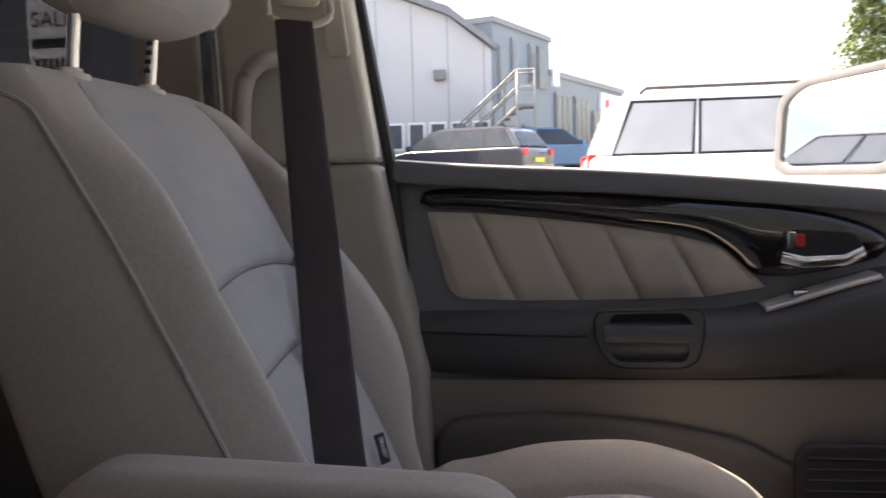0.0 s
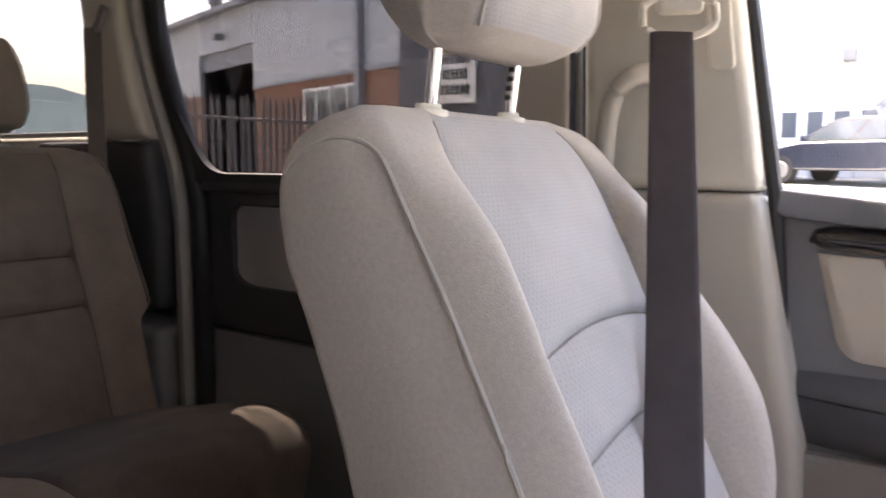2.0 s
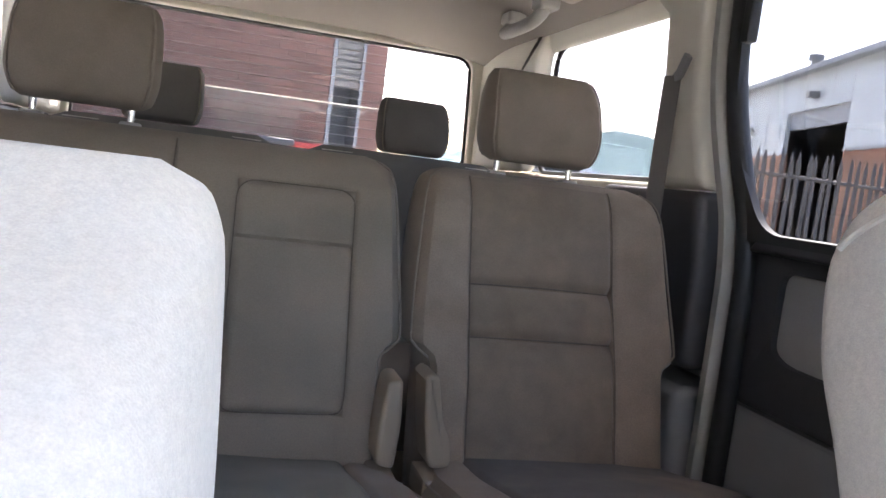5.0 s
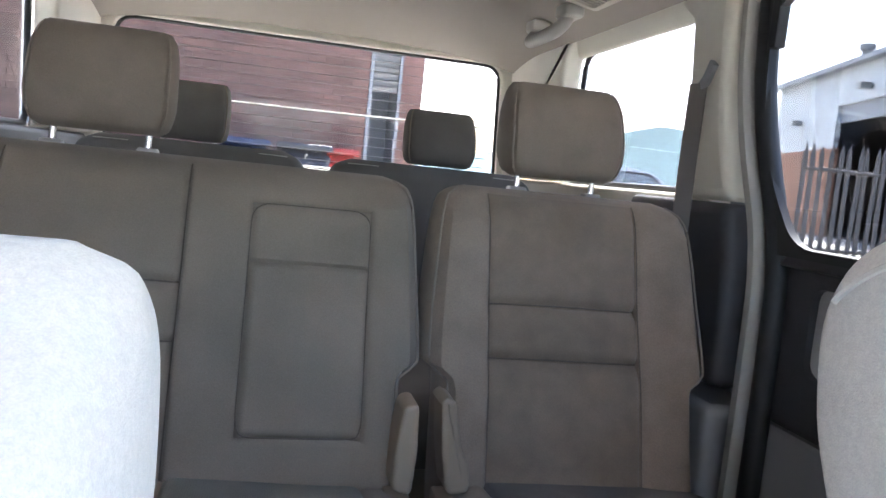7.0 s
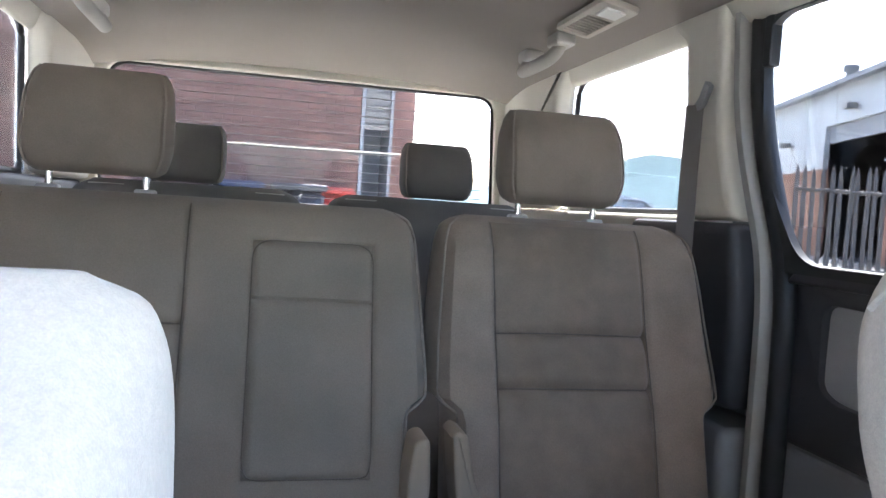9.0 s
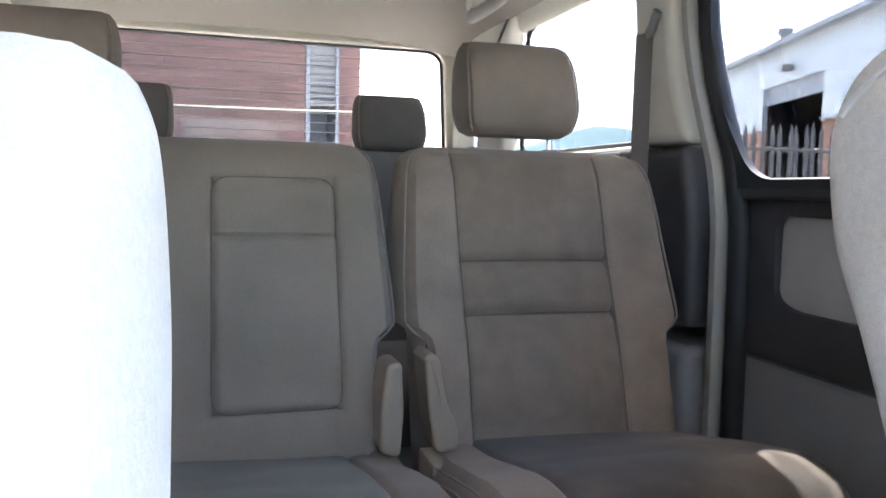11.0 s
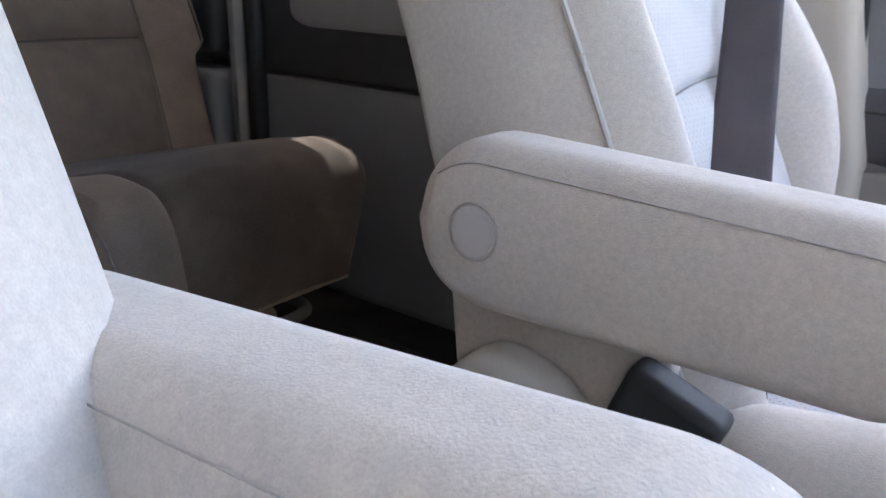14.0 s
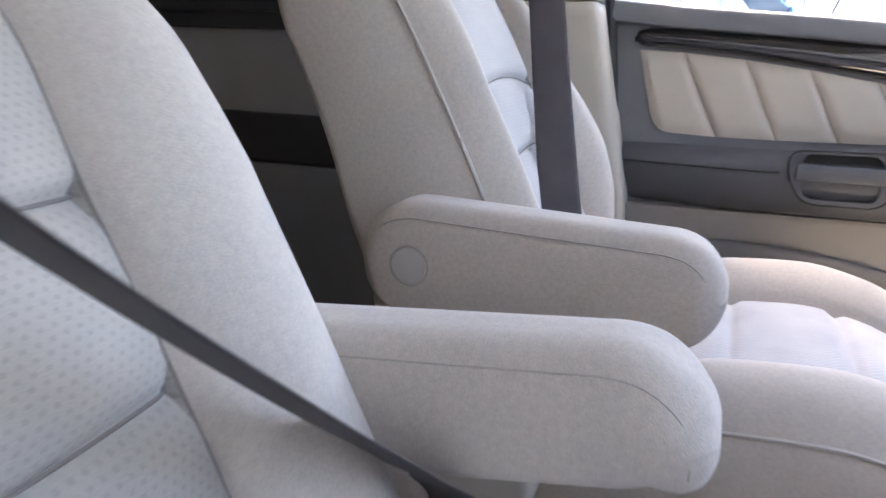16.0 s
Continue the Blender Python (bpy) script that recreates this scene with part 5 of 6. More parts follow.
    piece("cup_line", tube([(sg * 0.6918, y, z) for y, z in cup], 0.0014, 5, closed=True), RUBBER, rest, "dark joint round the pull cup")
    piece("grip_bar", tube([(sg * 0.691, y, 0.643) for y in np.linspace(0.182, 0.300, 8)], 0, 12, flat=(0.012, 0.006, (0, 0, 1))), DOORARM, rest, "rounded grip of the pull cup")
    # lower panel with its step and speaker
    low = [(-0.07, 0.20), (-0.072, 0.568), (0.85, 0.575), (0.85, 0.20)]
    piece("lower_panel", slab(low, *X(0.735, 0.7525), 0.008, 2), LOWGREY, door, "grey-beige moulded lower door panel")
    pocket = rounded([(-0.055, 0.20), (-0.05, 0.515), (0.10, 0.527), (0.24, 0.517), (0.372, 0.491), (0.43, 0.455), (0.85, 0.44), (0.85, 0.20)], 0.05, 5)
    piece("door_pocket", slab(pocket, *X(0.712, 0.736), 0.016, 4), POCKET, door, "darker moulded door pocket")
    grille = piece("speaker_grille", slab(rounded([(0.426, 0.26), (0.426, 0.497), (0.68, 0.499), (0.70, 0.26)], 0.025, 5), *X(0.69, 0.703), 0.006, 3), DARK, door, "dark speaker grille")
    for i in range(14):
        z = 0.29 + i * 0.0145
        piece("grille_rib", tube([(sg * 0.6895, 0.44, z), (sg * 0.6895, 0.68, z)], 0.0018, 4), RUBBER, grille)
    # window switch plate catching light
    piece("switch_panel", tube([(sg * 0.722, y, z) for y, z in subdivide2([(0.39, 0.672), (0.43, 0.684), (0.48, 0.700), (0.53, 0.714)])], 0, 10, flat=(0.022, 0.004, (1, 0, 0))), SILVER, rest, "satin silver switch panel")
    piece("window_switch", box(*X(0.706, 0.722), 0.425, 0.445, 0.684, 0.696, 0.003), CHROME, rest, "chrome window switch")
    # Visor added out of view to weaken sun on the front cushion.
    sun_stop = [(-0.16, 1.215), (-0.185, 1.325), (-0.09, 1.355), (0.29, 1.335), (0.46, 1.215)]
    piece("rain_visor", slab(sun_stop, *X(0.801, 0.805)), VISOR, door, "smoked rain visor strip")
    return door


front_door(-1)


# ---------------------------------------------------------------- sliding doors
def sliding_door(sg):
    door = thing("sliding_door", "closed sliding door, black with a grey cloth insert", "car door", "sliding doors", at=(sg * 0.74, -0.7, 0.2))
    o = Vector(door.location)
    X = lambda a, b: (min(sg * a, sg * b), max(sg * a, sg * b))

    def piece(name, bm, material, parent, label=""):
        bmesh.ops.translate(bm, vec=-o, verts=bm.verts)
        return part(name, bm, material, parent, label)
    hole = rounded([(-1.055, 0.71), (-1.060, 0.842), (-0.42, 0.836), (-0.42, 0.688), (-1.02, 0.694)], 0.03, 5)
    card = [(-1.14, 0.606), (-1.132, 0.893), (-0.362, 0.893), (-0.362, 0.600), (-0.80, 0.604)]
    piece("door_card", slab(card, *X(0.725, 0.772), 0.006, 2, holes=[hole]), DARK, door, "black grained door card")
    piece("window_ledge", slab([(-1.13, 0.868), (-1.10, 0.902), (-0.362, 0.902), (-0.362, 0.868)], *X(0.705, 0.724), 0.008, 3), DARK, door, "rounded black window ledge")
    b = bmesh.new()
    vs = []
    for i, y in enumerate(np.linspace(-1.06, -0.42, 41)):
        row = []
        for z in np.linspace(0.684, 0.845, 9):
            ph = ((y + (z - 0.68) * 0.45) % 0.10) / 0.10
            row.append(b.verts.new((sg * (0.742 - 0.006 * math.sin(math.pi * ph) ** 0.5), y, z)))
        vs.append(row)
    shut(b, vs, (sg * 0.75, None, None))
    piece("cloth_insert", b, CLOTH_G, door, "grey quilted cloth insert")
    piece("lower_panel", slab([(-1.14, 0.20), (-1.14, 0.602), (-0.80, 0.600), (-0.362, 0.596), (-0.362, 0.20)], *X(0.728, 0.772), 0.008, 2), GREYP, door, "grey plastic lower door panel")
    # dark frame round the glass and the smoked rain visor
    inner = rounded(TRIM_S, 0.05, 5)
    outer_w = [(-0.30, 0.885), (-0.30, 1.40), (-1.285, 1.40), (-1.262, 1.25), (-1.24, 1.13), (-1.20, 1.02), (-1.155, 0.93), (-1.14, 0.885)]
    piece("window_frame", slab(outer_w, *X(0.703, 0.718), 0, holes=[inner]), RUBBER, door, "black window frame")
    piece("rain_visor", slab([(-1.33, 1.27), (-1.33, 1.43), (-0.335, 1.43), (-0.335, 1.27)], *X(0.801, 0.804)), VISOR, door, "smoked rain visor strip")
    piece("latch", box(*X(0.700, 0.722), -1.234, -1.212, 1.235, 1.345, 0.004), RUBBER, door, "black rubber door stop")
    return door


sliding_door(-1)
sliding_door(1)


# ---------------------------------------------------------------- belts
def belt(name, pts, wdir, label, half=0.0235, axis=None, web_mat=None):
    b = thing(name, label, "seat belt", "seat belts", at=tuple(pts[0]))
    o = Vector(pts[0])
    t = (Vector(pts[-1]) - Vector(pts[0])).normalized()
    part("webbing", tube([Vector(p) - o for p in pts], 0, 12, flat=(half, 0.0009, axis or tuple(t.cross(Vector(wdir))))), web_mat or BELT, b, "dark brown webbing")
    return b, o


for sg in (-1, 1):
    pts = [(sg * 0.628, -0.212, 1.068), (sg * 0.508, -0.166, 0.90), (sg * 0.396, -0.123, 0.75), (sg * 0.281, -0.081, 0.628), (sg * 0.249, -0.067, 0.588), (sg * 0.217, -0.052, 0.543), (sg * 0.177, -0.030, 0.488)]
    axis = None
    if sg > 0:
        # the driver's belt is drawn across the seat and twisted on edge
        pts = [(0.628, -0.212, 1.068), (0.54, -0.125, 0.935), (0.45, -0.095, 0.846), (0.378, -0.083, 0.777), (0.303, -0.064, 0.707), (0.227, -0.053, 0.642), (0.162, -0.051, 0.589), (0.125, -0.055, 0.54)]
        axis = (-0.215, -0.97, 0.025)
    bl, o = belt("front_seat_belt", subdivide(pts), (-sg * 0.90, 0.42, 0.1), "dark brown seat belt hanging across the front seat" if sg < 0 else "dark brown seat belt drawn across the front seat", axis=axis)
    ring = [(sg * 0.634 + 0.040 * math.cos(a) * 0.42 * sg, -0.206 + 0.040 * math.cos(a) * 0.90, 1.080 + 0.018 * math.sin(a) + (0.012 if math.sin(a) > 0 else 0)) for a in np.linspace(0, 2 * math.pi, 25)[:-1]]
    part("guide_loop", tube([Vector(p) - o for p in ring], 0.0045, 8, closed=True), CREAM, bl, "cream belt guide loop")
    b = box(-0.026, 0.026, -0.014, 0.012, 0.018, 0.070, 0.009, 3)
    bmesh.ops.rotate(b, cent=(0, 0, 0), matrix=Matrix.Rotation(radians(68 * sg), 3, "Z"), verts=b.verts)
    bmesh.ops.translate(b, vec=(sg * 0.02, 0.002, 0.004), verts=b.verts)
    part("guide_cover", b, CREAM, bl, "cream bolt cover of the belt guide")
    bk, o2 = belt("rear_seat_belt", subdivide([(sg * 0.652, -1.36, 1.18), (sg * 0.642, -1.345, 1.0), (sg * 0.635, -1.325, 0.80), (sg * 0.64, -1.28, 0.55)]), (-sg * 0.8, 0.6, 0), "grey-brown rear seat belt hanging from the pillar", 0.0175, web_mat=BELT_R)
    part("belt_slot", tube([Vector((sg * 0.66, -1.375, 1.165)) - o2, Vector((sg * 0.658, -1.345, 1.185)) - o2, Vector((sg * 0.656, -1.322, 1.215)) - o2], 0, 10, flat=(0.010, 0.006, (0, 1, 0))), GREYP, bk, "grey belt slot in the pillar")
    an = thing("belt_buckle", "black seat belt buckle beside the front seat", "belt buckle", "belt buckles", at=(sg * 0.132, -0.100, 0.43))
    an.rotation_euler = (radians(-20), 0, 0)
    part("buckle_body", box(-0.014, 0.014, -0.032, 0.034, 0.0, 0.133, 0.008, 3), INK, an)
    part("stalk", box(-0.008, 0.008, -0.02, 0.02, -0.22, 0.01, 0.003), RUBBER, an)

# belt height adjuster and grab handle on the B pillar
for sg in (-1,):
    h = thing("pillar_grab_handle", "beige grab handle on the door pillar", "grab handle", at=(sg * 0.69, -0.30, 0.95))
    pts = subdivide([(0.0, -0.004, -0.16), (0.030, -0.002, -0.12), (0.035, 0.0, -0.05), (0.035, 0.004, 0.02), (0.033, 0.012, 0.055), (0.026, 0.032, 0.076), (0.0, 0.052, 0.082)], 6)
    part("grip", tube([(p[0] * -sg, p[1], p[2]) for p in pts], 0.0125, 14), BEIGE, h)
tag = thing("seat_label", "small black woven label with pale print on the seat edge", "label", at=(-0.404, -0.0690, 0.600))
tag.rotation_euler = (radians(18), 0, radians(-30))
part("cloth_tab", box(-0.0062, 0.0062, -0.0030, 0.0, -0.0150, 0.0150, 0.0008), INK, tag)
for i in range(3):
    part("print_bar", box(-0.0026 + i * 0.0022, -0.0018 + i * 0.0022, 0.0, 0.0003, -0.011 + i * 0.002, 0.011), WHITEP, tag)


# ---------------------------------------------------------------- roof fittings
def roof_handle(sg, y):
    h = thing("grab_handle", "beige folding grab handle on the roof edge", "grab handle", "roof grab handles", at=(sg * 0.54, y, liner_z(0.545, y) - 0.002))
    pts = subdivide([(0, -0.115, 0.0), (-0.006 * sg, -0.115, -0.03), (-0.024 * sg, -0.098, -0.056), (-0.028 * sg, 0.0, -0.060), (-0.024 * sg, 0.088, -0.056), (-0.006 * sg, 0.105, -0.03), (0, 0.105, 0.0)], 5)
    part("grip", tube(pts, 0.0165, 12), HANDLE, h)
    for yy in (-0.115, 0.105):
        part("mount", box(-0.026, 0.026, yy - 0.034, yy + 0.034, -0.028, 0.004, 0.011, 4), HANDLE, h)


def roof_vent(sg, y):
    v = thing("roof_vent", "beige slatted air vent with reading lamp in the headliner", "air vent", "roof vents", at=(sg * 0.54, y, liner_z(0.552, y) - 0.001))
    v.rotation_euler = (0, radians(sg * 10), 0)
    part("frame", slab(rounded([(-0.042, -0.13), (-0.042, 0.13), (0.042, 0.13), (0.042, -0.13)], 0.015, 4), -0.010, 0.004, 0.003, 2, axis="z", holes=[rounded([(-0.028, -0.11), (-0.028, 0.035), (0.028, 0.035), (0.028, -0.11)], 0.006, 3)]), BEIGE, v)
    part("backing", box(-0.028, 0.028, -0.11, 0.035, -0.001, 0.003), RUBBER, v)
    for i in range(8):
        b = box(-0.028, 0.028, -0.0012, 0.0012, -0.006, 0.006)
        bmesh.ops.rotate(b, cent=(0, 0, 0), matrix=Matrix.Rotation(radians(35), 3, "X"), verts=b.verts)
        bmesh.ops.translate(b, vec=(0, -0.10 + i * 0.0178, -0.004), verts=b.verts)
        part("slat", b, BEIGE, v)
    part("lamp_lens", box(-0.022, 0.022, 0.055, 0.11, -0.015, -0.008, 0.003), WHITEP, v, "white lamp lens")


for sg in (-1, 1):
    roof_handle(sg, -1.90)
    roof_vent(sg, -1.60)


# ---------------------------------------------------------------- outside
GROUND = -0.28
bm = bmesh.new()
gxs = [-400, -120, -60, -30, -20, -12, -7, -3, 0, 3, 7, 12, 20, 30, 60, 120, 400]
gv = []
for y in gxs:
    row = []
    for x in gxs:
        z = GROUND + min(max(0.0, -x - 3), 40) * 0.046
        row.append(bm.verts.new((x, y, z)))
    gv.append(row)
for i in range(len(gxs) - 1):
    for j in range(len(gxs) - 1):
        bm.faces.new((gv[i][j], gv[i][j + 1], gv[i + 1][j + 1], gv[i + 1][j]))
structure(finish(bm, "ground", ASPHALT, smooth=False), "grey asphalt yard rising gently", "ground")


def gz(x):
    return GROUND + min(max(0.0, -x - 3), 40) * 0.046


# brick building behind the car
WY = -10.0
wall = thing("brick_building", "dark red brick building with a louvred doorway", "building", at=(1.5, WY, GROUND))
o = Vector(wall.location)


def piece(name, bm, material, parent, label="", origin=None, smooth=True):
    bmesh.ops.translate(bm, vec=-(origin if origin is not None else o), verts=bm.verts)
    return finish(bm, name, material, parent, label, smooth=smooth)


wx0, wx1, wtop = -1.02, 9.0, 6.5
piece("wall", box(wx0, wx1, WY - 5, WY - 0.02, GROUND - 0.3, wtop), MORTAR, wall, "recessed mortar behind the brick face", smooth=False)
# Added wall, never in view: holds back sky light from the right.
structure(finish(box(4.4, 4.7, -9.0, 7.0, GROUND - 0.3, 6.5), "light_blocking_wall", BLOCKWALL, smooth=False), "plain dark grey wall added out of view to block side light", "wall")
structure(finish(box(wx0 - 1.5, 8.5, WY + 0.01, WY + 1.8, GROUND - 0.2, GROUND + 0.17, 0.02), "pavement", ASPHALT, smooth=False), "raised concrete pavement along the brick wall", "pavement")
piece("recess_back", box(-1.42, -1.03, WY - 0.9, WY - 0.75, GROUND - 0.3, 3.1), DARKGREY, wall, "dark door in a recess", smooth=False)
piece("door_frame", box(-1.075, -1.025, WY - 0.75, WY + 0.01, GROUND - 0.3, 3.1), GREYP, wall, "pale door frame", smooth=False)
piece("door_frame", box(-1.44, -1.40, WY - 0.75, WY + 0.01, GROUND - 0.3, 3.1), GREYP, wall, "", smooth=False)
for i in range(14):
    z = 1.93 + i * 0.079
    slat = slab([(WY - 0.08, z), (WY - 0.02, z + 0.064), (WY - 0.012, z + 0.064), (WY - 0.07, z)], -1.40, -1.075)
    piece("louvre_slat", slat, GREYP, wall, "pale louvre slat" if i == 0 else "", smooth=False)
piece("gable_return", box(-1.79, -1.45, WY - 2.2, WY - 0.4, GROUND - 0.3, 3.1, 0.01), BRICKM, wall)


def brick_faces(bm, x, z, y1, ln=0.215):
    vs = [bm.verts.new(p) for p in ((x, WY - 0.02, z), (x + ln, WY - 0.02, z), (x + ln, WY - 0.02, z + 0.065), (x, WY - 0.02, z + 0.065), (x + 0.003, y1, z + 0.003), (x + ln - 0.003, y1, z + 0.003), (x + ln - 0.003, y1, z + 0.062), (x + 0.003, y1, z + 0.062))]
    for f in ((4, 5, 6, 7), (0, 1, 5, 4), (1, 2, 6, 5), (2, 3, 7, 6), (3, 0, 4, 7)):
        bm.faces.new([vs[k] for k in f])


one = bmesh.new()
brick_faces(one, 0.0, 0.0, WY)
bmesh.ops.translate(one, vec=(0, -WY, 0), verts=one.verts)
bmesh.ops.recalc_face_normals(one, faces=one.faces)
brick_me = bpy.data.meshes.new("brick")
one.to_mesh(brick_me)
one.free()
brick_me.materials.append(BRICKM)
bm = bmesh.new()
for r in range(58):
    z = GROUND + r * 0.075
    if r % 2:
        brick_faces(bm, wx0, z, WY, 0.1025)
    for c in range(46):
        x = wx0 + c * 0.225 + (0.1125 if r % 2 else 0)
        if x + 0.215 > wx1:
            continue
        dy = random.uniform(-0.004, 0.004)
        if x < 1.6 and 1.15 < z < 2.6:
            ob = new("brick", brick_me)
            ob.parent = wall
            ob.location = (x - o.x, dy, z - o.z)
        else:
            brick_faces(bm, x, z, WY + dy)
bricks = piece("brick_courses", bm, BRICKM, wall, "dark red facing bricks", smooth=False)
bricks["kind"] = "stuff"


def wheelie_bin(x, y, m, label):
    b = thing("wheelie_bin", label, "bin", "wheelie bins", at=(x, y, GROUND + 0.17))
    bb = bmesh.new()
    bmesh.ops.create_cube(bb, size=1)
    for v in bb.verts:
        k = 1.0 if v.co.z > 0 else 0.8
        v.co = Vector((v.co.x * 0.56 * k, v.co.y * 0.66 * k, 0.08 + (v.co.z + 0.5) * 1.10))
    bmesh.ops.bevel(bb, geom=bb.edges[:], offset=0.04, segments=2, affect="EDGES")
    part("body", bb, m, b)
    part("lid", box(-0.30, 0.30, -0.36, 0.38, 1.18, 1.25, 0.025), m, b)
    part("handle", tube([(-0.22, -0.38, 1.16), (-0.22, -0.42, 1.18), (0.22, -0.42, 1.18), (0.22, -0.38, 1.16)], 0.015, 8), m, b)
    for sx in (-1, 1):
        w = bmesh.new()
        bmesh.ops.create_cone(w, cap_ends=True, segments=18, radius1=0.1, radius2=0.1, depth=0.05)
        bmesh.ops.rotate(w, cent=(0, 0, 0), matrix=Matrix.Rotation(radians(90), 3, "Y"), verts=w.verts)
        bmesh.ops.translate(w, vec=(sx * 0.27, -0.27, 0.1), verts=w.verts)
        part("wheel", w, TYRE, b)


wheelie_bin(0.42, -9.2, BINBLUE, "navy blue wheelie bin by the brick wall")
wheelie_bin(-0.24, -8.9, BINDARK, "charcoal wheelie bin by the brick wall")
wheelie_bin(-0.60, -9.55, BINRED, "red wheelie bin by the brick wall")


def car(x, y, heading, paint, label, length=4.4, width=1.78, height=1.46, estate=True, tall=False, pane=None):
    """A parked car; heading in degrees from +y, turning left."""
    c = thing("parked_car", label, "car", "parked cars", at=(x, y, gz(x)))
    c.rotation_euler = (0, 0, radians(heading))
    L, Wd = length / 2, width / 2
    k = height / 1.46
    sill = 0.30 * k
    if tall:
        side = [(-L, 0.45), (-L, 0.84 * k), (-L + 0.06, 0.88 * k), (L - 1.15, 0.87 * k), (L - 0.15, 0.80 * k), (L, 0.70 * k), (L, 0.40), (L - 0.2, sill), (-L + 0.2, sill)]
        glassp = [(-L + 0.05, 0.87 * k), (-L + 0.30, 1.42 * k), (-L + 0.55, 1.455 * k), (L - 2.0, 1.46 * k), (L - 1.6, 1.40 * k), (L - 1.05, 0.86 * k)]
    else:
        side = [(-L, 0.45), (-L + 0.02, 0.86), (-L + 0.12, 0.94 * k), (L - 1.35, 0.93 * k), (L - 0.25, 0.78), (L, 0.62), (L, 0.40), (L - 0.2, sill), (-L + 0.2, sill)]
        glassp = [(-L + 0.10, 0.93 * k), (-L + (0.45 if estate else 0.6), 1.36 * k), (-L + 0.75, 1.44 * k), (L - 2.35, 1.46 * k), (L - 1.95, 1.40 * k), (L - 1.2, 0.92 * k)]
    b = slab(rounded(side, 0.12, 4), -Wd, Wd, 0.07, 3)
    body = part("body", b, paint, c)
    b = bmesh.new()
    vs = []
    for s in (-1, 1):
        vs.append([b.verts.new((s * (Wd - 0.06 - 0.22 * max(0, (z - 0.92 * k)) / (0.54 * k)), yy, z)) for yy, z in glassp])
    n = len(glassp)
    b.faces.new(vs[0])
    b.faces.new(vs[1])
    for i in range(n):
        j = (i + 1) % n
        b.faces.new((vs[0][i], vs[0][j], vs[1][j], vs[1][i]))
    bmesh.ops.recalc_face_normals(b, faces=b.faces)
    bmesh.ops.bevel(b, geom=b.edges[:], offset=0.035, segments=2, affect="EDGES")
    part("cabin", b, paint, c)
    # glass panes set just proud of the cabin
    def lerp(a, d, t):
        return a + (d - a) * t
    zt, zb = 1.36 * k, (0.90 if tall else 0.97) * k
    pane = pane or CARGLASS

    def sx(z):
        return Wd - 0.06 - 0.22 * max(0, (z - 0.92 * k)) / (0.54 * k) + 0.004
    y0b, y0t = glassp[0][0] + 0.16, glassp[1][0] + 0.14
    y1b, y1t = glassp[-1][0] - 0.16, glassp[-2][0] - 0.06
    cuts = [0.0, 0.27, 0.62, 1.0] if estate or tall else [0.0, 0.45, 1.0]
    for s in (-1, 1):
        for i in range(len(cuts) - 1):
            a, d = cuts[i] + 0.015, cuts[i + 1] - 0.015
            b = bmesh.new()
            q = [(lerp(y0b, y1b, a), zb), (lerp(y0b, y1b, d), zb), (lerp(y0t, y1t, d), zt), (lerp(y0t, y1t, a), zt)]
            f = b.faces.new([b.verts.new((s * sx(z), yy, z)) for yy, z in q])
            bmesh.ops.solidify(b, geom=[f], thickness=0.006)
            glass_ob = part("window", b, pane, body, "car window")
            b = bmesh.new()
            g = 0.03
            q = [(q[0][0] - g, zb - g), (q[1][0] + g, zb - g), (q[2][0] + g, zt + g), (q[3][0] - g, zt + g)]
            f = b.faces.new([b.verts.new((s * (sx(z) - 0.0035), yy, z)) for yy, z in q])
            bmesh.ops.solidify(b, geom=[f], thickness=0.004)
            part("window_seal", b, RUBBER, glass_ob, "black rubber window seal")
        if tall:
            rail = [(s * (Wd - 0.30), yy, z) for yy, z in ((-L + 0.55, 1.455 * k), (-L + 0.62, 1.50 * k), (L - 2.1, 1.505 * k), (L - 2.0, 1.46 * k))]
            part("roof_rail", tube(rail, 0.02, 6), DARK, body, "dark roof rail")
    for q, nm in (((glassp[0], glassp[1]), "rear_window"), ((glassp[-1], glassp[-2]), "windscreen")):
        (ya, za), (yb, zb2) = q
        off = -0.012 if nm == "rear_window" else 0.012
        b = bmesh.new()
        pts = []
        for t, s in ((0.1, -1), (0.1, 1), (0.88, 1), (0.88, -1)):
            yy, z = lerp(ya, yb, t), lerp(za, zb2, t)
            pts.append(b.verts.new((s * (sx(z) - 0.12), yy + off, z + 0.006)))
        f = b.faces.new(pts)
        bmesh.ops.solidify(b, geom=[f], thickness=0.006)
        part(nm, b, pane, body)
    for s in (-1, 1):
        part("tail_lamp", box(s * (Wd - 0.16) - 0.11, s * (Wd - 0.16) + 0.11, -L - 0.012, -L + 0.08, 0.72 * k, 0.90 * k, 0.02), LAMP_RED, c, "red tail lamp")
        part("head_lamp", box(s * (Wd - 0.22) - 0.16, s * (Wd - 0.22) + 0.16, L - 0.10, L + 0.004, 0.58 * k, 0.70 * k, 0.02), CHROME, c)
        part("door_mirror", box(s * (Wd + 0.08) - 0.09, s * (Wd + 0.08) + 0.09, L - 1.55, L - 1.42, 0.92 * k, 1.06 * k, 0.03), paint, c)
        for yy in (-L + 0.82, L - 0.86):
            w = bmesh.new()
            bmesh.ops.create_cone(w, cap_ends=True, segments=24, radius1=0.32, radius2=0.32, depth=0.21)
            bmesh.ops.rotate(w, cent=(0, 0, 0), matrix=Matrix.Rotation(radians(90), 3, "Y"), verts=w.verts)
            bmesh.ops.translate(w, vec=(s * (Wd - 0.09), yy, 0.32), verts=w.verts)
            wh = part("wheel", w, TYRE, c)
            w = bmesh.new()
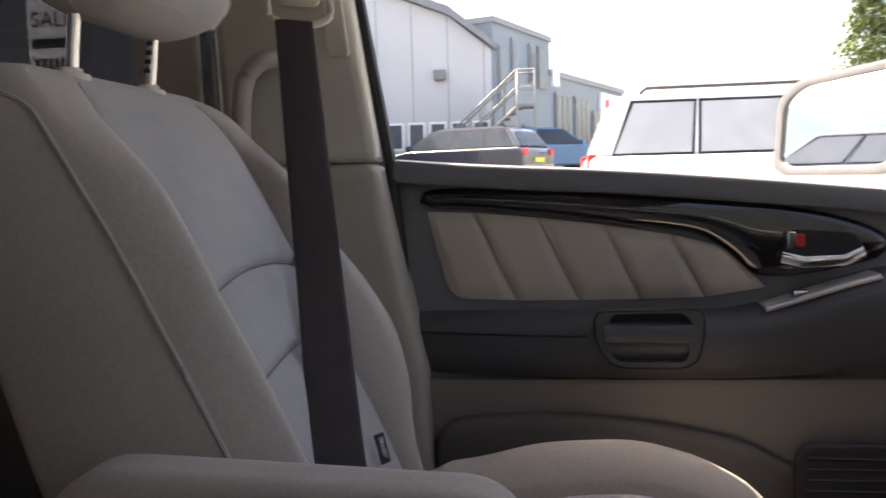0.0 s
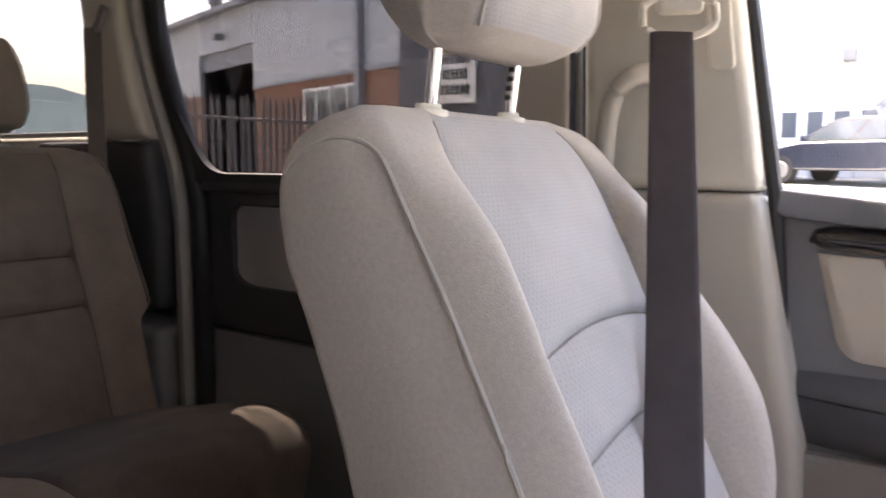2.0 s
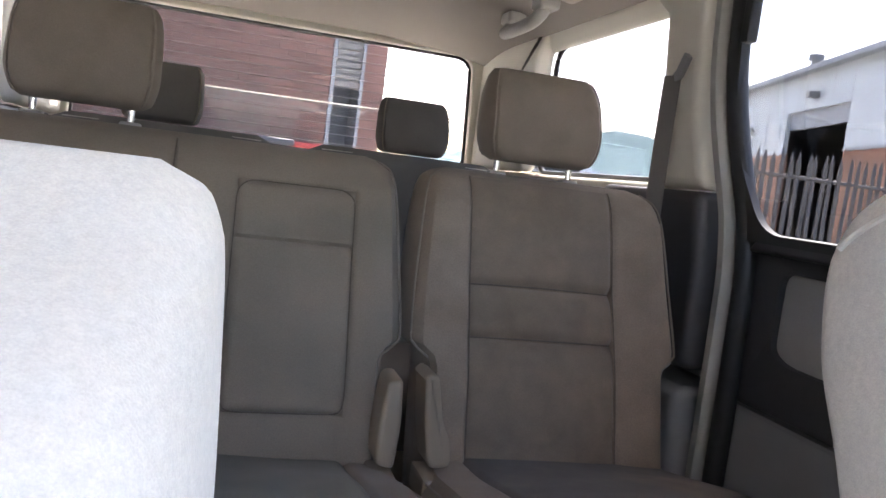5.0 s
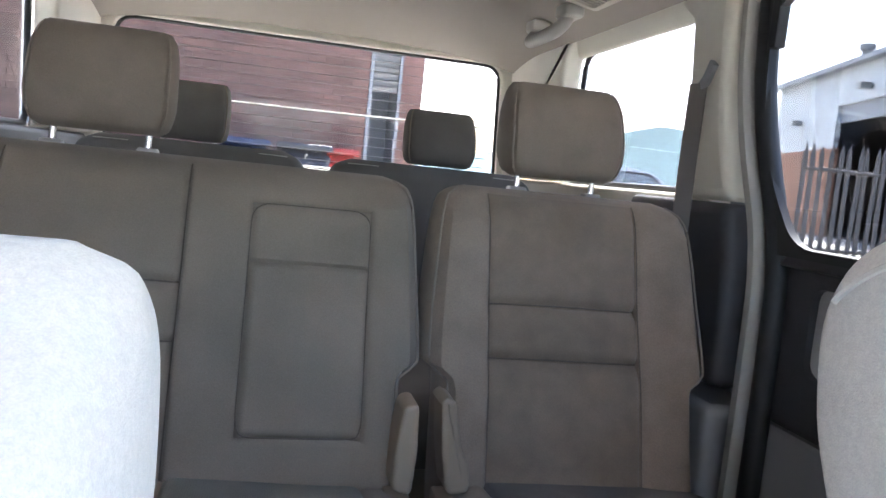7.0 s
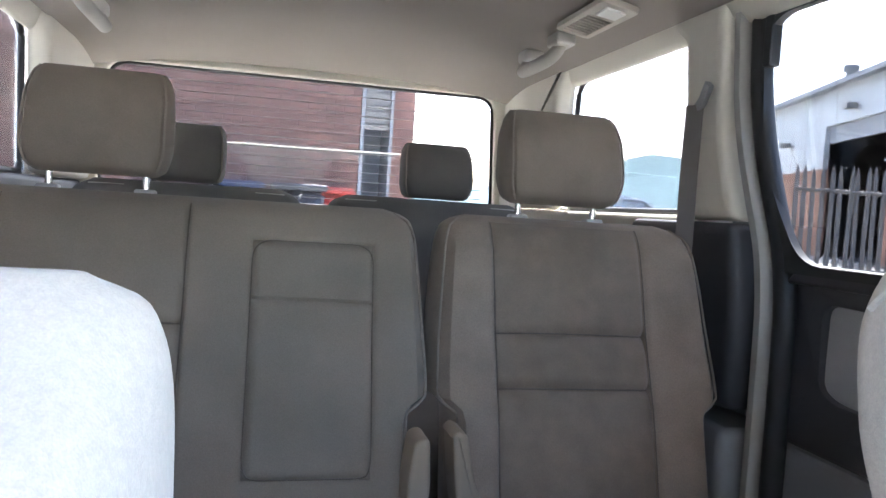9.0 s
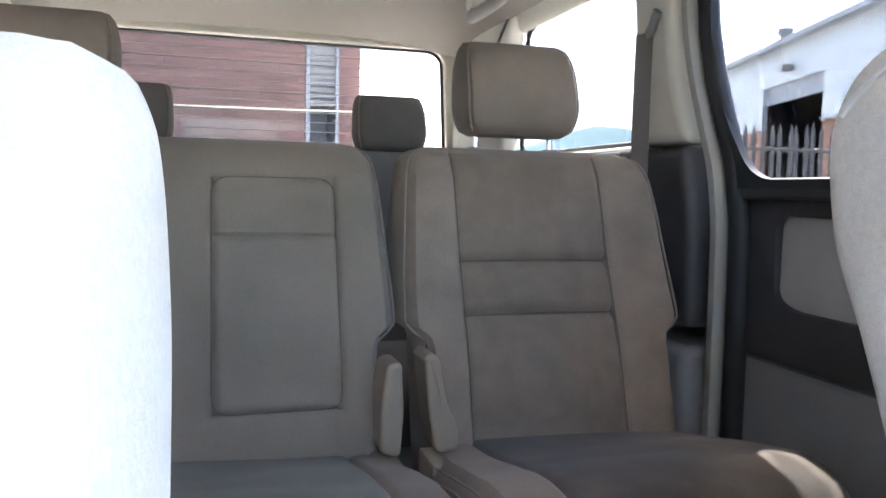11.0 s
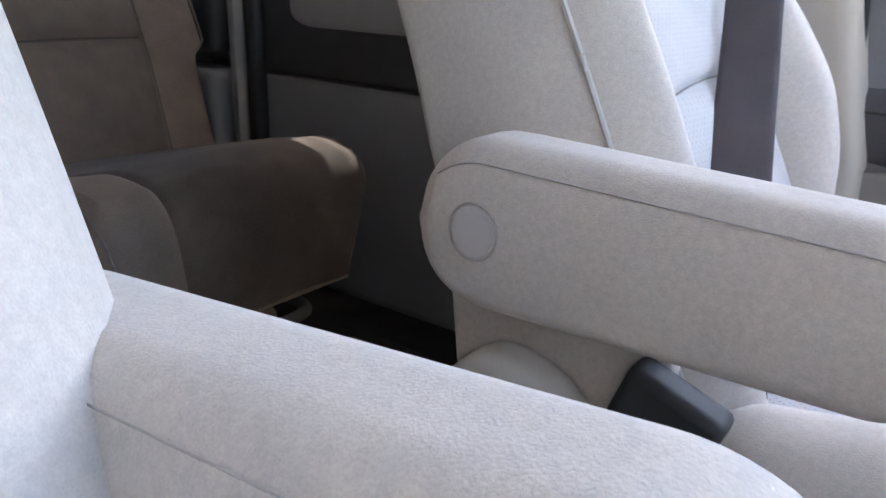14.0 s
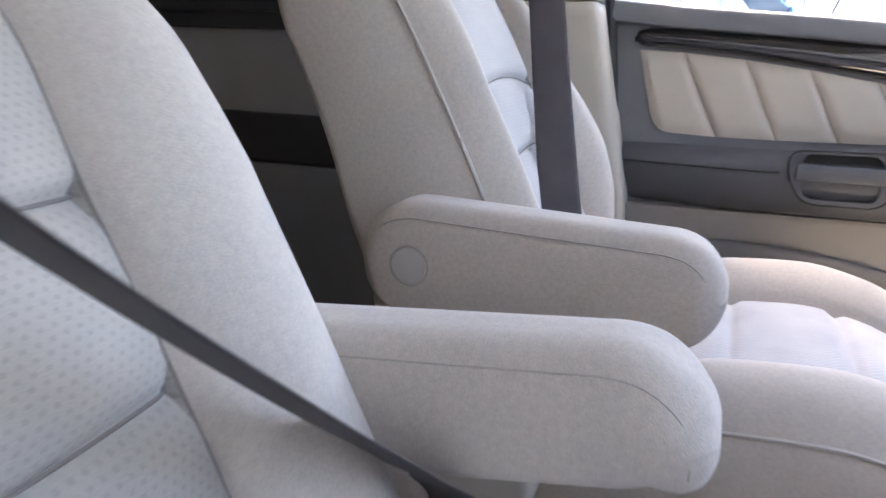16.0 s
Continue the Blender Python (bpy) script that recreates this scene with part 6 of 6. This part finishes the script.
            bmesh.ops.create_cone(w, cap_ends=True, segments=20, radius1=0.2, radius2=0.17, depth=0.03)
            bmesh.ops.rotate(w, cent=(0, 0, 0), matrix=Matrix.Rotation(radians(90 * s), 3, "Y"), verts=w.verts)
            bmesh.ops.translate(w, vec=(s * (Wd + 0.025), yy, 0.32), verts=w.verts)
            part("rim", w, STEEL, wh)
    part("number_plate", box(-0.26, 0.26, -L - 0.016, -L - 0.004, 0.60, 0.71), mat("yellow_plate", (0.7, 0.55, 0.05), 0.5), c, "yellow plate with dark bars")
    return c


def polar(az, d):
    """A place d metres away, az degrees from the car's nose towards its left."""
    return -math.sin(radians(az)) * d + 0.3, math.cos(radians(az)) * d


car(*polar(95.8, 20.0), 155, PAINTD, "dark blue estate car parked in the yard", 4.6, 1.78, 1.50)
car(*polar(89.0, 25.0), 28, PAINTB, "light blue hatchback parked in the yard", 4.1, 1.75, 1.48, estate=False)
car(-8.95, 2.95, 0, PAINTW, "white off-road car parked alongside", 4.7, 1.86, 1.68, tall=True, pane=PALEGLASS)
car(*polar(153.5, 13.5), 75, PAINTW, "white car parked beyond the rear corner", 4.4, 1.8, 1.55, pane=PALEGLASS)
car(*polar(-152, 7.3), 5, PAINTS, "silver car parked beside the brick wall", 4.3, 1.78, 1.5)


# ---- white warehouse and blue-grey office seen through the front side window
def building(name, label, at):
    b = thing(name, label, "building", at=at)
    return b, Vector(at)


hx = -22.0
HZ = gz(hx)
shed2, o = building("warehouse", "white clad warehouse with a sloping roof edge", (hx, -6.0, HZ))
gab = [(-22.0, HZ - 0.3), (-22.0, 13.0), (-2.44, 5.28), (-1.24, 4.30), (-1.24, HZ - 0.3)]
piece("wall", slab(gab, hx - 10, hx), CLAD, shed2, "white profiled cladding", o, False)
piece("roof_edge", slab([(-22.0, 13.05), (-22.0, 13.3), (-2.40, 5.52), (-1.10, 4.45), (-1.10, 4.28), (-2.44, 5.30)], hx - 10, hx + 0.25), ROOFM, shed2, "grey roof edge", o, False)
for i in range(13):
    y = -13.7 + i * 1.02
    piece("cladding_joint", box(hx - 0.01, hx + 0.006, y - 0.012, y + 0.012, HZ, 4.8 - 0.39 * min(0, y + 1.3)), ROOFM, shed2, "", o, False)
piece("wall_lamp", box(hx, hx + 0.25, -2.86, -2.54, 3.50, 3.78, 0.03), STEEL, shed2, "grey bulkhead lamp", o)
for i in range(5):
    y = -4.3 + i * 0.62
    wn_ = piece("window", box(hx - 0.02, hx + 0.03, y, y + 0.5, 1.55, 2.35, 0.01), WHITEP, shed2, "white framed window", o)
    piece("pane", box(hx + 0.02, hx + 0.04, y + 0.06, y + 0.44, 1.62, 2.28), CARGLASS, wn_, "", o, False)

# the office front runs away from the road: local x along it
office = thing("office_building", "blue-grey two storey office with a low wing", "building", at=(hx, -1.2, HZ))
off_turn = math.atan2(0.375, -0.927)
office.rotation_euler = (0, 0, off_turn)


def op(name, bm, material, parent, label="", smooth=False):
    return finish(bm, name, material, parent, label, smooth=smooth)


top1, top2 = 5.06 - HZ, 4.0 - HZ
op("wall", box(0, 4.33, 0.0, 6, -0.3, top1), BLUEGREY, office, "blue-grey cladding")
op("parapet", box(-0.06, 4.40, -0.08, 6, top1, top1 + 0.16), ROOFM, office)
op("low_wall", box(4.34, 12.8, 0.05, 6, -0.3, top2), BLUEGREY, office, "single storey wing")
op("low_parapet", box(4.34, 12.9, -0.04, 6, top2, top2 + 0.2), ROOFM, office)
op("sign_panel", box(9.6, 12.7, -0.06, 0.05, top2 - 1.2, top2 - 0.15), WHITEP, office, "white fascia sign panel")
op("sign_mark", box(10.1, 10.6, -0.07, -0.06, top2 - 0.9, top2 - 0.4), RED, office, "small red mark")
for x0, x1, z0, z1 in ((0.25, 0.75, 2.2, 3.9), (1.2, 1.65, 3.0, 4.2), (2.5, 3.0, 3.0, 4.2), (3.2, 4.0, 2.9, 4.2), (0.4, 1.4, 0.6, 1.7), (2.0, 3.8, 0.6, 1.7)):
    w = op("window", box(x0, x1, -0.06, 0.0, z0, z1), ROOFM, office, "grey framed window")
    op("pane", box(x0 + 0.06, x1 - 0.06, -0.075, -0.06, z0 + 0.06, z1 - 0.06), CARGLASS, w)
op("open_casement", box(3.3, 3.9, -0.5, -0.46, 2.95, 4.1), PAINTS, office, "open window casement")
for x0, x1, z0, z1 in ((4.8, 6.3, 0.3, 2.9), (6.7, 8.3, 0.3, 2.9), (8.7, 11.5, 0.3, 2.5)):
    w = op("window", box(x0, x1, -0.03, 0.05, z0, z1), ROOFM, office, "tall grey framed window")
    n3 = 3
    for q in range(n3):
        op("pane", box(x0 + 0.08 + q * (x1 - x0) / n3, x0 + (q + 1) * (x1 - x0) / n3 - 0.04, -0.045, -0.03, z0 + 0.08, z1 - 0.08), CARGLASS, w)
stair, o = building("outside_stairs", "galvanised steel outside stairs with handrails", (hx + 0.9, -1.0, HZ))
stair["category"] = "stairs"
sx0, sx1 = hx + 0.5, hx + 1.3
for i in range(11):
    y, z = -2.15 + i * 0.155, 1.20 + i * 0.135
    piece("tread", box(sx0, sx1, y, y + 0.2, z, z + 0.035), STEEL, stair, "", o, False)
for xx in (sx0, sx1):
    piece("stringer", tube([(xx, -2.25, 1.1), (xx, -0.50, 2.60)], 0.045, 6), STEEL, stair, "", o)
    piece("handrail", tube([(xx, -2.2, 2.05), (xx, -0.52, 3.55), (xx, -0.05, 3.55)], 0.028, 6), STEEL, stair, "pale handrail", o)
    piece("mid_rail", tube([(xx, -2.2, 1.6), (xx, -0.52, 3.1), (xx, -0.05, 3.1)], 0.02, 6), STEEL, stair, "", o)
    for i in range(6):
        y = -2.15 + i * 0.32
        z = 1.2 + (y + 2.15) * 0.87
        piece("baluster", tube([(xx, y, z), (xx, y, z + 0.93)], 0.016, 5), STEEL, stair, "", o)
piece("landing", box(sx0 - 0.1, sx1 + 0.05, -0.52, -0.02, 2.58, 2.66), STEEL, stair, "", o, False)
for yy in (-0.5, -0.05):
    piece("post", tube([(sx1, yy, HZ), (sx1, yy, 3.55)], 0.035, 6), STEEL, stair, "", o)

# ---- clad shed with brick base, seen through the sliding door
A, Bv = Vector((-15.73, -19.25, 0)), Vector((-14.62, -15.71, 0))
along = (Bv - A).normalized()
outw = Vector((along.y, -along.x, 0))
if outw.x < 0:
    outw = -outw
base = A
turn = math.atan2(along.y, along.x)
shed = thing("industrial_shed", "pale clad industrial shed with brick base and open roller door", "building", at=(A.x, A.y, gz(A.x)))
shed.rotation_euler = (0, 0, turn)
Z0 = gz(A.x)


def sp(name, bm, material, parent, label="", smooth=False):
    # built with x along the wall, y away from the car (positive: into the shed), z from the ground
    return finish(bm, name, material, parent, label, smooth=smooth)


inward = 1.0 if Vector((-math.sin(turn), math.cos(turn), 0)).dot(outw) < 0 else -1.0
Y = lambda a, b: (min(inward * a, inward * b), max(inward * a, inward * b))
EAVE, DOOR_H, BRICK_H = 5.25 - Z0, 4.19 - Z0, 2.95 - Z0
S0, S1 = -6.3, 10.4
D0, D1 = -1.05, 2.85
wall_o = [(S0, BRICK_H), (S0, EAVE), (S1, EAVE), (S1, BRICK_H), (D1, BRICK_H), (D1, DOOR_H), (D0, DOOR_H), (D0, BRICK_H)]
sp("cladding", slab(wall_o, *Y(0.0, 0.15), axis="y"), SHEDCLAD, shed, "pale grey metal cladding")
sp("brick_base", box(S0, D0, *Y(0.02, 0.2), 0, BRICK_H), BRICKO, shed, "orange brick base")
sp("brick_base", box(D1, S1, *Y(0.02, 0.2), 0, BRICK_H), BRICKO, shed, "orange brick base")
sp("drip_strip", box(D1, S1, *Y(-0.04, 0.0), BRICK_H - 0.05, BRICK_H + 0.03), ROOFM, shed)
# The unlit inside is painted: near-black back, ends, floor and ceiling.
sp("interior", box(S0, S1, *Y(5.0, 5.2), 0, EAVE), DARKIN, shed, "inside painted near-black as unlit")
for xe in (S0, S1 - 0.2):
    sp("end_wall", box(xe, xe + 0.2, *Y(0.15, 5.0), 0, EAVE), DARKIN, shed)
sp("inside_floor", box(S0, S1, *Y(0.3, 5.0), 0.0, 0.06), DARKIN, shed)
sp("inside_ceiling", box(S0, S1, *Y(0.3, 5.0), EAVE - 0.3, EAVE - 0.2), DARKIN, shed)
sp("roller_door", box(D0, D1, *Y(0.12, 0.25), DOOR_H - 0.5, DOOR_H), ROOFM, shed, "rolled up shutter box")
sp("roof", slab([(inward * -0.35, EAVE - 0.06), (inward * -0.35, EAVE + 0.08), (inward * 8.0, EAVE + 1.1), (inward * 8.0, EAVE + 0.95)], S0 - 0.3, S1 + 0.3), ROOFM, shed, "grey metal roof with gutter")
for i in range(16):
    x = S0 + 0.5 + i * 1.08
    if D0 - 0.1 < x < D1 + 0.1:
        sp("joint", box(x - 0.01, x + 0.01, *Y(-0.006, 0.0), DOOR_H, EAVE), ROOFM, shed)
    else:
        sp("joint", box(x - 0.01, x + 0.01, *Y(-0.006, 0.0), BRICK_H, EAVE), ROOFM, shed)
for z in (3.4, 3.95):
    sp("joint", box(S0, D0, *Y(-0.006, 0.0), z - 0.008, z + 0.008), ROOFM, shed)
    sp("joint", box(D1 + 0.01, S1, *Y(-0.006, 0.0), z - 0.008, z + 0.008), ROOFM, shed)
sp("downpipe", box(8.3, 8.48, *Y(-0.16, 0.0), 0, EAVE), ROOFM, shed, "grey downpipe")
sp("flood_lamp", box(0.8, 1.1, *Y(-0.35, -0.05), DOOR_H + 0.25, DOOR_H + 0.42), STEEL, shed, "flood lamp over the door")
sp("flood_lamp", box(-4.0, -3.7, *Y(-0.35, -0.05), DOOR_H - 0.4, DOOR_H - 0.25), STEEL, shed)
sp("flue", tube([(-4.5, inward * 2.0, EAVE), (-4.5, inward * 2.0, EAVE + 1.3)], 0.16, 12), STEEL, shed, "metal flue", True)
sp("flue_cap", tube([(-4.5, inward * 2.0, EAVE + 1.3), (-4.5, inward * 2.0, EAVE + 1.5)], 0.25, 12), STEEL, shed, "", True)
for x in (5.75, 7.15):
    w = sp("window", box(x, x + 1.3, *Y(-0.03, 0.05), BRICK_H - 1.15, BRICK_H - 0.25), WHITEP, shed, "white framed window")
    sp("pane", box(x + 0.08, x + 0.6, *Y(-0.045, -0.03), BRICK_H - 1.07, BRICK_H - 0.33), CARGLASS, w)
    sp("pane", box(x + 0.7, x + 1.22, *Y(-0.045, -0.03), BRICK_H - 1.07, BRICK_H - 0.33), CARGLASS, w)

# palisade fence in front of it
fence = thing("palisade_fence", "grey steel palisade fence with pointed pales", "fence", at=(-9.5, -11.0, gz(-9.5)))
f0, f1 = Vector((-6.9, -9.3, 0)), Vector((-11.8, -9.7, 0))
fd = (f1 - f0)
fl = fd.length
fd.normalize()
fo = Vector((fence.location.x, fence.location.y, 0))
pale = bmesh.new()
prof = [(-0.035, 0.02), (-0.035, 1.85), (0, 2.0), (0.035, 1.85), (0.035, 0.02)]
pale = slab([(p[0], p[1]) for p in prof], -0.01, 0.01, axis="y")
pale_me = bpy.data.meshes.new("pale")
pale.to_mesh(pale_me)
pale.free()
pale_me.materials.append(FENCE)
for i in range(int(fl / 0.155)):
    p = f0 + fd * (i * 0.155)
    ob = new("pale", pale_me)
    ob.parent = fence
    ob.location = (p.x - fo.x, p.y - fo.y, gz(p.x) - gz(-9.5) + random.uniform(-0.02, 0.02))
    ob.rotation_euler = (0, random.uniform(-0.02, 0.02), math.atan2(fd.y, fd.x))
for z in (0.45, 1.55):
    a, b2 = f0 - fo, f1 - fo
    finish(tube([(a.x, a.y, z), (b2.x, b2.y, z + 0.05)], 0.03, 6), "rail", FENCE, fence)

# ---- sale board on a dark post, close outside the B pillar
board = thing("sale_board", "white sale board with black lettering on a dark gatepost", "sign", at=(-5.2, -3.5, gz(-5.2)))
BZ = board.location.z
part("post", box(-0.32, -0.03, -0.62, 0.60, 0, 3.6, 0.02), DARKGREY, board, "wide dark grey gatepost")
part("bracket", box(-0.03, -0.01, -0.10, 0.10, 1.45 - BZ, 2.6 - BZ), STEEL, board)


def flat_text(name, word, size, y, z, x, parent):
    cu_ = bpy.data.curves.new(name, "FONT")
    cu_.body = word
    cu_.size = size
    cu_.align_x = "CENTER"
    cu_.extrude = 0.001
    ob = new(name, cu_)
    dg = bpy.context.evaluated_depsgraph_get()
    me = bpy.data.meshes.new_from_object(ob.evaluated_get(dg))
    bpy.data.objects.remove(ob)
    me.materials.clear()
    me.materials.append(INK)
    o2 = new(name, me)
    o2.parent = parent
    o2.location = (x, y, z)
    o2.rotation_euler = (radians(90), 0, radians(90))
    return o2


panel = part("panel", box(-0.01, 0.01, -0.20, 0.19, 1.41 - BZ, 2.62 - BZ, 0.004), WHITEP, board, "white printed panel")
flat_text("sale_lettering", "SALE", 0.16, 0.0, 2.04 - BZ, 0.0112, panel)
part("arrow_bar", box(0.010, 0.0125, -0.17, 0.13, 1.885 - BZ, 1.955 - BZ), INK, panel, "black arrow bar")
part("arrow_head", slab([(0.10, 1.86 - BZ), (0.10, 1.98 - BZ), (0.175, 1.92 - BZ)], 0.010, 0.0125), INK, panel)
for k, (w2, zz) in enumerate(((0.15, 1.77), (0.13, 1.645), (0.15, 1.52))):
    for q in range(6):
        y0 = -w2 + q * w2 / 3
        part("print_bar", box(0.010, 0.0115, y0, y0 + w2 / 3 - 0.012, zz - 0.04 - BZ, zz + 0.04 - BZ), INK, panel)

# tree, hill and far backdrop
rng = random.Random(5)
tx, ty = polar(68.5, 34)
tree = thing("tree", "tall green conifer behind the parked cars", "tree", at=(tx, ty, gz(tx)))
part("trunk", tube([(0, 0, 0), (0.1, 0, 3), (0, 0.1, 7.5)], [0.25, 0.18, 0.05], 8), BARK, tree)
bm = bmesh.new()
for i in range(7000):
    z = 1.6 + 6.6 * rng.random() ** 0.8
    rad = (1.0 - (z - 1.6) / 7.0) * 2.1 * (0.45 + 0.55 * abs(math.sin(z * 3.1 + rng.random())))
    a = rng.uniform(0, 6.283)
    q = rad * rng.random() ** 0.4
    p = Vector((math.cos(a) * q, math.sin(a) * q, z - q * 0.25))
    d = Vector((rng.uniform(-1, 1), rng.uniform(-1, 1), rng.uniform(-0.6, 0.8))).normalized() * rng.uniform(0.10, 0.22)
    e = d.cross(Vector((rng.uniform(-1, 1), rng.uniform(-1, 1), 1))).normalized() * 0.045
    bm.faces.new([bm.verts.new(p - e), bm.verts.new(p + d * 0.5 - e * 1.6), bm.verts.new(p + d), bm.verts.new(p + d * 0.5 + e * 1.6)])
part("crown", bm, LEAF, tree)
bm = bmesh.new()
top, bot = [], []
for i in range(61):
    az = 60 + i * 2.2
    x, y = polar(az, 260)
    h = 6 + 17 * math.exp(-((az - 152) / 9) ** 2) + 3 * noise.noise((az * 0.15, 0, 0))
    x2, y2 = polar(az, 420)
    bot.append(bm.verts.new((x, y, 0)))
    top.append(bm.verts.new((x2, y2, h * 1.6)))
for i in range(60):
    bm.faces.new((bot[i], bot[i + 1], top[i + 1], top[i]))
structure(finish(bm, "backdrop", HILL), "hazy wooded hill in the distance", "hill")

# door mirror outside the front window
mir = thing("door_mirror", "white door mirror outside the front window", "door mirror", at=(-0.980, 0.562, 0.935))
mir.rotation_euler = (0, 0, radians(25))
hs = rounded([(-0.138, -0.072), (-0.128, 0.050), (-0.08, 0.080), (0.12, 0.090), (0.138, 0.066), (0.134, -0.068), (0.10, -0.086), (-0.11, -0.086)], 0.06, 6)
part("housing", slab(hs, 0.0, 0.13, 0.03, 4, axis="y"), PAINTW, mir, "white painted housing")
part("bezel", slab([(p[0] * 0.97, p[1] * 0.96) for p in hs], -0.012, 0.004, 0.003, 2, axis="y", holes=[[(p[0] * 0.85, p[1] * 0.80) for p in hs]]), DARKGREY, mir, "dark grey bezel")
part("mirror_glass", slab([(p[0] * 0.86, p[1] * 0.84) for p in hs], -0.006, -0.003, axis="y"), mat("mirror_glass", (0.9, 0.9, 0.9), 0.02, metal=1.0, var=0.01, bump=0.0), mir, "mirror glass")
part("arm", box(0.09, 0.17, 0.02, 0.09, -0.10, -0.05, 0.02), RUBBER, mir)
